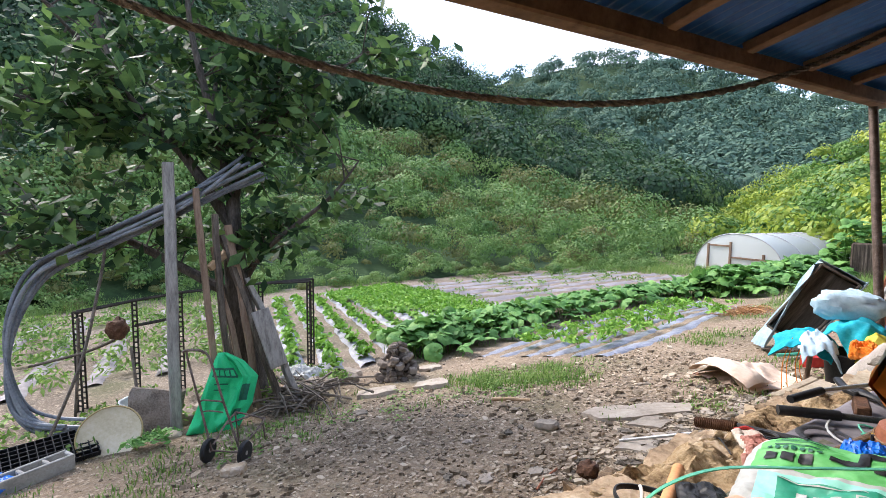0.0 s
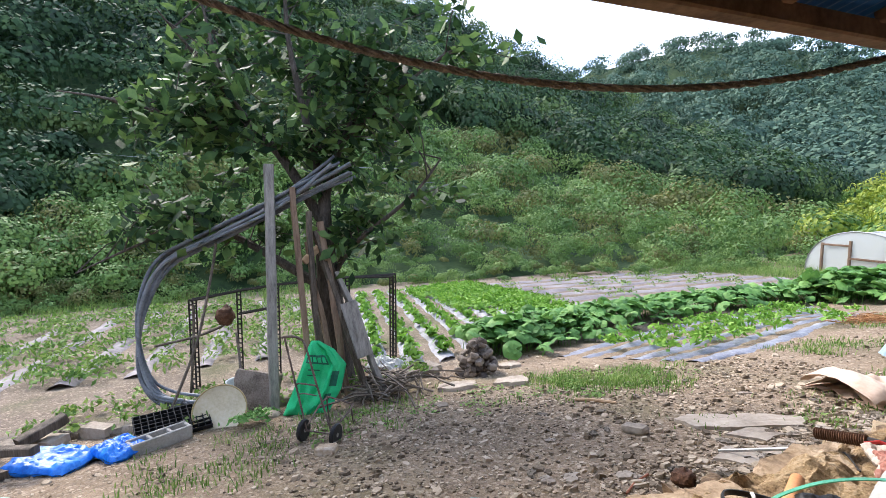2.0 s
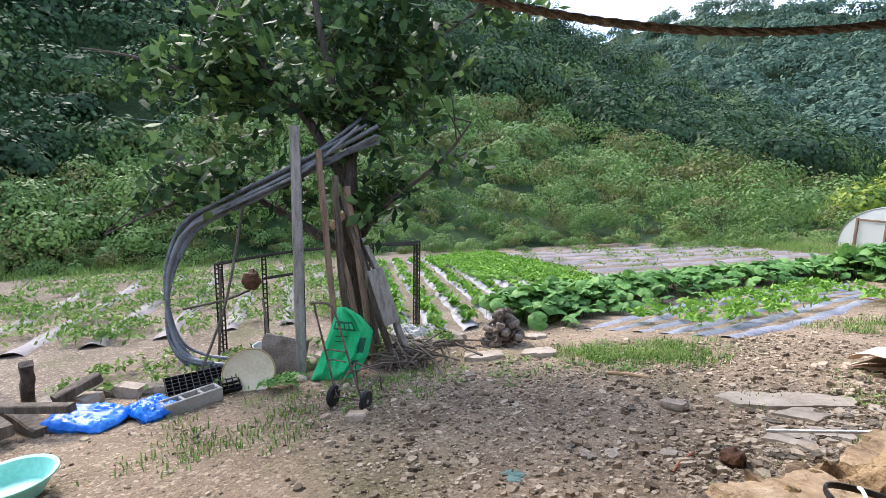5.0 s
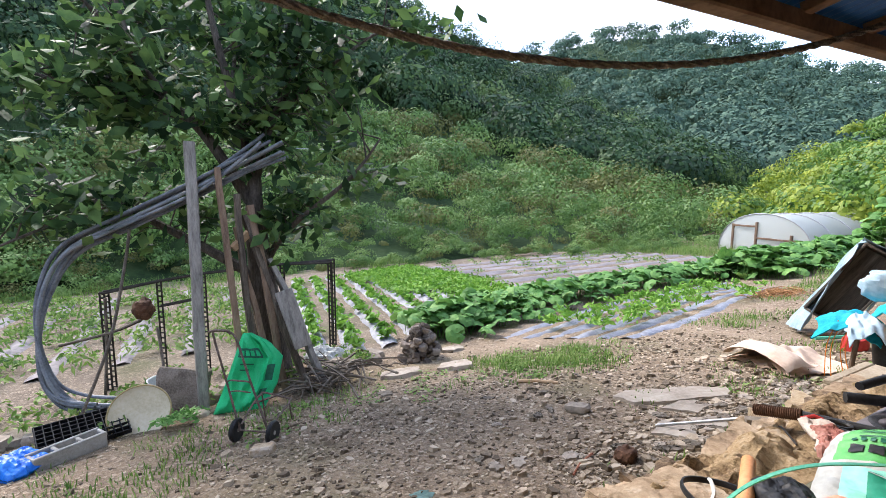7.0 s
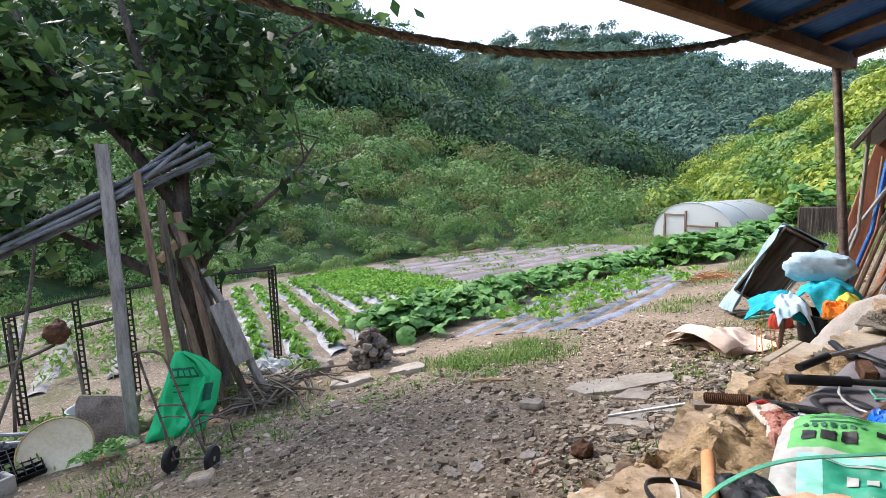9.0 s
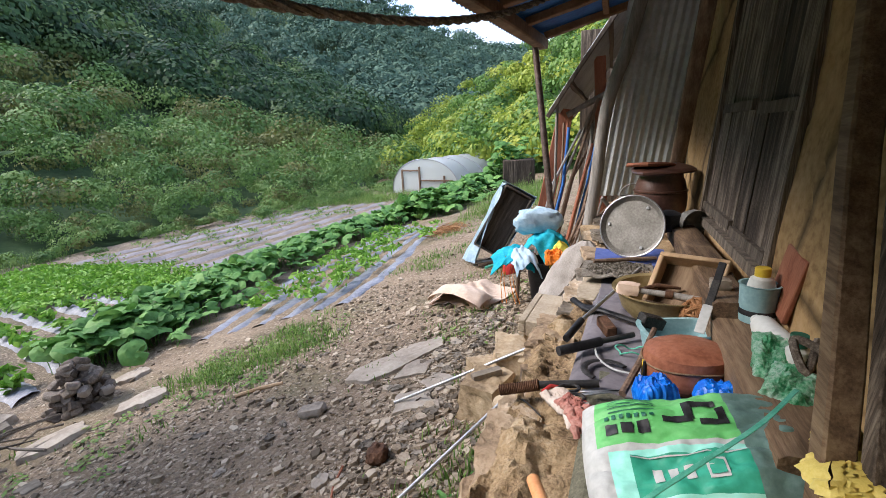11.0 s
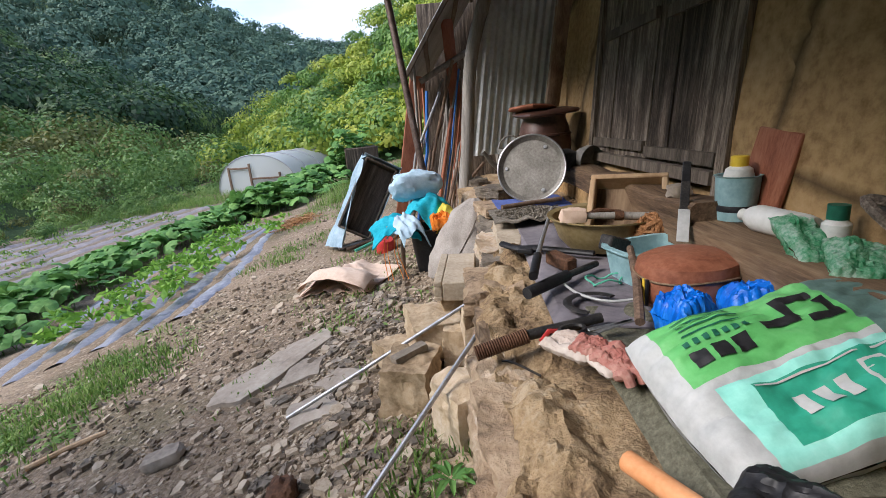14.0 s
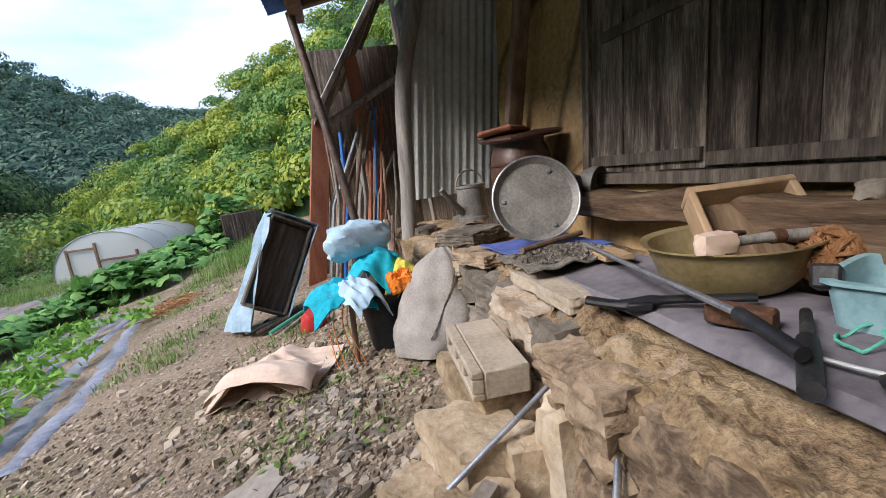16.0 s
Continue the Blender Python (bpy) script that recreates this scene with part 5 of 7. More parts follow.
chips = Geo()
for i in range(17000):
    near = rng.random() < 0.75
    x = rng.uniform(-2.6, 0.35) if near else rng.uniform(-4.0, 0.4)
    y = rng.uniform(0.2, 5.0) if near else rng.uniform(-1.6, 9.0)
    if near and rng.random() < 0.35:
        x, y = rng.gauss(-0.15, 0.22), rng.uniform(1.6, 4.6)
    if x > 0.36 or (x < -2.0 and y > 3.6):
        continue
    s = rng.uniform(0.005, 0.019) * (1.0 if rng.random() < 0.90 else 2.2)
    n, a0 = rng.choice((4, 5, 5, 6)), rng.uniform(0, 6.28)
    h = s * rng.uniform(0.2, 0.6)
    pts = [Vector((x + s * rng.uniform(0.6, 1.2) * math.cos(a0 + k * 6.283 / n), y + s * rng.uniform(0.6, 1.2) * math.sin(a0 + k * 6.283 / n), 0)) for k in range(n)]
    tx, ty = rng.uniform(-0.3, 0.3), rng.uniform(-0.3, 0.3)
    z = rough_z(x, y)
    o = len(chips.v)
    for p in pts:
        chips.v.append((p.x, p.y, zg(p.x, p.y) - zg(x, y) + z - 0.004))
    for p in pts:
        chips.v.append((x + (p.x - x) * 0.8, y + (p.y - y) * 0.8, z + h + (p.x - x) * (tx + 0.17) + (p.y - y) * ty))
    chips.f += [(o + k, o + (k + 1) % n, o + n + (k + 1) % n, o + n + k) for k in range(n)] + [tuple(o + n + k for k in range(n))]
single("gravel", chips, M_chip, "loose stone chips strewn over the yard", "gravel", kind="stuff", smooth=False)

# cairn
cairn = thing("stone_heap", "small heap of dark fist-sized stones", "stone heap", pose(-3.18, 2.44, zg(-3.18, 2.44)))
for i in range(84):
    z = 0.38 * (i / 84) ** 1.3
    a, r = rng.uniform(0, 6.28), (0.25 - z * 0.42) * rng.uniform(0.3, 1.0)
    ob = part("stone", Geo().rock((rng.uniform(0.06, 0.11), rng.uniform(0.06, 0.11), rng.uniform(0.04, 0.075)), i, 4, 0.22, square=0.45), M_cairn, cairn)
    ob.matrix_basis = pose(r * math.cos(a), r * math.sin(a), z + 0.01, rng.uniform(-35, 35), rng.uniform(-35, 35), rng.uniform(0, 180))


# ---- field ----
def bed(name, label, pts_l, pts_r, h, material, n=60, m=10):
    """A raised strip between two polylines over the land."""
    L, R = spline([(*p, 0) for p in pts_l], 8), spline([(*p, 0) for p in pts_r], 8)
    g = Geo()
    def fn(u, v):
        k = u * (len(L) - 1)
        i = min(int(k), len(L) - 2)
        a, b = L[i].lerp(L[i + 1], k - i), R[i].lerp(R[i + 1], k - i)
        p = a.lerp(b, v)
        side = (b - a).normalized()
        p = p + side * (0.05 * noise.noise(Vector((p.x * 2.5, p.y * 2.5, 12))) + 0.025 * noise.noise(Vector((p.x * 9, p.y * 9, 14)))) * (abs(2 * v - 1) ** 2)
        z = zg(p.x, p.y) + 0.022 * abs(noise.noise(Vector((p.x * 6, p.y * 6, 15)))) - 0.03 + (h + 0.05) * max(0.0, 1 - (2 * v - 1) ** 2) * 0.8 + 0.02 * noise.noise(Vector((p.x * 3, p.y * 3, 1))) + 0.012 * noise.noise(Vector((p.x * 11, p.y * 11, 4)))
        return Vector((p.x, p.y, z))
    g.grid(fn, n, m)
    return single(name, g, material, label, "field bed", kind="structure")


field = Geo()
def field_fn(u, v):
    x, y = -14.0 + 10.6 * u, -6 + 21.5 * v
    return Vector((x, y, zg(x, y) + 0.035 - 0.10 * max(0.0, 1 - (1 - u) / 0.09 + 0.35 * noise.noise(Vector((x * 0.9, y * 0.9, 3)))) + 0.03 * noise.noise(Vector((x * 1.4, y * 1.4, 8)))))
field.grid(field_fn, 130, 200)
single("field", field, M_fieldsoil, "dry field soil under straw and stones", "field", kind="structure")

for i in range(6):
    u0, u1 = i / 6, (i + 0.80) / 6
    def strip(u):
        return [(-3.35 + 1.50 * u, 3.62 + 0.90 * u), (-3.95 + 2.08 * u, 5.8 + 0.1 * u), (-4.05 + 1.85 * u, 7.6 - 0.1 * u), (-3.65 + 1.25 * u, 9.8 - 1.0 * u)]
    bed("mulch_bed", "crumpled grey plastic mulch strip with young plants", strip(u0), strip(u1), 0.008, M_film, 130, 10)
for i in range(-1, 7):
    a = 1.85 + i * 0.47
    bed("lettuce_bed", "silver-grey mulch bed in the salad field", [(-4.0 - 0.06 * i, a), (-7.0, a + 0.68), (-11.5, a + 1.65)], [(-4.05 - 0.07 * i, a + 0.38), (-7.0, a + 1.06), (-11.5, a + 2.03)], 0.09, M_film, 90, 8)
for i in range(7):
    x = -6.2 - i * 0.72
    bed("old_bed", "faded mulch film over an empty bed", [(x, 6.3 + 0.10 * i), (x + 0.35, 10), (x + 0.7, 14.2)], [(x - 0.62, 6.4 + 0.10 * i), (x - 0.25, 10), (x + 0.1, 14.2)], 0.07, M_filmold)
for i in range(7):
    y = 0.9 - i * 0.75
    bed("empty_bed", "faded mulch film over an empty bed", [(-5.4, y), (-8, y + 0.2), (-11.5, y + 0.3)], [(-5.4, y + 0.38), (-8, y + 0.58), (-11.5, y + 0.7)], 0.08, M_filmold)

nrg = np.random.default_rng(7)


def plant_cloud(name, label, cat, spots, per, spread, lift, leaf, material, aspect=0.55, fold=0.3, up=0.9):
    P, N = [], []
    for (x, y) in spots:
        q = nrg.normal(size=(per, 3)) * np.array([spread, spread, lift * 0.35])
        P.append(q + np.array([x, y, zg(x, y) + 0.10 + lift]))
        N.append(np.concatenate([q[:, :2] * 3.0, np.full((per, 1), up)], 1) + nrg.normal(size=(per, 3)) * 0.35)
    P = np.concatenate(P)
    ob = new(name, leaf_mesh(name, P, np.concatenate(N), np.full(len(P), leaf), material, aspect, fold))
    return tagged(ob, label, cat, kind="stuff")


lett = []
for i in range(-1, 7):
    for k in range(15):
        x = -4.25 - 0.06 * i - 6.9 * k / 15
        lett.append((x + rng.uniform(-0.05, 0.05), 1.85 + i * 0.47 + 0.19 + (1.65 / 7.5) * (-4.0 - x) + rng.uniform(-0.04, 0.04)))
dense = [(rng.uniform(-11.0, -7.2), rng.uniform(4.4, 6.9)) for _ in range(260)] + [(rng.uniform(-7.6, -5.6), rng.uniform(5.0, 6.2)) for _ in range(60)]
dense = [p for p in dense if p[1] < 6.4 - 0.05 * (p[0] + 6) and p[1] > 3.9 + 0.22 * (-5 - p[0]) - 0.5]
plant_cloud("lettuce_plants", "bright green young salad plants in rows", "lettuce", lett, 34, 0.058, 0.06, 0.11, M_lettuce, 0.6, 0.3, 0.6)
plant_cloud("salad_patch", "dense patch of bright green seedlings", "seedlings", dense, 40, 0.16, 0.05, 0.08, M_lettuce, 0.6, 0.3)
weeds = [(rng.uniform(-3.7, -2.1), rng.uniform(4.3, 9.0)) for _ in range(62)]
weeds = [p for p in weeds if p[0] < -1.75 - 0.06 * (p[1] - 4)]
plant_cloud("radish_plants", "light green leafy young plants on the mulch", "young plants", weeds, 24, 0.075, 0.06, 0.10, M_lettuce, 0.45, 0.35, 0.5)
leftweeds = [(rng.uniform(-12, -5.4), rng.uniform(-4.5, 1.6)) for _ in range(300)]
plant_cloud("field_weeds", "sparse green weeds between empty beds", "weeds", leftweeds, 26, 0.13, 0.06, 0.09, M_grass, 0.4, 0.35, 0.5)
oldweeds = [(rng.uniform(-11, -6.2), rng.uniform(6.5, 14)) for _ in range(90)]
plant_cloud("bed_weeds", "sparse weeds on faded mulch film", "weeds", oldweeds, 18, 0.10, 0.05, 0.08, M_grass, 0.4, 0.35, 0.5)


def squash_leaves(name, label, path, width, n, height, seed, lo=0.17, hi=0.30):
    """Broad lobed leaves on stalks, layered along a path."""
    r = random.Random(seed)
    g, st = Geo(), Geo()
    for i in range(n):
        u = r.random()
        k = u * (len(path) - 1)
        j = min(int(k), len(path) - 2)
        c = Vector((*path[j], 0)).lerp(Vector((*path[j + 1], 0)), k - j)
        off = r.gauss(0, 0.42)
        x, y = c.x + off * width, c.y + r.uniform(-0.15, 0.15)
        hh = height * max(0.25, 1 - (off / 1.1) ** 2) * r.uniform(0.55, 1.1)
        z = zg(x, y) + 0.06 + hh
        R = r.uniform(lo, hi) / 2
        m = Matrix.Translation((x, y, z)) @ Euler((r.gauss(0.12, 0.35), r.gauss(-0.1, 0.35), r.uniform(0, 6.28))).to_matrix().to_4x4()
        ring = []
        for q in range(15):
            a = q / 15 * 2 * math.pi
            rr = R * (0.86 + 0.14 * abs(math.cos(2.5 * a)) - (0.45 if q == 0 else 0))
            ring.append((rr * math.cos(a), rr * math.sin(a), -0.16 * R - 0.10 * R * math.cos(5 * a)))
        mid = [(p[0] * 0.5, p[1] * 0.5, 0.05 * R + 0.05 * R * math.cos(5 * q / 15 * 6.283)) for q, p in enumerate(ring)]
        faces = [(0, 1 + q, 1 + (q + 1) % 15) for q in range(15)] + [(1 + q, 16 + q, 16 + (q + 1) % 15, 1 + (q + 1) % 15) for q in range(15)]
        g.add([(0, 0, -0.03 * R)] + mid + ring, faces, m)
        p = m.translation
        st.tube([(p.x + r.uniform(-0.06, 0.06), p.y + r.uniform(-0.06, 0.06), zg(x, y)), tuple(p)], 0.004, 4, cap=False)
    o = single(name, g, M_squash, label, "squash plants", kind="stuff")
    part("stalks", st, M_squash, o)
    return o


squash_leaves("squash_row", "lush squash vines with broad green leaves", [(-4.45, 3.2), (-4.5, 4.2), (-4.75, 5.6), (-4.75, 7.5), (-4.5, 9.5), (-4.2, 11), (-3.6, 12.5), (-3.0, 14.0)], 0.72, 1250, 0.30, 3)
squash_leaves("squash_clump", "dense squash clump over the stone heap", [(-4.2, 2.95), (-4.3, 3.8), (-4.6, 4.4)], 0.65, 190, 0.34, 5)
squash_leaves("squash_bank", "high squash vines spreading beside the path end", [(-3.9, 10.5), (-3.4, 12), (-2.9, 13.2), (-2.6, 14.5)], 1.1, 560, 0.55, 6, 0.22, 0.36)
squash_leaves("squash_top", "squash vines climbing over a dark crate", [(-2.3, 13.6), (-1.7, 14.4)], 0.8, 90, 1.25, 7, 0.2, 0.34)
single("compost_crate", Geo().box(0.9, 0.8, 0.85, pose(-1.8, 13.9, zg(-1.8, 13.9) + 0.42, 0, 0, 12), 0.03), M_doorwood, "dark weathered wooden crate under squash vines", "crate")


def tuft(spots, hmin, hmax, per, spread, seed, name, label):
    r = random.Random(seed)
    g = Geo()
    for (x, y) in spots:
        for _ in range(per):
            bx, by = x + r.gauss(0, spread), y + r.gauss(0, spread)
            h, a, w = r.uniform(hmin, hmax), r.uniform(0, 6.28), r.uniform(0.0025, 0.005)
            z, lean = rough_z(bx, by), r.uniform(0.2, 0.9) * h
            dx, dy = math.cos(a), math.sin(a)
            px, py = -dy * w, dx * w
            o = len(g.v)
            g.v += [(bx - px, by - py, z), (bx + px, by + py, z), (bx + dx * lean * 0.4 - px * 0.8, by + dy * lean * 0.4 - py * 0.8, z + h * 0.65), (bx + dx * lean * 0.4 + px * 0.8, by + dy * lean * 0.4 + py * 0.8, z + h * 0.65), (bx + dx * lean, by + dy * lean, z + h)]
            g.f += [(o, o + 1, o + 3, o + 2), (o + 2, o + 3, o + 4)]
    return single(name, g, M_grass, label, "grass", kind="stuff", smooth=False)


gs = [(rng.gauss(-1.95, 0.22), rng.gauss(3.35, 0.30)) for _ in range(60)] + [(rng.gauss(-2.3, 0.2), rng.gauss(2.85, 0.15)) for _ in range(26)] + [(rng.gauss(-2.4, 0.3), rng.gauss(0.9, 0.8)) for _ in range(22)] + [(rng.uniform(-2.2, -1.3), rng.uniform(7.5, 10)) for _ in range(26)] + [(rng.uniform(0.0, 0.36), rng.uniform(1.3, 2.2)) for _ in range(16)] + [(rng.gauss(-0.35, 0.25), rng.uniform(2.2, 5.0)) for _ in range(14)] + [(rng.gauss(-1.5, 0.2), rng.gauss(6.2, 0.5)) for _ in range(20)] + [(-1.9 + rng.gauss(0, 0.3), rng.uniform(-0.8, 0.4)) for _ in range(14)]
tuft(gs, 0.015, 0.06, 45, 0.095, 9, "grass_tufts", "short green grass tufts in the yard")
edge = [(rng.uniform(-13.8, -12.2), rng.uniform(-6, 8)) for _ in range(150)] + [(rng.uniform(-12, -6), rng.uniform(14.3, 16)) for _ in range(140)] + [(rng.uniform(-2.0, -0.6), rng.uniform(9.5, 14)) for _ in range(80)]
tuft(edge, 0.10, 0.35, 40, 0.2, 10, "field_grass", "rank grass along the field's edge")
plant_cloud("yard_weed", "leafy green weed by the dish", "weed", [(-2.86 + rng.gauss(0, 0.06), 0.06 + rng.gauss(0, 0.07)) for _ in range(9)], 26, 0.045, 0.0, 0.05, M_squash)
for i, (x, y, s) in enumerate(((0.20, 1.70, 0.085), (0.17, 1.64, 0.06), (0.31, 1.90, 0.075))):
    weed = thing("rosette_weed", "broad-leaved green weed at the ledge's foot", "weed", pose(x, y, rough_z(x, y)), "rosette weeds")
    for k in range(9):
        g = Geo()
        a = k * 2.4
        d = Vector((math.cos(a), math.sin(a), 0))
        q = Vector((-d.y, d.x, 0))
        L = s * rng.uniform(0.8, 1.2)
        o = len(g.v)
        g.v += [tuple(p) for p in (Vector((0, 0, 0.01)), d * L * 0.5 + q * L * 0.16 + Vector((0, 0, L * 0.42)), d * L * 0.5 + Vector((0, 0, L * 0.36)), d * L * 0.5 - q * L * 0.16 + Vector((0, 0, L * 0.42)), d * L + q * L * 0.08 + Vector((0, 0, L * 0.34)), d * L * 1.12 + Vector((0, 0, L * 0.22)), d * L - q * L * 0.08 + Vector((0, 0, L * 0.34)))]
        g.f += [(o, o + 1, o + 2), (o, o + 2, o + 3), (o + 1, o + 4, o + 5, o + 2), (o + 2, o + 5, o + 6, o + 3)]
        part("leaf", g, M_squash, weed)


# ---- greenhouse ----
gh = thing("greenhouse", "low tunnel greenhouse of milky plastic film", "greenhouse", pose(-6.05, 17.0, -0.74, 0, 0, -14))
GW, GH, GL = 1.6, 1.42, 8.5
g = Geo()
g.grid(lambda u, v: Vector((GW * math.cos(math.pi * v), GL * u, GH * math.sin(math.pi * v) ** 0.8)), 24, 24)
part("film", g, M_gh, gh)
g = Geo()
g.grid(lambda u, v: Vector((GW * math.cos(math.pi * v), 0.01, u * GH * math.sin(math.pi * v) ** 0.8)), 4, 24)
part("end_film", g, M_gh, gh)
for k in range(9):
    part("hoop", Geo().tube([((GW + 0.015) * math.cos(math.pi * v), GL * k / 8, (GH + 0.015) * math.sin(math.pi * v) ** 0.8) for v in np.linspace(0, 1, 25)], 0.018, 6), M_steel, gh)
for a, b in (((-1.05, -0.03, 0.0), (-1.05, -0.03, 1.05)), ((-0.2, -0.03, 0.0), (-0.2, -0.03, 1.15)), ((-1.05, -0.03, 1.0), (-0.2, -0.03, 1.0)), ((0.95, -0.03, 0.0), (0.95, -0.03, 0.8)), ((-0.2, -0.03, 0.62), (1.3, -0.03, 0.62))):
    part("door_frame", timber(a, b, 0.07, 0.06, 2), M_brownwood, gh)

pylon = thing("power_pole", "thin grey power pole with crossarms far off", "pole", pose(-30.0, 35.0, -1.5))
part("mast", Geo().tube([(0, 0, 0), (0, 0, 6.3)], [0.12, 0.08], 8), M_steel, pylon)
for z in (5.9, 5.3):
    part("crossarm", Geo().box(1.3, 0.08, 0.08, pose(0, 0, z, 0, 0, 40)), M_steel, pylon)


# ---- things on the ledge ----
TOP = 0.645
mat_sheet = thing("floor_mat", "violet-grey vinyl mat laid over the ledge", "mat")
g = Geo()
g.grid(lambda u, v: Vector((0.62 + 0.42 * u + 0.10 * v * (1 - u), 1.78 + 1.55 * v - 0.1 * u, 0.668 + 0.012 * noise.noise(Vector((u * 3, v * 6, 1))) - 0.02 * (u < 0.01))), 16, 40)
part("mat_sheet", g.thick(0.005), M_purplemat, mat_sheet)
g = Geo()
g.grid(lambda u, v: Vector((0.66 + 0.42 * u, 3.02 + 0.5 * v + 0.06 * u, 0.690 + 0.05 * max(0, 0.3 - u) + 0.012 * noise.noise(Vector((u * 5, v * 5, 2))))), 14, 14)
single("blue_mat", g.thick(0.005), M_bluemat, "blue foam mat with curled edge under the tray", "mat")
g = Geo()
g.grid(lambda u, v: Vector((0.66 + 0.03 * v + 0.28 * u, 1.20 + 0.68 * v, 0.664 + 0.012 * noise.noise(Vector((u * 4, v * 6, 5))) - 0.03 * max(0, 0.12 - u) / 0.12)), 16, 40)
single("net_cloth", g.thick(0.004), M_net, "dark green mesh cloth lying over the ledge stones", "cloth")

pods = Geo()
rng = random.Random(31)
for i in range(900):
    a, r = rng.uniform(0, 6.28), rng.uniform(0, 1) ** 0.6
    x, y = 0.79 + 0.17 * r * math.cos(a), 3.02 + 0.15 * r * math.sin(a)
    s = rng.uniform(0.005, 0.011)
    z = 0.71 + 0.025 * (1 - r)
    d = [Vector((rng.gauss(0, 1), rng.gauss(0, 1), rng.gauss(0, 1))).normalized() * s for _ in range(4)]
    o = len(pods.v)
    pods.v += [tuple(Vector((x, y, z)) + q) for q in d]
    pods.f += [(o, o + 1, o + 2), (o, o + 2, o + 3), (o, o + 3, o + 1), (o + 1, o + 3, o + 2)]
pan = thing("pod_sheet", "dried grey pods spread on a dark sheet", "dried pods")
g = Geo()
g.grid(lambda u, v: Vector((0.60 + 0.38 * u, 2.86 + 0.32 * v, 0.700 + 0.018 * noise.noise(Vector((u * 6, v * 5, 6))))), 14, 12)
part("sheet", g.thick(0.006), M_pebble, pan)
ob = part("pod", pods, M_pebble, pan)
ob["kind"] = "stuff"

tray = thing("round_tray", "scuffed round aluminium tray standing on edge", "tray", pose(0.872, 3.31, 0.895, 0, 0, 0) @ Matrix.Diagonal((0.93, 0.93, 0.93, 1)) @ look((0, 0, 0), (0.30, 0.90, -0.30)))
part("tray_face", Geo().lathe([(0.0, 0.0), (0.172, 0.0), (0.182, 0.010), (0.198, 0.024), (0.203, 0.024), (0.203, 0.020), (0.188, 0.004), (0.176, -0.006), (0.0, -0.006)], 48), M_tray, tray)
part("tray_rim", Geo().tube([(0.201 * math.cos(a), 0.201 * math.sin(a), 0.023) for a in np.linspace(0, 2 * math.pi, 49)], 0.0055, 8), M_steel, tray)
for k in range(3):
    part("leg_stub", Geo().lathe([(0.0, 0), (0.012, 0), (0.009, 0.008), (0, 0.008)], 12, pose(0.15 * math.cos(k * 2.1 + 1), 0.15 * math.sin(k * 2.1 + 1), 0.002)), M_steel, tray)

pot = thing("earthenware_jar", "dark brown glazed jar covered by flat lids", "jar", pose(1.06, 3.80, 0.775))
part("jar_body", Geo().lathe([(0, 0), (0.11, 0), (0.14, 0.06), (0.168, 0.17), (0.17, 0.24), (0.155, 0.33), (0.135, 0.38), (0.14, 0.40), (0.12, 0.40), (0, 0.40)], 36), M_onggi, pot)
part("band", Geo().lathe([(0.160, 0.27), (0.172, 0.275), (0.172, 0.285), (0.160, 0.29)], 36), M_onggi, pot)
part("lid", Geo().rock((0.36, 0.36, 0.035), 3.3, 8, 0.06, pose(0.0, 0, 0.42, 3, -3, 10), 0.5), M_onggi, pot, "flat brown stone lid")
part("lid", Geo().rock((0.26, 0.22, 0.03), 4.3, 8, 0.06, pose(-0.07, 0.02, 0.45, -4, 5, 40), 0.6), M_redboard, pot, "reddish slab lid")

can = thing("watering_can", "grey zinc watering can beside the jar", "watering can", pose(0.90, 4.22, 0.74))
part("can_body", Geo().lathe([(0, 0), (0.095, 0), (0.095, 0.02), (0.09, 0.025), (0.09, 0.2), (0.096, 0.205), (0.096, 0.22), (0.085, 0.22), (0.085, 0.03), (0, 0.03)], 28), M_tray, can)
part("spout", Geo().tube([(-0.08, -0.03, 0.06), (-0.16, -0.08, 0.14), (-0.22, -0.11, 0.22)], [0.025, 0.018, 0.014], 10), M_tray, can)
part("hoop_handle", Geo().tube([(0.09 * math.cos(a), 0, 0.21 + 0.10 * math.sin(a)) for a in np.linspace(0, math.pi, 16)], 0.006, 6), M_tray, can)
single("white_carton", Geo().box(0.12, 0.10, 0.13, pose(0.92, 3.62, 0.79, 0, 0, 20)), M_whiteplastic, "small white carton behind the tray", "carton")
single("black_kettle", Geo().lathe([(0, 0), (0.07, 0), (0.085, 0.05), (0.07, 0.10), (0.03, 0.12), (0, 0.12)], 20), M_black, "sooty black kettle behind the tray", "kettle", pose(1.08, 3.40, 0.86))
single("ladle_cup", Geo().lathe([(0, 0), (0.05, 0.01), (0.075, 0.06), (0.08, 0.10), (0.07, 0.06), (0, 0.02)], 20), M_tray, "dented metal scoop lying by the jar", "scoop", pose(1.17, 3.42, 0.93, 100, 20, 30))

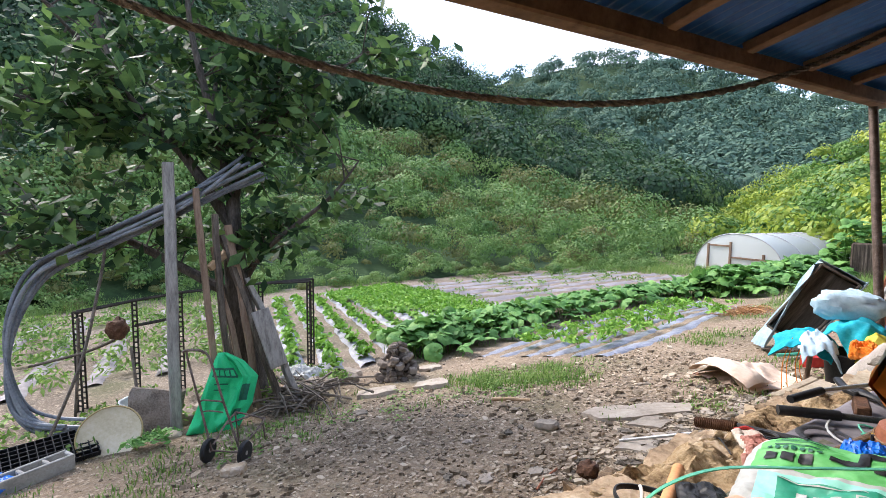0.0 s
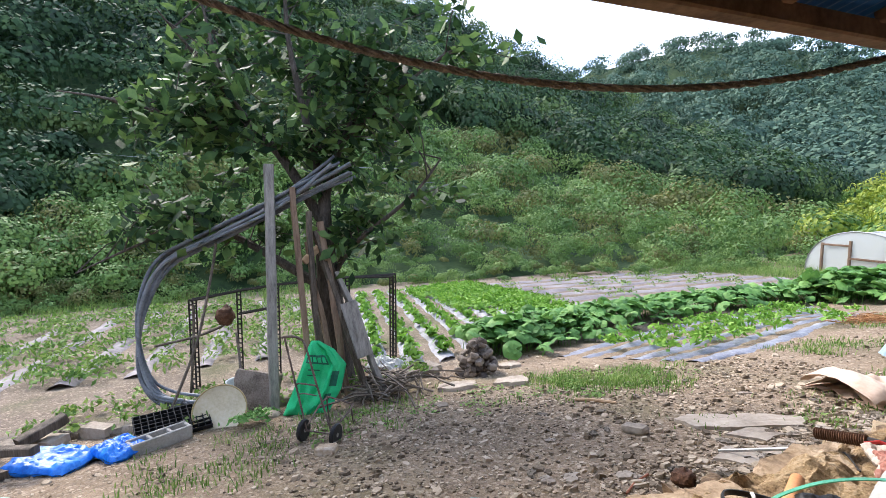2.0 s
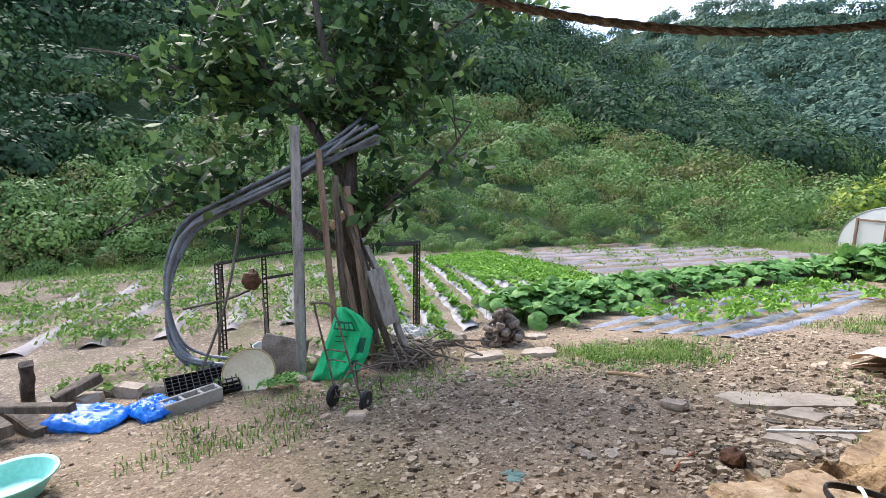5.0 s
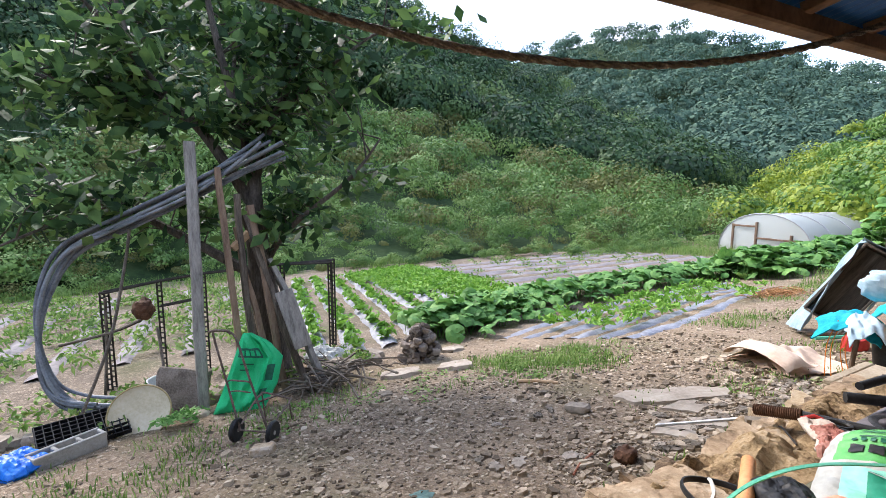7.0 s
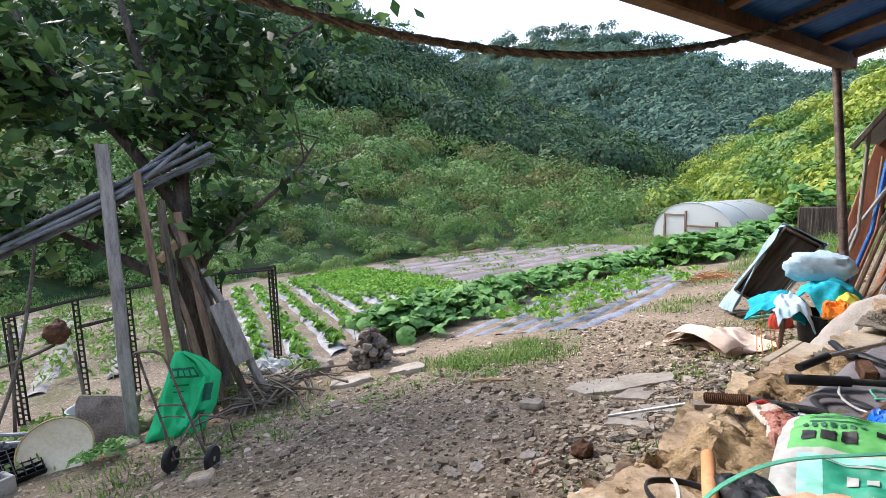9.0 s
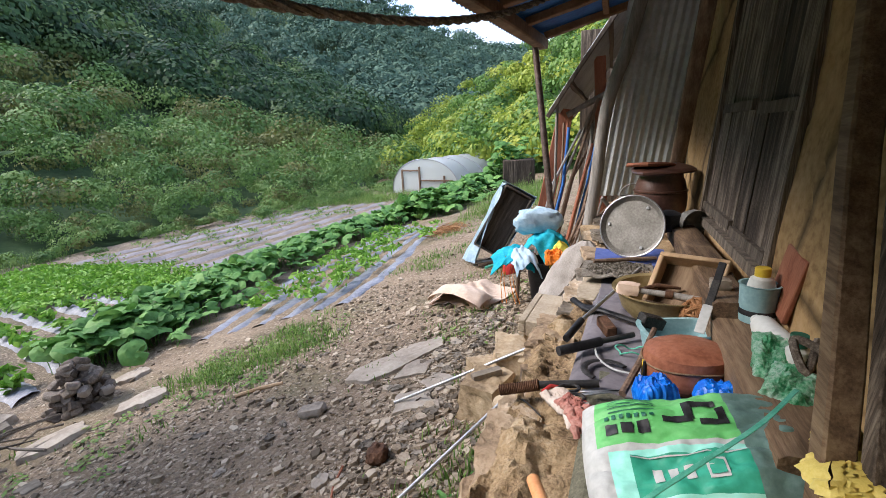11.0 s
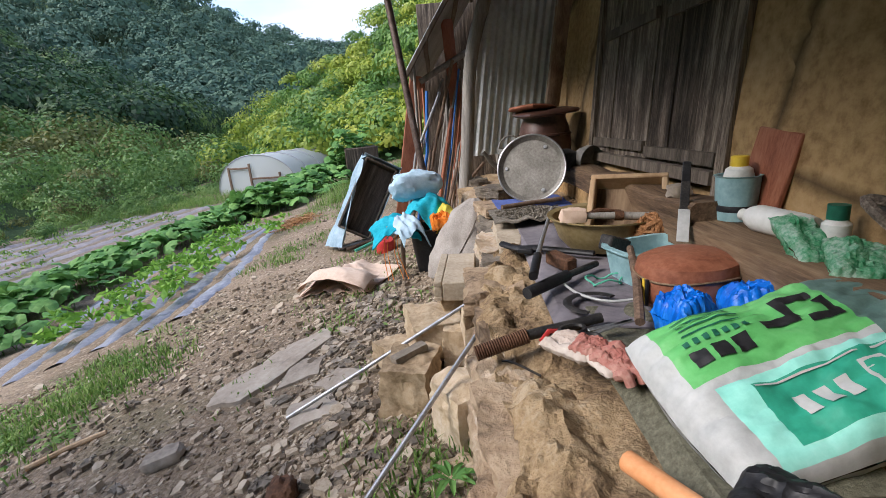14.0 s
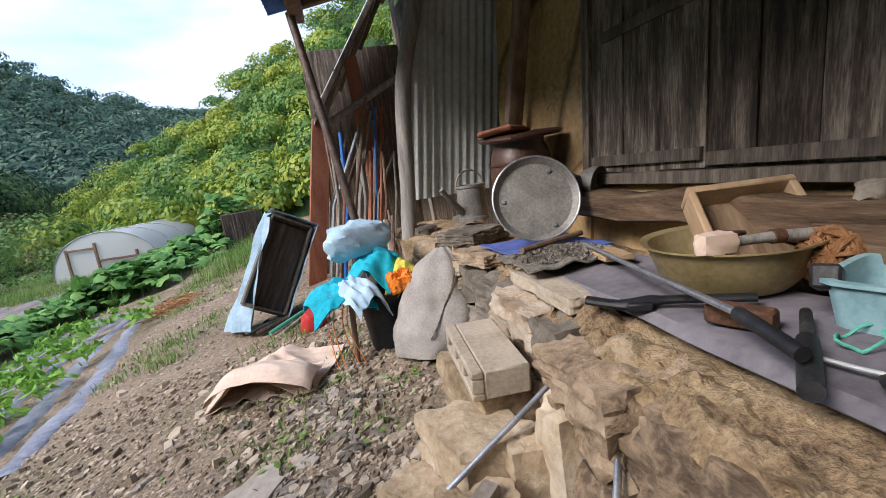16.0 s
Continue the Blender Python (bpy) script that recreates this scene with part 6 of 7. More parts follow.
basin = thing("metal_basin", "dull gold aluminium basin holding tools", "basin", pose(0.975, 2.44, 0.675))
part("basin_bowl", Geo().lathe([(0, 0), (0.14, 0), (0.175, 0.04), (0.20, 0.115), (0.218, 0.122), (0.218, 0.127), (0.197, 0.12), (0.168, 0.045), (0.135, 0.008), (0, 0.008)], 44), M_brass, basin)
box = thing("wooden_box", "open pale wooden box tilted in the basin", "box", pose(1.055, 2.43, 0.812, 42, 0, -25) @ Matrix.Diagonal((1.4, 1.35, 1.1, 1)))
for sx, sy, x, y in ((0.20, 0.016, 0, -0.095), (0.20, 0.016, 0, 0.095), (0.016, 0.175, -0.092, 0), (0.016, 0.175, 0.092, 0)):
    part("box_side", Geo().box(sx, sy, 0.075, pose(x, y, 0.0)), M_freshwood, box)
part("box_floor", Geo().box(0.175, 0.18, 0.010, pose(0, 0, -0.03)), M_beamwood, box)
hm = thing("mallet", "old hammer with a worn wooden handle in the basin", "hammer", pose(0.93, 2.31, 0.815, 0, 4, -8))
part("handle", Geo().tube([(-0.10, 0, 0), (0.05, 0.0, 0.004), (0.20, -0.01, 0.0)], [0.010, 0.014, 0.017], 10), M_greywood, hm)
part("ferrule", Geo().tube([(0.03, 0, 0.004), (0.06, 0, 0.004)], 0.018, 10), M_rust, hm)
part("head", Geo().rock((0.09, 0.05, 0.05), 4.4, 6, 0.1, pose(-0.11, 0.01, 0)), M_paper, hm)
single("pliers", Geo().tube([(0, 0, 0), (0.08, 0.01, 0.012), (0.17, 0.0, 0.0)], [0.008, 0.012, 0.006], 8), M_rust, "rusty pliers in the basin", "pliers", pose(0.87, 2.40, 0.80, 0, 0, 14))
fib = thing("coir_ball", "ball of brown coir rope", "rope ball", pose(1.085, 2.25, 0.75))
for k in range(46):
    a, b = rng.uniform(0, 3.14), rng.uniform(0, 3.14)
    m = Euler((a, b, rng.uniform(0, 3))).to_matrix()
    r = rng.uniform(0.055, 0.078)
    part("strand", Geo().tube([m @ Vector((r * math.cos(t), r * math.sin(t) * 0.95, 0.01 * math.sin(3 * t))) for t in np.linspace(0, 6.283, 17)], 0.0065, 5), M_coir, fib)

def tub(g, w, d, h, t, taper=0.85):
    """An open rectangular tub with rounded corners, inside and out."""
    def ring(k, z, s):
        pts = []
        for q in range(32):
            a = q / 32 * 2 * math.pi
            c, s_ = math.cos(a), math.sin(a)
            p = 5.0
            rr = (abs(c) ** p + abs(s_) ** p) ** (-1 / p)
            pts.append((c * rr * (w / 2 * s - k), s_ * rr * (d / 2 * s - k), z))
        return pts
    rings = [ring(0, 0, taper), ring(0, h, 1), ring(-0.010, h, 1), ring(-0.010, h + 0.008, 1), ring(t, h + 0.008, 1), ring(t, 0.01, taper)]
    verts = [p for r in rings for p in r]
    faces = [(i * 32 + q, i * 32 + (q + 1) % 32, (i + 1) * 32 + (q + 1) % 32, (i + 1) * 32 + q) for i in range(5) for q in range(32)]
    faces += [tuple(range(32))[::-1], tuple(range(160, 192))]
    return g.add(verts, faces)
bk = thing("plastic_tub", "worn blue-green plastic tub holding tools", "tub", pose(0.985, 2.07, 0.665, 0, 0, 14))
part("tub_body", tub(Geo(), 0.25, 0.17, 0.10, 0.006), M_bucket, bk)
single("tin_scoop", Geo().box(0.10, 0.05, 0.05, pose(0.90, 2.14, 0.76, 0, 20, 30)), M_darksteel, "dark tool lying in the tub", "tool")

sat = thing("leather_pouch", "round tan leather pouch with striped piping", "pouch", pose(0.985, 1.86, 0.672, 0, 0, 8))
part("pouch_body", Geo().lathe([(0, 0), (0.105, 0.0), (0.125, 0.02), (0.128, 0.08), (0.12, 0.115), (0.09, 0.13), (0.04, 0.136), (0, 0.137)], 40, None, 1.05, 0.92), M_leather, sat)
part("seam", Geo().tube([(0.1295 * 1.05 * math.cos(a), 0.1295 * 0.92 * math.sin(a), 0.085 + 0.004 * math.sin(3 * a)) for a in np.linspace(0, 6.283, 50)], 0.003, 6), M_beamwood, sat)
for k in range(3):
    part("stripe", Geo().tube([(-0.134 + 0.001 * k, -0.035 + k * 0.014, z) for z in np.linspace(0.015, 0.085, 6)], 0.005, 6), (M_black, M_capyellow, M_black)[k], sat)

for i, (x, y, w, h, r) in enumerate(((0.88, 1.67, 0.11, 0.10, 20), (1.05, 1.67, 0.15, 0.12, -15))):
    single("blue_vinyl_bag", sheet_bag("b", "", None, None, w, h, 0.10, 12 + i * 3, 0.018), M_bluevinyl, "crumpled blue vinyl bag beside the pouch", "bag", pose(x, y, 0.72, 0, 0, r), "blue vinyl bags")
single("clear_bag", sheet_bag("b", "", None, None, 0.16, 0.12, 0.07, 17, 0.03), M_bagolive, "dull clear plastic bag beside the pouch", "bag", pose(1.10, 1.86, 0.70, 0, 0, 40))

# printed seed-soil sack, half empty and tied with a strap
def pillow_split(w, h, d, seed, amp, cuts):
    """The faces of a crumpled bag sorted into prints by cuts(a, b, side)."""
    out = {}
    n = 64
    def pt(a, b, side):
        bulge = max(0, 1 - a ** 4) ** 0.5 * max(0, 1 - b ** 4) ** 0.5
        q = Vector((a * w / 2 * (1 - 0.05 * b * b), b * h / 2, side * d / 2 * bulge))
        k = noise.noise(Vector((a * 1.4 + seed, b * 1.4, side))) + 0.7 * abs(noise.noise(Vector((a * 3 + seed, b * 4, side)))) + 0.22 * abs(noise.noise(Vector((a * 7 + seed, b * 9, side)))) + 0.07 * noise.noise(Vector((a * 15 + seed, b * 13, side)))
        q.z += k * amp * (0.25 + bulge) * side
        return q
    for side in (1, -1):
        for i in range(n):
            for j in range(n):
                a0, a1, b0, b1 = (2 * i / n - 1, 2 * (i + 1) / n - 1, 2 * j / n - 1, 2 * (j + 1) / n - 1)
                key = cuts((a0 + a1) / 2, (b0 + b1) / 2, side)
                out.setdefault(key, Geo()).add([pt(a0, b0, side), pt(a1, b0, side), pt(a1, b1, side), pt(a0, b1, side)], [(0, 1, 2, 3)])
    return out, pt


def weld(g):
    seen, vs, remap = {}, [], []
    for v in g.v:
        k = tuple(round(c, 5) for c in v)
        if k not in seen:
            seen[k] = len(vs)
            vs.append(v)
        remap.append(seen[k])
    g.v, g.f = vs, [tuple(remap[i] for i in f) for f in g.f]
    return g


def bag_print(a, b, side):
    if a > 0.42:
        return "end"
    if abs(a + 0.92) < 0.09 or b < -0.93 or b > 0.95:
        return "white"
    if b > -0.02:
        return "lime"
    if -0.12 < b < -0.02 or a < -0.75:
        return "white"
    if b < -0.22 and b > -0.80 and a > -0.55:
        return "teal"
    return "mint"


rice = thing("soil_sack", "green and white printed seedling-soil sack, tied shut", "sack", pose(0.935, 1.385, 0.735, 14, -10, 6))
prints, bag_pt = pillow_split(0.49, 0.32, 0.13, 4.2, 0.024, bag_print)
for key, material in (("white", M_bagwhite), ("lime", M_baglime), ("teal", M_bagteal), ("mint", M_bagmint), ("end", M_bagolive)):
    part("print_" + key, weld(prints[key]), material, rice)
def bag_bar(a0, a1, b0, b1, material, lift=0.003):
    g = Geo()
    g.grid(lambda u, v: bag_pt(a0 + (a1 - a0) * u, b0 + (b1 - b0) * v, 1) + Vector((0, 0, lift)), 6, 4)
    return part("print_bar", g, material, rice)
for k in range(3):
    bag_bar(-0.74 + k * 0.15, -0.63 + k * 0.15, 0.12, 0.30, M_black)
for k in range(7):
    bag_bar(-0.74 + k * 0.072, -0.70 + k * 0.072, 0.36, 0.43, M_darkgreen)
for k in range(5):
    bag_bar(-0.70, -0.25, 0.52 + k * 0.06, 0.535 + k * 0.06, M_darkgreen)
for (a0, a1, b0, b1) in ((-0.2, 0.06, 0.25, 0.36), (0.0, 0.08, 0.3, 0.62), (0.06, 0.30, 0.52, 0.62), (0.12, 0.36, 0.2, 0.28), (0.28, 0.36, 0.28, 0.5)):
    bag_bar(a0, a1, b0, b1, M_black)
for k in range(3):
    bag_bar(-0.40 + k * 0.13, -0.32 + k * 0.13, -0.62, -0.42, M_bagwhite)
bag_bar(0.04, 0.20, -0.64, -0.36, M_bagwhite)
bag_bar(0.06, 0.18, -0.60, -0.40, M_bagteal, 0.005)
bag_bar(-0.56, 0.40, -0.27, -0.25, M_bagwhite)
part("neck_knot", Geo().tube(spline([(0.30, 0.10, 0.07), (0.33, 0.14, 0.13), (0.28, 0.20, 0.15), (0.27, 0.12, 0.12), (0.34, 0.22, 0.12)], 6), 0.010, 7), M_rope, rice, "brown rope knot round the sack's neck")
strap = thing("green_strap", "flat green woven strap trailing over the sacks", "strap")
g = Geo()
sp = spline([(1.14, 1.46, 0.90), (1.03, 1.30, 0.90), (0.90, 1.16, 0.885), (0.79, 1.04, 0.87), (0.725, 0.95, 0.83), (0.69, 0.89, 0.77), (0.665, 0.90, 0.70)], 8)
g.grid(lambda u, v: sp[round(u * (len(sp) - 1))] + Vector((0.75, -0.65, 0.1)) * (v - 0.5) * 0.010, len(sp) - 1, 2)
part("strap_band", g.thick(0.002), M_tape, strap)

yel = thing("yellow_sack", "big bulging yellow woven sack with pink stripe", "sack", pose(1.10, 0.86, 0.745, 4, -10, 18))
def stripes(a, b, side):
    return "pink" if -0.62 < a + 0.15 * b < -0.28 or 0.72 < a + 0.1 * b < 0.9 else "yellow"
prints, yel_pt = pillow_split(0.66, 0.58, 0.29, 8.6, 0.048, stripes)
part("sack_body", weld(prints["yellow"]), M_yellow, yel)
part("stripe", weld(prints["pink"]), M_pink, yel, "pink woven stripe")
fold = thing("yellow_sack", "folded empty yellow woven sack by the post", "sack", pose(1.27, 1.16, 0.74, 16, -14, 60))
part("sack_body", sheet_bag("b", "", None, None, 0.36, 0.34, 0.14, 22, 0.05), M_yellow, fold)
part("sack_mouth", sheet_bag("b", "", None, None, 0.20, 0.10, 0.06, 27, 0.04), M_yellow, fold).matrix_basis = pose(0.06, 0.17, 0.06, 50, 0, 10)
single("black_pouch", sheet_bag("b", "", None, None, 0.17, 0.12, 0.08, 25, 0.012), M_black, "small black cloth pouch on the ledge", "pouch", pose(0.735, 1.11, 0.71, 0, 0, -50))

tl = thing("rake_handle", "steel shaft with an orange wooden grip", "tool", pose(0, 0, 0))
part("grip", Geo().tube([(0.588, 1.26, 0.698), (0.687, 1.018, 0.73)], 0.016, 12), M_handle, tl)
part("shaft", Geo().tube([(0.687, 1.018, 0.73), (0.82, 0.70, 0.77)], 0.009, 10), M_steel, tl)
cord = spline([(0.572, 1.105, 0.695), (0.585, 1.09, 0.70), (0.611, 1.051, 0.70), (0.634, 0.985, 0.70), (0.67, 0.955, 0.70), (0.72, 0.94, 0.70)], 6)
single("knotted_cord", Geo().tube(cord, 0.0045, 6), M_whiteplastic, "white knotted cord lying on the ledge", "cord")
ringp = [(0.604 + 0.072 * math.cos(a), 1.075 + 0.065 * math.sin(a), 0.683 + 0.006 * math.sin(2 * a)) for a in np.linspace(0, 6.1, 30)]
single("black_strap", Geo().tube(ringp, 0.004, 6, None, True, 2.0), M_black, "loop of black strap on the stones", "strap")

for gx0, gy0, grz, seed in ((0.618, 1.635, -52, 61), (0.672, 1.565, -75, 64)):
    gl = thing("work_glove", "crumpled cotton work glove with stained red palm", "glove", pose(gx0, gy0, 0.684, 0, 0, grz), "gloves on the ledge")
    part("glove_cloth", sheet_bag("b", "", None, None, 0.13, 0.09, 0.03, seed, 0.010), M_palm, gl)
    palm = part("palm_coating", sheet_bag("b", "", None, None, 0.075, 0.07, 0.030, seed + 1, 0.009), M_glove, gl, "dull red rubber coating")
    palm.matrix_basis = pose(0.045, 0, 0.012, 0, 6, 10)
    for k in range(3):
        part("curled_finger", Geo().tube(spline([(0.07, -0.028 + k * 0.026, 0.006), (0.095, -0.03 + k * 0.029, 0.022), (0.105, -0.026 + k * 0.027, 0.004)], 4), [0.012] * 5 + [0.010] * 4, 8), M_glove, gl)
    part("cuff_band", Geo().tube([(-0.060, -0.034, 0.004), (-0.066, 0.0, 0.014), (-0.060, 0.034, 0.004)], 0.006, 8), M_red, gl, "red knitted cuff edge")

gr = thing("grip_bar", "dark bar with a ribbed brown grip", "tool")
part("bar", Geo().tube([(0.535, 1.727, 0.672), (0.722, 1.753, 0.69)], 0.013, 10), M_darksteel, gr)
part("ribbed_grip", Geo().tube([Vector((0.405, 1.712, 0.642)).lerp(Vector((0.535, 1.727, 0.672)), k / 44) for k in range(45)], [0.017 + 0.003 * (k % 2) for k in range(45)], 10), M_rust, gr)
sc = thing("scissors", "black-handled scissors on the ledge", "scissors", pose(0.68, 1.68, 0.69, 0, 0, 20))
for s in (-1, 1):
    part("loop", Geo().tube([(0.032 * math.cos(a) - 0.04, s * 0.028 + 0.022 * math.sin(a), 0.004) for a in np.linspace(0, 6.283, 20)], 0.0055, 6), M_darksteel, sc)
    part("blade", Geo().box(0.12, 0.012, 0.004, pose(0.05, s * 0.004, 0.003, 0, 0, -s * 6)), M_steel, sc)

hb = thing("mason_hammer", "long black-gripped hammer lying across the mat", "hammer")
part("grip", Geo().tube([(0.575, 1.94, 0.695), (0.72, 2.05, 0.70)], 0.018, 12), M_black, hb)
part("shaft", Geo().tube([(0.72, 2.05, 0.70), (0.84, 2.14, 0.70)], 0.011, 10), M_darksteel, hb)
part("head", Geo().box(0.045, 0.13, 0.045, pose(0.74, 2.20, 0.70, 0, 0, 18)), M_rust, hb)
rod = thing("steel_poker", "chrome rod with black rubber grip leaning on the mat", "rod")
part("rod_shaft", Geo().tube([(0.91, 3.02, 0.72), (0.645, 2.12, 0.75)], 0.008, 10), M_steel, rod)
part("rubber_grip", Geo().tube([(0.645, 2.12, 0.75), (0.60, 1.97, 0.735)], 0.014, 12), M_black, rod)
tg2 = thing("pruning_saw", "black curved saw handle on the mat", "saw")
part("saw_handle", Geo().tube(spline([(0.585, 2.52, 0.69), (0.64, 2.44, 0.685), (0.72, 2.40, 0.69), (0.88, 2.28, 0.69)], 6), [0.017] * 6 + [0.021] * 6 + [0.015] * 7, 10, None, True, 0.7), M_black, tg2)
part("saw_stop", Geo().box(0.06, 0.03, 0.02, pose(0.66, 2.41, 0.685, 0, 0, -30)), M_black, tg2)
single("brown_stick", Geo().tube([(0.90, 2.02, 0.78), (0.85, 1.85, 0.74), (0.79, 1.69, 0.70)], [0.010, 0.012, 0.012], 8), M_brownwood, "short brown wooden stick on the ledge", "stick")
wire = spline([(0.70, 2.03, 0.685), (0.72, 1.93, 0.685), (0.78, 1.86, 0.685), (0.87, 1.85, 0.69)], 8)
single("white_wire", Geo().tube(wire, 0.004, 6), M_bagwhite, "pale curved wire on the mat", "wire")
sick = [(0.74 + 0.07 * math.cos(a), 1.86 + 0.07 * math.sin(a), 0.684) for a in np.linspace(0.5, 4.2, 20)]
single("sickle", Geo().tube(sick, 0.012, 6, None, True, 0.3), M_darksteel, "dark curved sickle blade", "sickle")
single("cord_tangle", Geo().tube([(0.83 + 0.05 * math.cos(a) * (1 + 0.2 * math.sin(5 * a)), 2.03 + 0.035 * math.sin(a), 0.684 + 0.01 * math.sin(3 * a)) for a in np.linspace(0, 12.5, 50)], 0.003, 5), M_tape, "tangle of thin green cord", "cord")
single("beige_plank", Geo().box(0.11, 0.20, 0.022, pose(0.92, 2.90, 0.70, 0, 4, -10)), M_freshwood, "short pale plank lying on the mat", "plank")
single("broom_stick", Geo().tube([(0.66, 3.05, 0.74), (0.80, 3.10, 0.74), (1.0, 3.18, 0.735)], 0.012, 8), M_brownwood, "brown stick laid before the tray", "stick")
single("iron_wire", Geo().tube(spline([(0.55, 1.66, 0.60), (0.47, 1.74, 0.60), (0.44, 1.83, 0.45), (0.46, 1.88, 0.30)], 6), 0.003, 5), M_darksteel, "thin rusty wire hanging down the stones", "wire")

# on the sill
jug = thing("cut_jug", "cut-down pale blue jug with a yellow-capped bottle in it", "jug", pose(1.205, 2.02, 0.842) @ Matrix.Diagonal((0.82, 0.82, 0.88, 1)))
part("jug_body", Geo().lathe([(0, 0), (0.062, 0), (0.066, 0.03), (0.062, 0.045), (0.066, 0.06), (0.07, 0.14), (0.075, 0.145), (0.066, 0.145), (0.058, 0.01), (0, 0.01)], 30), M_bucket, jug)
part("label_band", Geo().lathe([(0.0665, 0.03), (0.068, 0.034), (0.068, 0.046), (0.066, 0.05)], 30), M_black, jug)
bt = thing("capped_bottle", "milky bottle with a yellow cap", "bottle", pose(1.21, 2.025, 0.850) @ Matrix.Diagonal((0.8, 0.8, 0.85, 1)))
part("bottle_body", Geo().lathe([(0, 0), (0.048, 0), (0.05, 0.13), (0.042, 0.16), (0.024, 0.172), (0, 0.172)], 24), M_whiteplastic, bt)
part("cap", Geo().lathe([(0.0, 0.168), (0.028, 0.168), (0.029, 0.2), (0.026, 0.203), (0, 0.203)], 24), M_capyellow, bt)
single("reddish_board", Geo().box(0.016, 0.17, 0.21, pose(1.268, 1.985, 0.985, 6, 10, 0)), M_redboard, "reddish plywood board leaning on the mud wall", "board")
lb = thing("white_bottle", "milky plastic bottle lying on the sill", "bottle", pose(1.19, 1.93, 0.868, -90, 0, 6))
part("bottle_body", Geo().lathe([(0, -0.19), (0.032, -0.19), (0.036, -0.17), (0.036, -0.03), (0.028, -0.005), (0.014, 0.01), (0, 0.01)], 24), M_whiteplastic, lb)
part("cap", Geo().lathe([(0, 0.008), (0.016, 0.008), (0.016, 0.03), (0, 0.03)], 18), M_whiteplastic, lb)
gb = thing("green_bottle", "small bottle with a dark green cap in thin vinyl", "bottle", pose(1.21, 1.68, 0.835) @ Matrix.Diagonal((0.75, 0.75, 0.85, 1)))
part("bottle_body", Geo().lathe([(0, 0), (0.035, 0), (0.036, 0.075), (0.02, 0.09), (0, 0.09)], 20), M_whiteplastic, gb)
part("cap", Geo().lathe([(0, 0.088), (0.027, 0.088), (0.027, 0.125), (0, 0.125)], 20), M_darkgreen, gb)
for i, (x, y, z, w, h, r) in enumerate(((1.165, 1.70, 0.855, 0.18, 0.10, 80), (1.17, 1.57, 0.845, 0.13, 0.11, 60))):
    single("green_vinyl_bag", sheet_bag("b", "", None, None, w, h, 0.05, 41 + i, 0.014), M_greenclear, "crumpled thin green vinyl bag on the sill", "bag", pose(x, y, z, 12, -24, r), "green vinyl bags")
kn = thing("utility_knife", "black-handled saw knife with white price tag", "knife", pose(1.06, 2.03, 0.85, -38, 4, -24) @ Matrix.Diagonal((0.8, 0.8, 0.8, 1)))
part("blade", Geo().box(0.032, 0.012, 0.16, pose(0, 0, 0.08), 0.004), M_darksteel, kn)
part("guard", Geo().box(0.03, 0.014, 0.09, pose(0, 0, 0.20), 0.004), M_black, kn)
part("price_tag", Geo().box(0.04, 0.005, 0.13, pose(0, -0.012, -0.03), 0.001), M_bagwhite, kn, "white printed card tag")
single("loose_stone", Geo().rock((0.07, 0.05, 0.04), 9.3, 6), M_slate, "small pale stone on the sill", "stone", pose(1.13, 2.20, 0.905))

banner = thing("purple_sack", "purple printed sack hung on the wall", "sack", pose(1.15, 0.925, 1.25, 90, 0, -98))
prints, ban_pt = pillow_split(0.34, 0.34, 0.03, 1.7, 0.016, lambda a, b, s: "orange" if b < -0.86 else ("white" if b < -0.74 or a < -0.93 else ("pale" if -0.45 < a < -0.2 and -0.3 < b < 0.1 or -0.1 < a < 0.2 and -0.6 < b < -0.52 else "purple")))
for g in prints.values():
    g.v = [tuple(Matrix.Diagonal((1.45, 0.95, 1, 1)) @ pose(0, 0, 0, 0, 0, 45) @ Vector(v)) for v in g.v]
for key, material in (("orange", M_orange), ("white", M_bagwhite), ("pale", M_pink), ("purple", M_purple)):
    part("print_" + key, weld(prints[key]), material, banner)
single("orange_bag", sheet_bag("b", "", None, None, 0.22, 0.12, 0.06, 51, 0.02), M_orange, "orange and white snack bag on the dark sill", "bag", pose(1.22, 0.98, 0.955, 10, -10, 70))

# ---- by the ledge's far end ----
blk = thing("buff_block", "buff concrete block with three cores on a boulder", "concrete block", pose(0.395, 2.88, 0.45, 3, 2, -6))
part("block_face", Geo().box(0.145, 0.40, 0.095, pose(0.02, 0, 0), 0.006), M_concrete, blk)
for z, h in ((0.035, 0.025), (-0.035, 0.025)):
    part("block_shell", Geo().box(0.04, 0.40, h, pose(-0.0725, 0, z), 0.005), M_concrete, blk)
for y in (-0.185, -0.065, 0.065, 0.185):
    part("block_web", Geo().box(0.038, 0.03, 0.046, pose(-0.0725, y, 0), 0.004), M_concrete, blk)
for a, b in (((-0.07, 1.66, 0.055), (0.52, 2.32, 0.50)), ((-0.39, 2.44, 0.02), (0.485, 2.585, 0.45))):
    single("steel_rod", Geo().tube([a, b], 0.0085, 10), M_steel, "thin galvanised steel rod leaning on the ledge", "rod", group="steel rods")

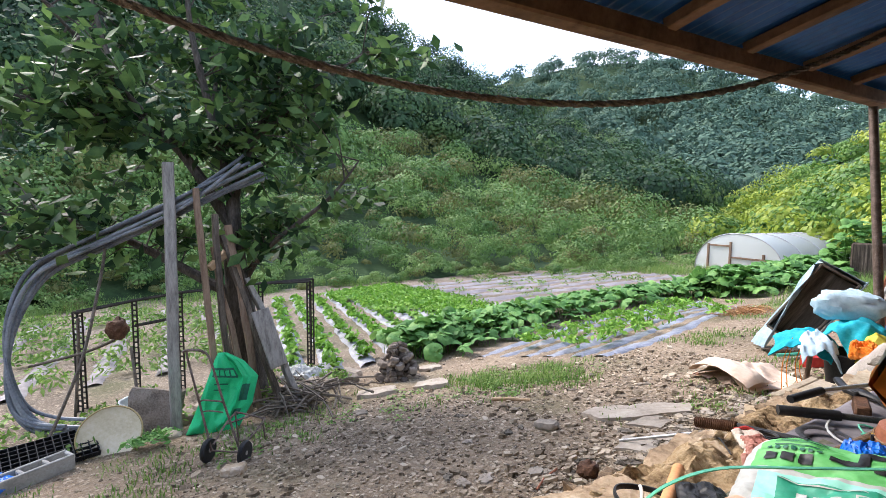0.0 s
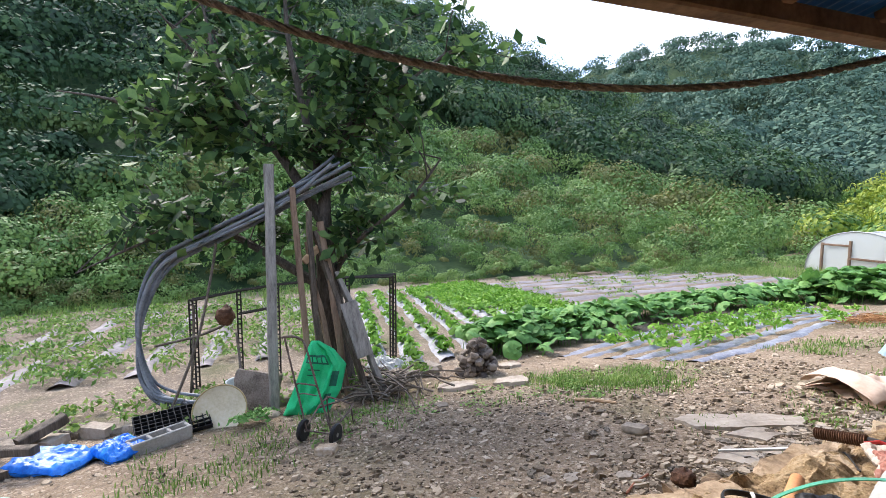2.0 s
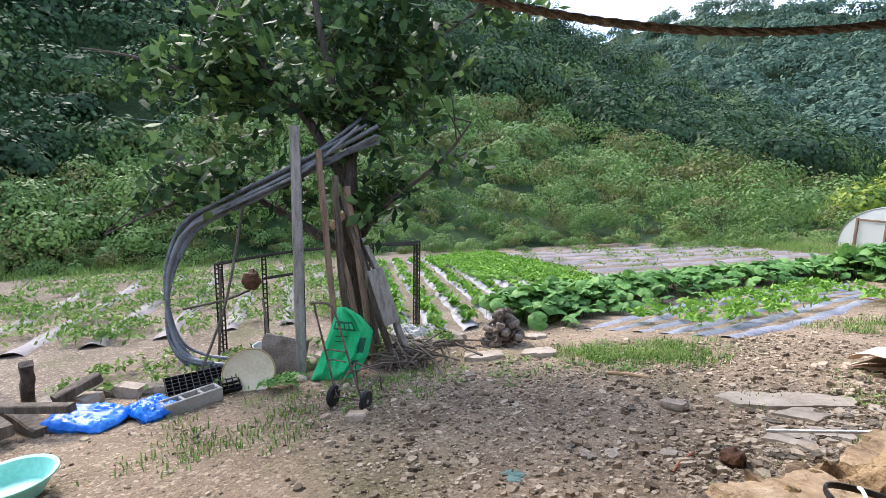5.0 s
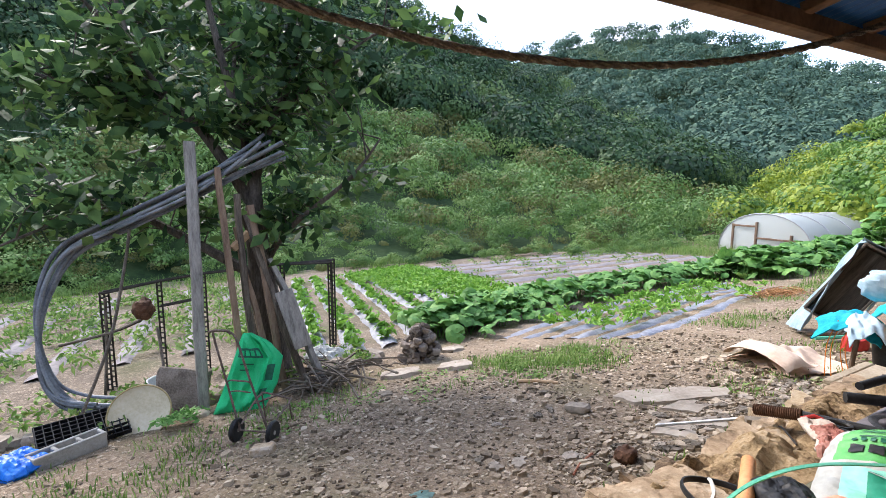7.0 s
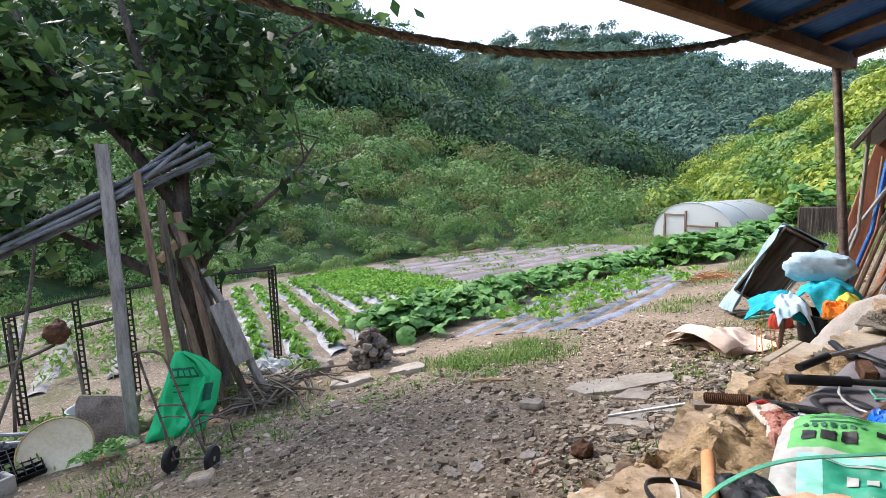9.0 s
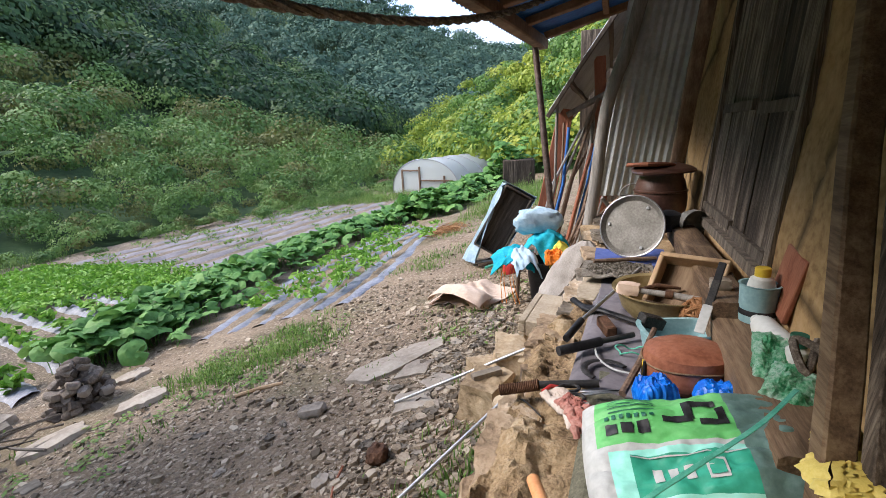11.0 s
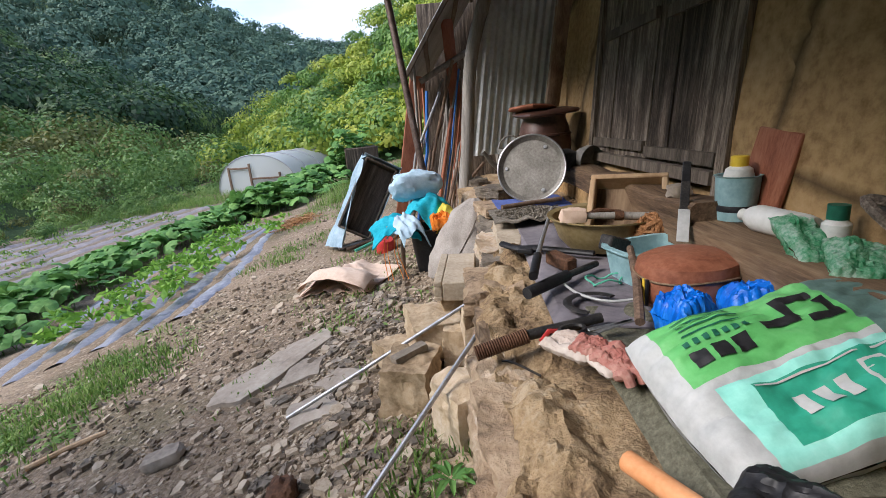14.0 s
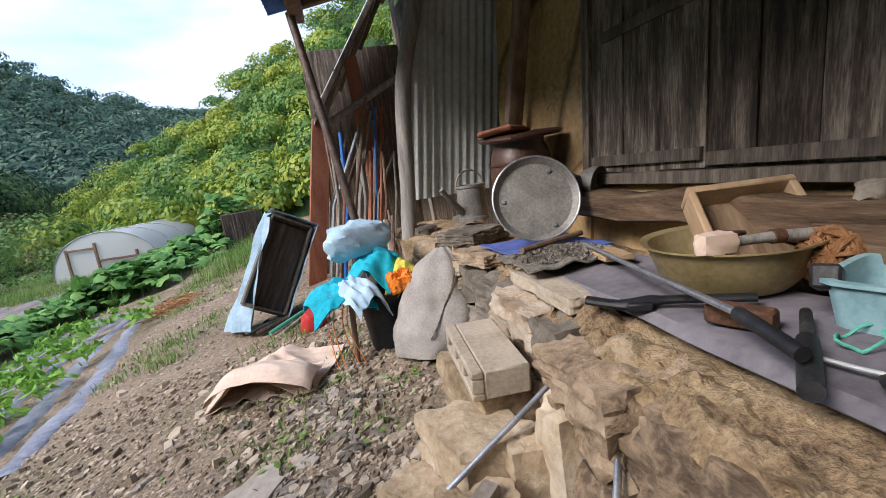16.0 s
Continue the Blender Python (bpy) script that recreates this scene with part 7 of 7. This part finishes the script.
g = Geo()
def slump(u, v):
    a = 2 * math.pi * v
    r = float(np.interp(u, [0, 0.05, 0.3, 0.6, 0.85, 1.0], [0.05, 0.23, 0.25, 0.20, 0.13, 0.03]))
    z = -0.28 + 0.58 * u
    k = 0.10 * math.sin(7 * a + 3 * u) * u + 0.16 * noise.noise(Vector((math.cos(a) * 1.6, math.sin(a) * 1.6, u * 3))) + 0.05 * noise.noise(Vector((math.cos(a) * 5, math.sin(a) * 5, u * 9)))
    return Vector((r * (1 + k) * math.cos(a) + 0.10 * u, r * 1.1 * (1 + k) * math.sin(a), z))
g.grid(slump, 30, 56)
sack = thing("cloth_sack", "slumped dirty grey cloth sack tied with string", "sack", pose(0.47, 3.86, 0.37, -6, 6, 20))
part("sack_cloth", g, M_burlap, sack)
part("tie_string", Geo().tube([slump(0.25 + 0.6 * t, 0.62 + 0.1 * t) * 1.04 for t in np.linspace(0, 1, 14)], 0.004, 5), M_rope, sack)
bb = thing("black_bucket", "black plastic bucket holding orange string and cloths", "bucket", pose(0.24, 4.10, 0.10))
part("bucket_body", Geo().lathe([(0, 0), (0.11, 0), (0.15, 0.34), (0.16, 0.345), (0.15, 0.35), (0.14, 0.34), (0.1, 0.02), (0, 0.02)], 28), M_black, bb)


def cloth(name, label, material, x, y, z, w, h, seed, rz, group="", sag=0.10):
    g = Geo()
    def fn(u, v):
        a, b = u - 0.5, v - 0.5
        k = noise.noise(Vector((a * 3 + seed, b * 3, 1))) + 0.5 * noise.noise(Vector((a * 8 + seed, b * 7, 2)))
        return Vector((a * w + 0.03 * noise.noise(Vector((b * 5, seed, 3))), b * h + 0.03 * noise.noise(Vector((a * 5, seed, 5))), k * 0.05 - sag * ((2 * a) ** 2 + (2 * b) ** 2)))
    g.grid(fn, 26, 26)
    return single(name, g.thick(0.008), material, label, "cloth", pose(x, y, z, 0, 0, rz), group)


cloth("towel", "rumpled turquoise towel draped over the bucket", M_tealcloth, -0.02, 4.12, 0.56, 0.36, 0.42, 1, 10, "cloths on the bucket")
cloth("towel", "rumpled pale blue towel draped over the bucket", M_palecloth, 0.08, 3.98, 0.57, 0.22, 0.30, 4, 30, "cloths on the bucket")
cloth("towel", "turquoise cloth heaped on the bucket", M_tealcloth, 0.24, 4.22, 0.68, 0.40, 0.30, 7, 60, "cloths on the bucket", 0.12)
cloth("towel", "mustard yellow cloth hanging from the bucket", M_yelcloth, 0.38, 4.08, 0.60, 0.26, 0.28, 9, -20, "cloths on the bucket", 0.16)
single("folded_cloth", Geo().rock((0.36, 0.24, 0.20), 5.5, 10, 0.16, None, 0.3), M_palecloth, "pale blue bundled cloth on the heap", "cloth", pose(0.16, 4.30, 0.74, 0, 0, 15))
single("orange_bag_end", sheet_bag("b", "", None, None, 0.16, 0.14, 0.08, 33, 0.03), M_orange, "orange plastic bag showing under the cloths", "bag", pose(0.34, 3.98, 0.50, 40, 0, 10))
for k in range(4):
    a = rng.uniform(-0.05, 0.10)
    single("orange_string", Geo().tube(spline([(-0.02 + a, 3.98, 0.50), (-0.06 + a, 3.95, 0.32), (-0.03 + a * 1.5, 3.93, 0.10)], 5), 0.003, 5), M_orange, "orange plastic string hanging from the heap", "string", group="orange strings")
single("short_stake", Geo().tube([(0.02, 4.0, 0.06), (0.05, 4.02, 0.52)], 0.016, 8), M_brownwood, "short wooden stake under the cloths", "stake")

# peach paper sack lying open
pb = thing("paper_sack", "empty peach-coloured paper sack lying on the path", "paper sack", pose(-0.45, 4.22, 0.075, 4, -8, -18))
def paper(u, v, lift):
    ridge = max(0.0, 1 - abs(u - 0.42 - 0.15 * v) / 0.40)
    crease = 0.5 - abs(noise.noise(Vector((u * 3.1 + v + 2, v * 2.3, lift * 9)))) * 1.5 - 0.5 * abs(noise.noise(Vector((u * 7 - v * 3, v * 6, lift * 5))))
    z = -0.05 + lift * (ridge ** 0.8 * (0.75 - 0.45 * v) + 0.06) + 0.045 * crease * (0.4 + ridge) + 0.008 * noise.noise(Vector((u * 9, v * 9, 2)))
    return Vector(((u - 0.5) * (0.66 + 0.10 * v), (v - 0.5) * 0.50 + 0.05 * math.sin(u * 5), z))
def paper_fold(u, v):
    crease = 0.5 - abs(noise.noise(Vector((u * 2.7 + 9, v * 2.1 + u, 3)))) * 1.6
    return Vector(((u - 0.5) * 0.62 + 0.03, -0.34 + 0.30 * v + 0.04 * math.sin(u * 4 + 1), 0.015 + 0.13 * math.sin(math.pi * (0.25 + 0.75 * v)) * math.sin(math.pi * u) ** 0.5 + 0.05 * crease * (0.3 + v)))
for nm, fn in (("sack_back", lambda u, v: paper(u, v, 0.0)), ("sack_front", lambda u, v: paper(u, v, 0.19)), ("sack_fold", paper_fold)):
    g = Geo()
    g.grid(fn, 34, 26)
    part(nm, g.thick(0.003), M_paper, pb)

# tilted tray-like chest under a tarp
ch = thing("tarp_chest", "dark shallow chest tipped up under a pale blue tarp", "chest", pose(-0.45, 5.62, 0.47, -14, 30, 8) @ Matrix.Diagonal((0.83, 0.83, 0.83, 1)))
part("chest_back", Geo().box(0.40, 0.03, 0.92, pose(0, 0.22, 0)), M_doorwood, ch)
for x in (-0.20, 0.20):
    part("chest_side", Geo().box(0.025, 0.44, 0.92, pose(x, 0, 0)), M_oldwood, ch)
for z in (-0.46, 0.46):
    part("chest_end", Geo().box(0.40, 0.44, 0.025, pose(0, 0, z)), M_oldwood, ch)
part("chest_lining", Geo().box(0.37, 0.02, 0.88, pose(0, -0.06, 0)), M_oldwood, ch)
g = Geo()
g.grid(lambda u, v: Vector((-0.25 + 0.5 * u, -0.27 + 0.56 * v, 0.50 + 0.02 * noise.noise(Vector((u * 6, v * 5, 8))))), 12, 12)
part("tarp_top", g.thick(0.004), M_tarp, ch, "pale blue tarp top")
g = Geo()
g.grid(lambda u, v: Vector((0.235 + 0.02 * noise.noise(Vector((u * 6, v * 5, 13))), -0.27 + 0.56 * u, 0.52 - 1.0 * v)), 12, 24)
part("tarp_side", g.thick(0.004), M_tarp, ch, "pale blue tarp flap")
drape = Geo()
def drape_fn(u, v):
    front, back = Vector((-0.40, 5.44, 0.90)).lerp(Vector((-0.69, 5.20, 0.06)), v), Vector((-0.45, 5.80, 0.94)).lerp(Vector((-0.98, 5.62, 0.0)), v)
    p = front.lerp(back, u)
    return p + Vector((-0.03, -0.02, 0)) * noise.noise(Vector((u * 5, v * 4, 2))) + Vector((-0.02, 0, 0)) * math.sin(u * 9 + v * 3)
drape.grid(drape_fn, 16, 24)
single("tarp_drape", drape.thick(0.004), M_tarp, "pale blue tarp hanging down beside the chest", "tarp")

# ---- shed ----
bark = spline([(0.52, 4.70, 0.36), (0.60, 4.71, 0.9), (0.69, 4.735, 1.66), (0.86, 4.75, 2.2), (1.02, 4.76, 2.9)], 6)
single("bark_post", Geo().tube(bark, [0.055 + 0.006 * noise.noise(Vector((i * 0.7, 0, 0))) for i in range(len(bark))], 12), M_greywood, "crooked barked grey post by the zinc sheet", "post", kind="structure")
zs = Geo()
zs.grid(lambda u, v: Vector((0.62 + 0.88 * v + 0.30 * (u - 0.1) - 0.04 * v, 4.84 + 0.010 * math.sin(2 * math.pi * v * 0.88 / 0.066), 0.88 + 2.0 * u)), 4, 90)
single("zinc_sheet", zs.thick(0.002), M_zinc, "weathered corrugated zinc sheet closing the shed end", "wall sheet", kind="structure")

shed = thing("tool_shed", "open lean-to shed roofed with grey corrugated sheet", "shed", kind="structure")
sr = Geo()
sr.grid(lambda u, v: Vector((0.12 + 1.7 * u, 5.4 + 3.6 * v, 1.70 + 1.42 * 1.7 * u + 0.010 * math.sin(2 * math.pi * v * 3.6 / 0.076))), 4, 284)
part("roof_sheet", sr.thick(0.002), M_zinc, shed)
for u in (0.12, 0.34, 0.58, 0.85):
    part("purlin", timber((0.12 + 1.7 * u, 5.38, 1.66 + 1.42 * 1.7 * u), (0.12 + 1.7 * u, 9.0, 1.66 + 1.42 * 1.7 * u), 0.05, 0.05, u * 9), M_oldwood, shed)
part("edge_batten", timber((0.10, 5.37, 1.63), (1.82, 5.37, 4.05), 0.05, 0.04, 2), M_oldwood, shed)
part("front_post", timber((0.66, 6.40, 0.10), (0.58, 6.40, 2.30), 0.13, 0.10, 3), M_redboard, shed, "red-brown painted post")
part("cross_pole", Geo().tube([(0.22, 6.30, 1.66), (1.12, 6.30, 2.10)], 0.035, 10), M_greywood, shed)
part("upright_pole", Geo().tube([(0.98, 5.5, 0.5), (0.86, 5.45, 2.7)], 0.022, 8), M_greywood, shed)
part("back_wall", Geo().box(0.05, 4.6, 3.6, pose(1.75, 7.0, 1.8)), M_doorwood, shed)
part("end_wall", Geo().box(1.6, 0.05, 3.2, pose(1.0, 9.1, 1.5)), M_doorwood, shed)
part("earth_floor", Geo().box(1.2, 4.4, 0.30, pose(1.15, 6.9, 0.05), 0.05), M_clay, shed)
single("red_board", Geo().box(0.19, 0.045, 1.72, pose(0.02, 6.46, 0.90, 0, 12, 10), 0.006), M_redboard, "tall red-brown board leaning at the shed", "board")
rng = random.Random(77)
for i in range(26):
    x0, y0 = rng.uniform(0.10, 0.75), rng.uniform(5.5, 6.7)
    top = Vector((x0 + rng.uniform(0.0, 0.35), y0 + rng.uniform(-0.1, 0.25), rng.uniform(1.25, 1.85)))
    material = M_bluepole if i in (4, 13) else (M_steel if i % 6 == 2 else (M_redboard if i % 7 == 3 else (M_greywood if i % 2 else M_brownwood)))
    single("tool_pole", Geo().tube([(x0 - 0.15, y0 - 0.15, 0.15), tuple(Vector((x0, y0, 0.9)) + Vector((0.02, 0, 0))), tuple(top)], rng.uniform(0.010, 0.020), 8), material, {M_bluepole: "blue plastic pole leaning in the shed", M_steel: "thin steel pole leaning in the shed", M_redboard: "reddish wooden tool handle leaning in the shed"}.get(material, "wooden tool handle leaning in the shed"), "pole", group="poles in the shed")
for i in range(9):
    y = rng.uniform(4.5, 5.4)
    single("loose_stick", Geo().tube([(rng.uniform(0.2, 0.5), y - 0.4, rng.uniform(0.15, 0.3)), (rng.uniform(0.5, 0.9), y + 0.4, rng.uniform(0.5, 0.8))], rng.uniform(0.010, 0.018), 7), M_greywood if i % 2 else M_brownwood, "loose stick leaning on rubble by the post", "stick", group="loose sticks")
for i in range(16):
    x, y = rng.uniform(0.55, 1.1), rng.uniform(4.35, 5.3)
    single("rubble_stone", Geo().rock((rng.uniform(0.15, 0.3), rng.uniform(0.12, 0.28), rng.uniform(0.07, 0.16)), i + 0.7, 6, 0.15, None, 0.7), M_rock if i % 3 else M_rockgrey, "rough stone in the rubble by the bark post", "stone", pose(x, y, 0.42 + 0.26 * rng.random(), 0, 0, rng.uniform(0, 180)), "rubble stones")
single("rubble_bank", Geo().rock((0.9, 1.4, 0.75), 6.1, 14, 0.12, None, 0.7), M_clay, "clay and rubble bank under the stones", "bank", pose(0.98, 5.0, 0.22), kind="structure")
single("red_watering_top", Geo().lathe([(0, 0), (0.09, 0), (0.09, 0.10), (0.06, 0.15), (0, 0.15)], 20), M_red, "red plastic can lying behind the paper sack", "can", pose(-0.22, 4.95, 0.05, 20, 10, 0))
for i in range(5):
    single("split_rail", Geo().tube([(-0.75 + 0.1 * i, 5.3 - 0.08 * i, 0.02 + zg(-0.5, 5)), (0.1 + 0.05 * i, 5.6 + 0.1 * i, 0.14 + 0.03 * i)], 0.016, 7), (M_steel, M_brownwood, M_tape, M_greywood, M_brownwood)[i], ("steel pipe", "brown stick", "green garden cane", "grey stick", "brown stick")[i] + " lying near the tarp chest", "stick", group="sticks by the chest")

# slate chips shed before the ledge
rng = random.Random(101)
for i in range(90):
    x, y = (rng.gauss(-0.16, 0.15), rng.uniform(2.0, 4.2)) if i % 4 else (rng.uniform(-1.6, 0.1), rng.uniform(1.0, 4.0))
    w, h = rng.uniform(0.02, 0.06), rng.uniform(0.014, 0.038)
    lay("slate_chip", flat_stone([(-w, -h * 0.6), (-w * 0.2, -h), (w, -h * 0.5), (w * 0.8, h * 0.7), (0, h), (-w * 0.8, h * 0.5)], rng.uniform(0.008, 0.02), 200 + i), M_rockgrey if i % 3 else M_slate, "thin broken slate chip on the gravel", x, y, rng.uniform(0, 180), "slate chips")
for a, b in (((-26.0, -9.0, 6.1), (-22.0, 8.0, 4.9)), ((-26.0, -9.2, 4.2), (-22.0, 8.0, 3.5))):
    single("power_line", Geo().tube([a, ((a[0] + b[0]) / 2, (a[1] + b[1]) / 2, (a[2] + b[2]) / 2 - 0.25), b], 0.018, 5), M_steel, "thin grey overhead wire before the slope", "wire", group="overhead wires")

# stones that edge the terrace by the tree
rng = random.Random(55)
for i in range(30):
    u = i / 29
    x, y = -3.35 - 0.25 * u + rng.uniform(-0.22, 0.18), -1.75 + 3.9 * u + rng.uniform(-0.06, 0.06)
    if -0.25 < y - 0.95 < 0.35:
        continue
    single("edge_stone", Geo().rock((rng.uniform(0.14, 0.30), rng.uniform(0.12, 0.24), rng.uniform(0.08, 0.15)), 60 + i * 1.3, 6, 0.14, None, 0.6), M_slate if i % 2 else M_rockgrey, "rough grey field stone edging the terrace", "stone", pose(x, y, zg(x, y) + 0.03, 0, 0, rng.uniform(0, 180)), "terrace stones")
edge_weeds = [(-3.9 + rng.gauss(0, 0.35), rng.uniform(-1.8, 1.9)) for _ in range(60)]
plant_cloud("terrace_weeds", "small green weeds between the terrace stones", "weeds", edge_weeds, 24, 0.07, 0.03, 0.06, M_grass, 0.5, 0.3, 0.5)
yard_weeds = [(rng.gauss(-2.1, 0.3), rng.gauss(3.2, 0.35)) for _ in range(45)] + [(rng.uniform(-2.6, -1.9), rng.uniform(0.3, 2.6)) for _ in range(30)] + [(rng.uniform(-0.5, 0.3), rng.uniform(3.2, 6.0)) for _ in range(14)]
P, N = [], []
for (x, y) in yard_weeds:
    q = nrg.normal(size=(16, 3)) * np.array([0.05, 0.05, 0.008])
    P.append(q + np.array([x, y, rough_z(x, y) + 0.02]))
    N.append(np.concatenate([q[:, :2] * 4, np.ones((16, 1))], 1))
P = np.concatenate(P)
tagged(new("yard_weeds", leaf_mesh("yard_weeds", P, np.concatenate(N), np.full(len(P), 0.035), M_grass, 0.6, 0.2)), "low green weeds spreading over the yard", "weeds", kind="stuff")

# dry orange straw heaped where the path meets the squash row
rng = random.Random(12)
straw = Geo()
for i in range(420):
    x, y = -2.1 + rng.gauss(0, 0.16), 8.2 + rng.gauss(0, 0.22)
    p, a = Vector((x, y, rough_z(x, y) + 0.01 + abs(rng.gauss(0, 0.03)))), rng.uniform(0, 6.28)
    d = Vector((math.cos(a), math.sin(a), rng.uniform(-0.2, 0.3))) * rng.uniform(0.03, 0.09)
    straw.tube([p - d, p + Vector((0, 0, 0.01)), p + d], 0.004, 3)
single("straw_heap", straw, M_straw, "small heap of dry orange-brown straw on the path", "straw", kind="stuff")
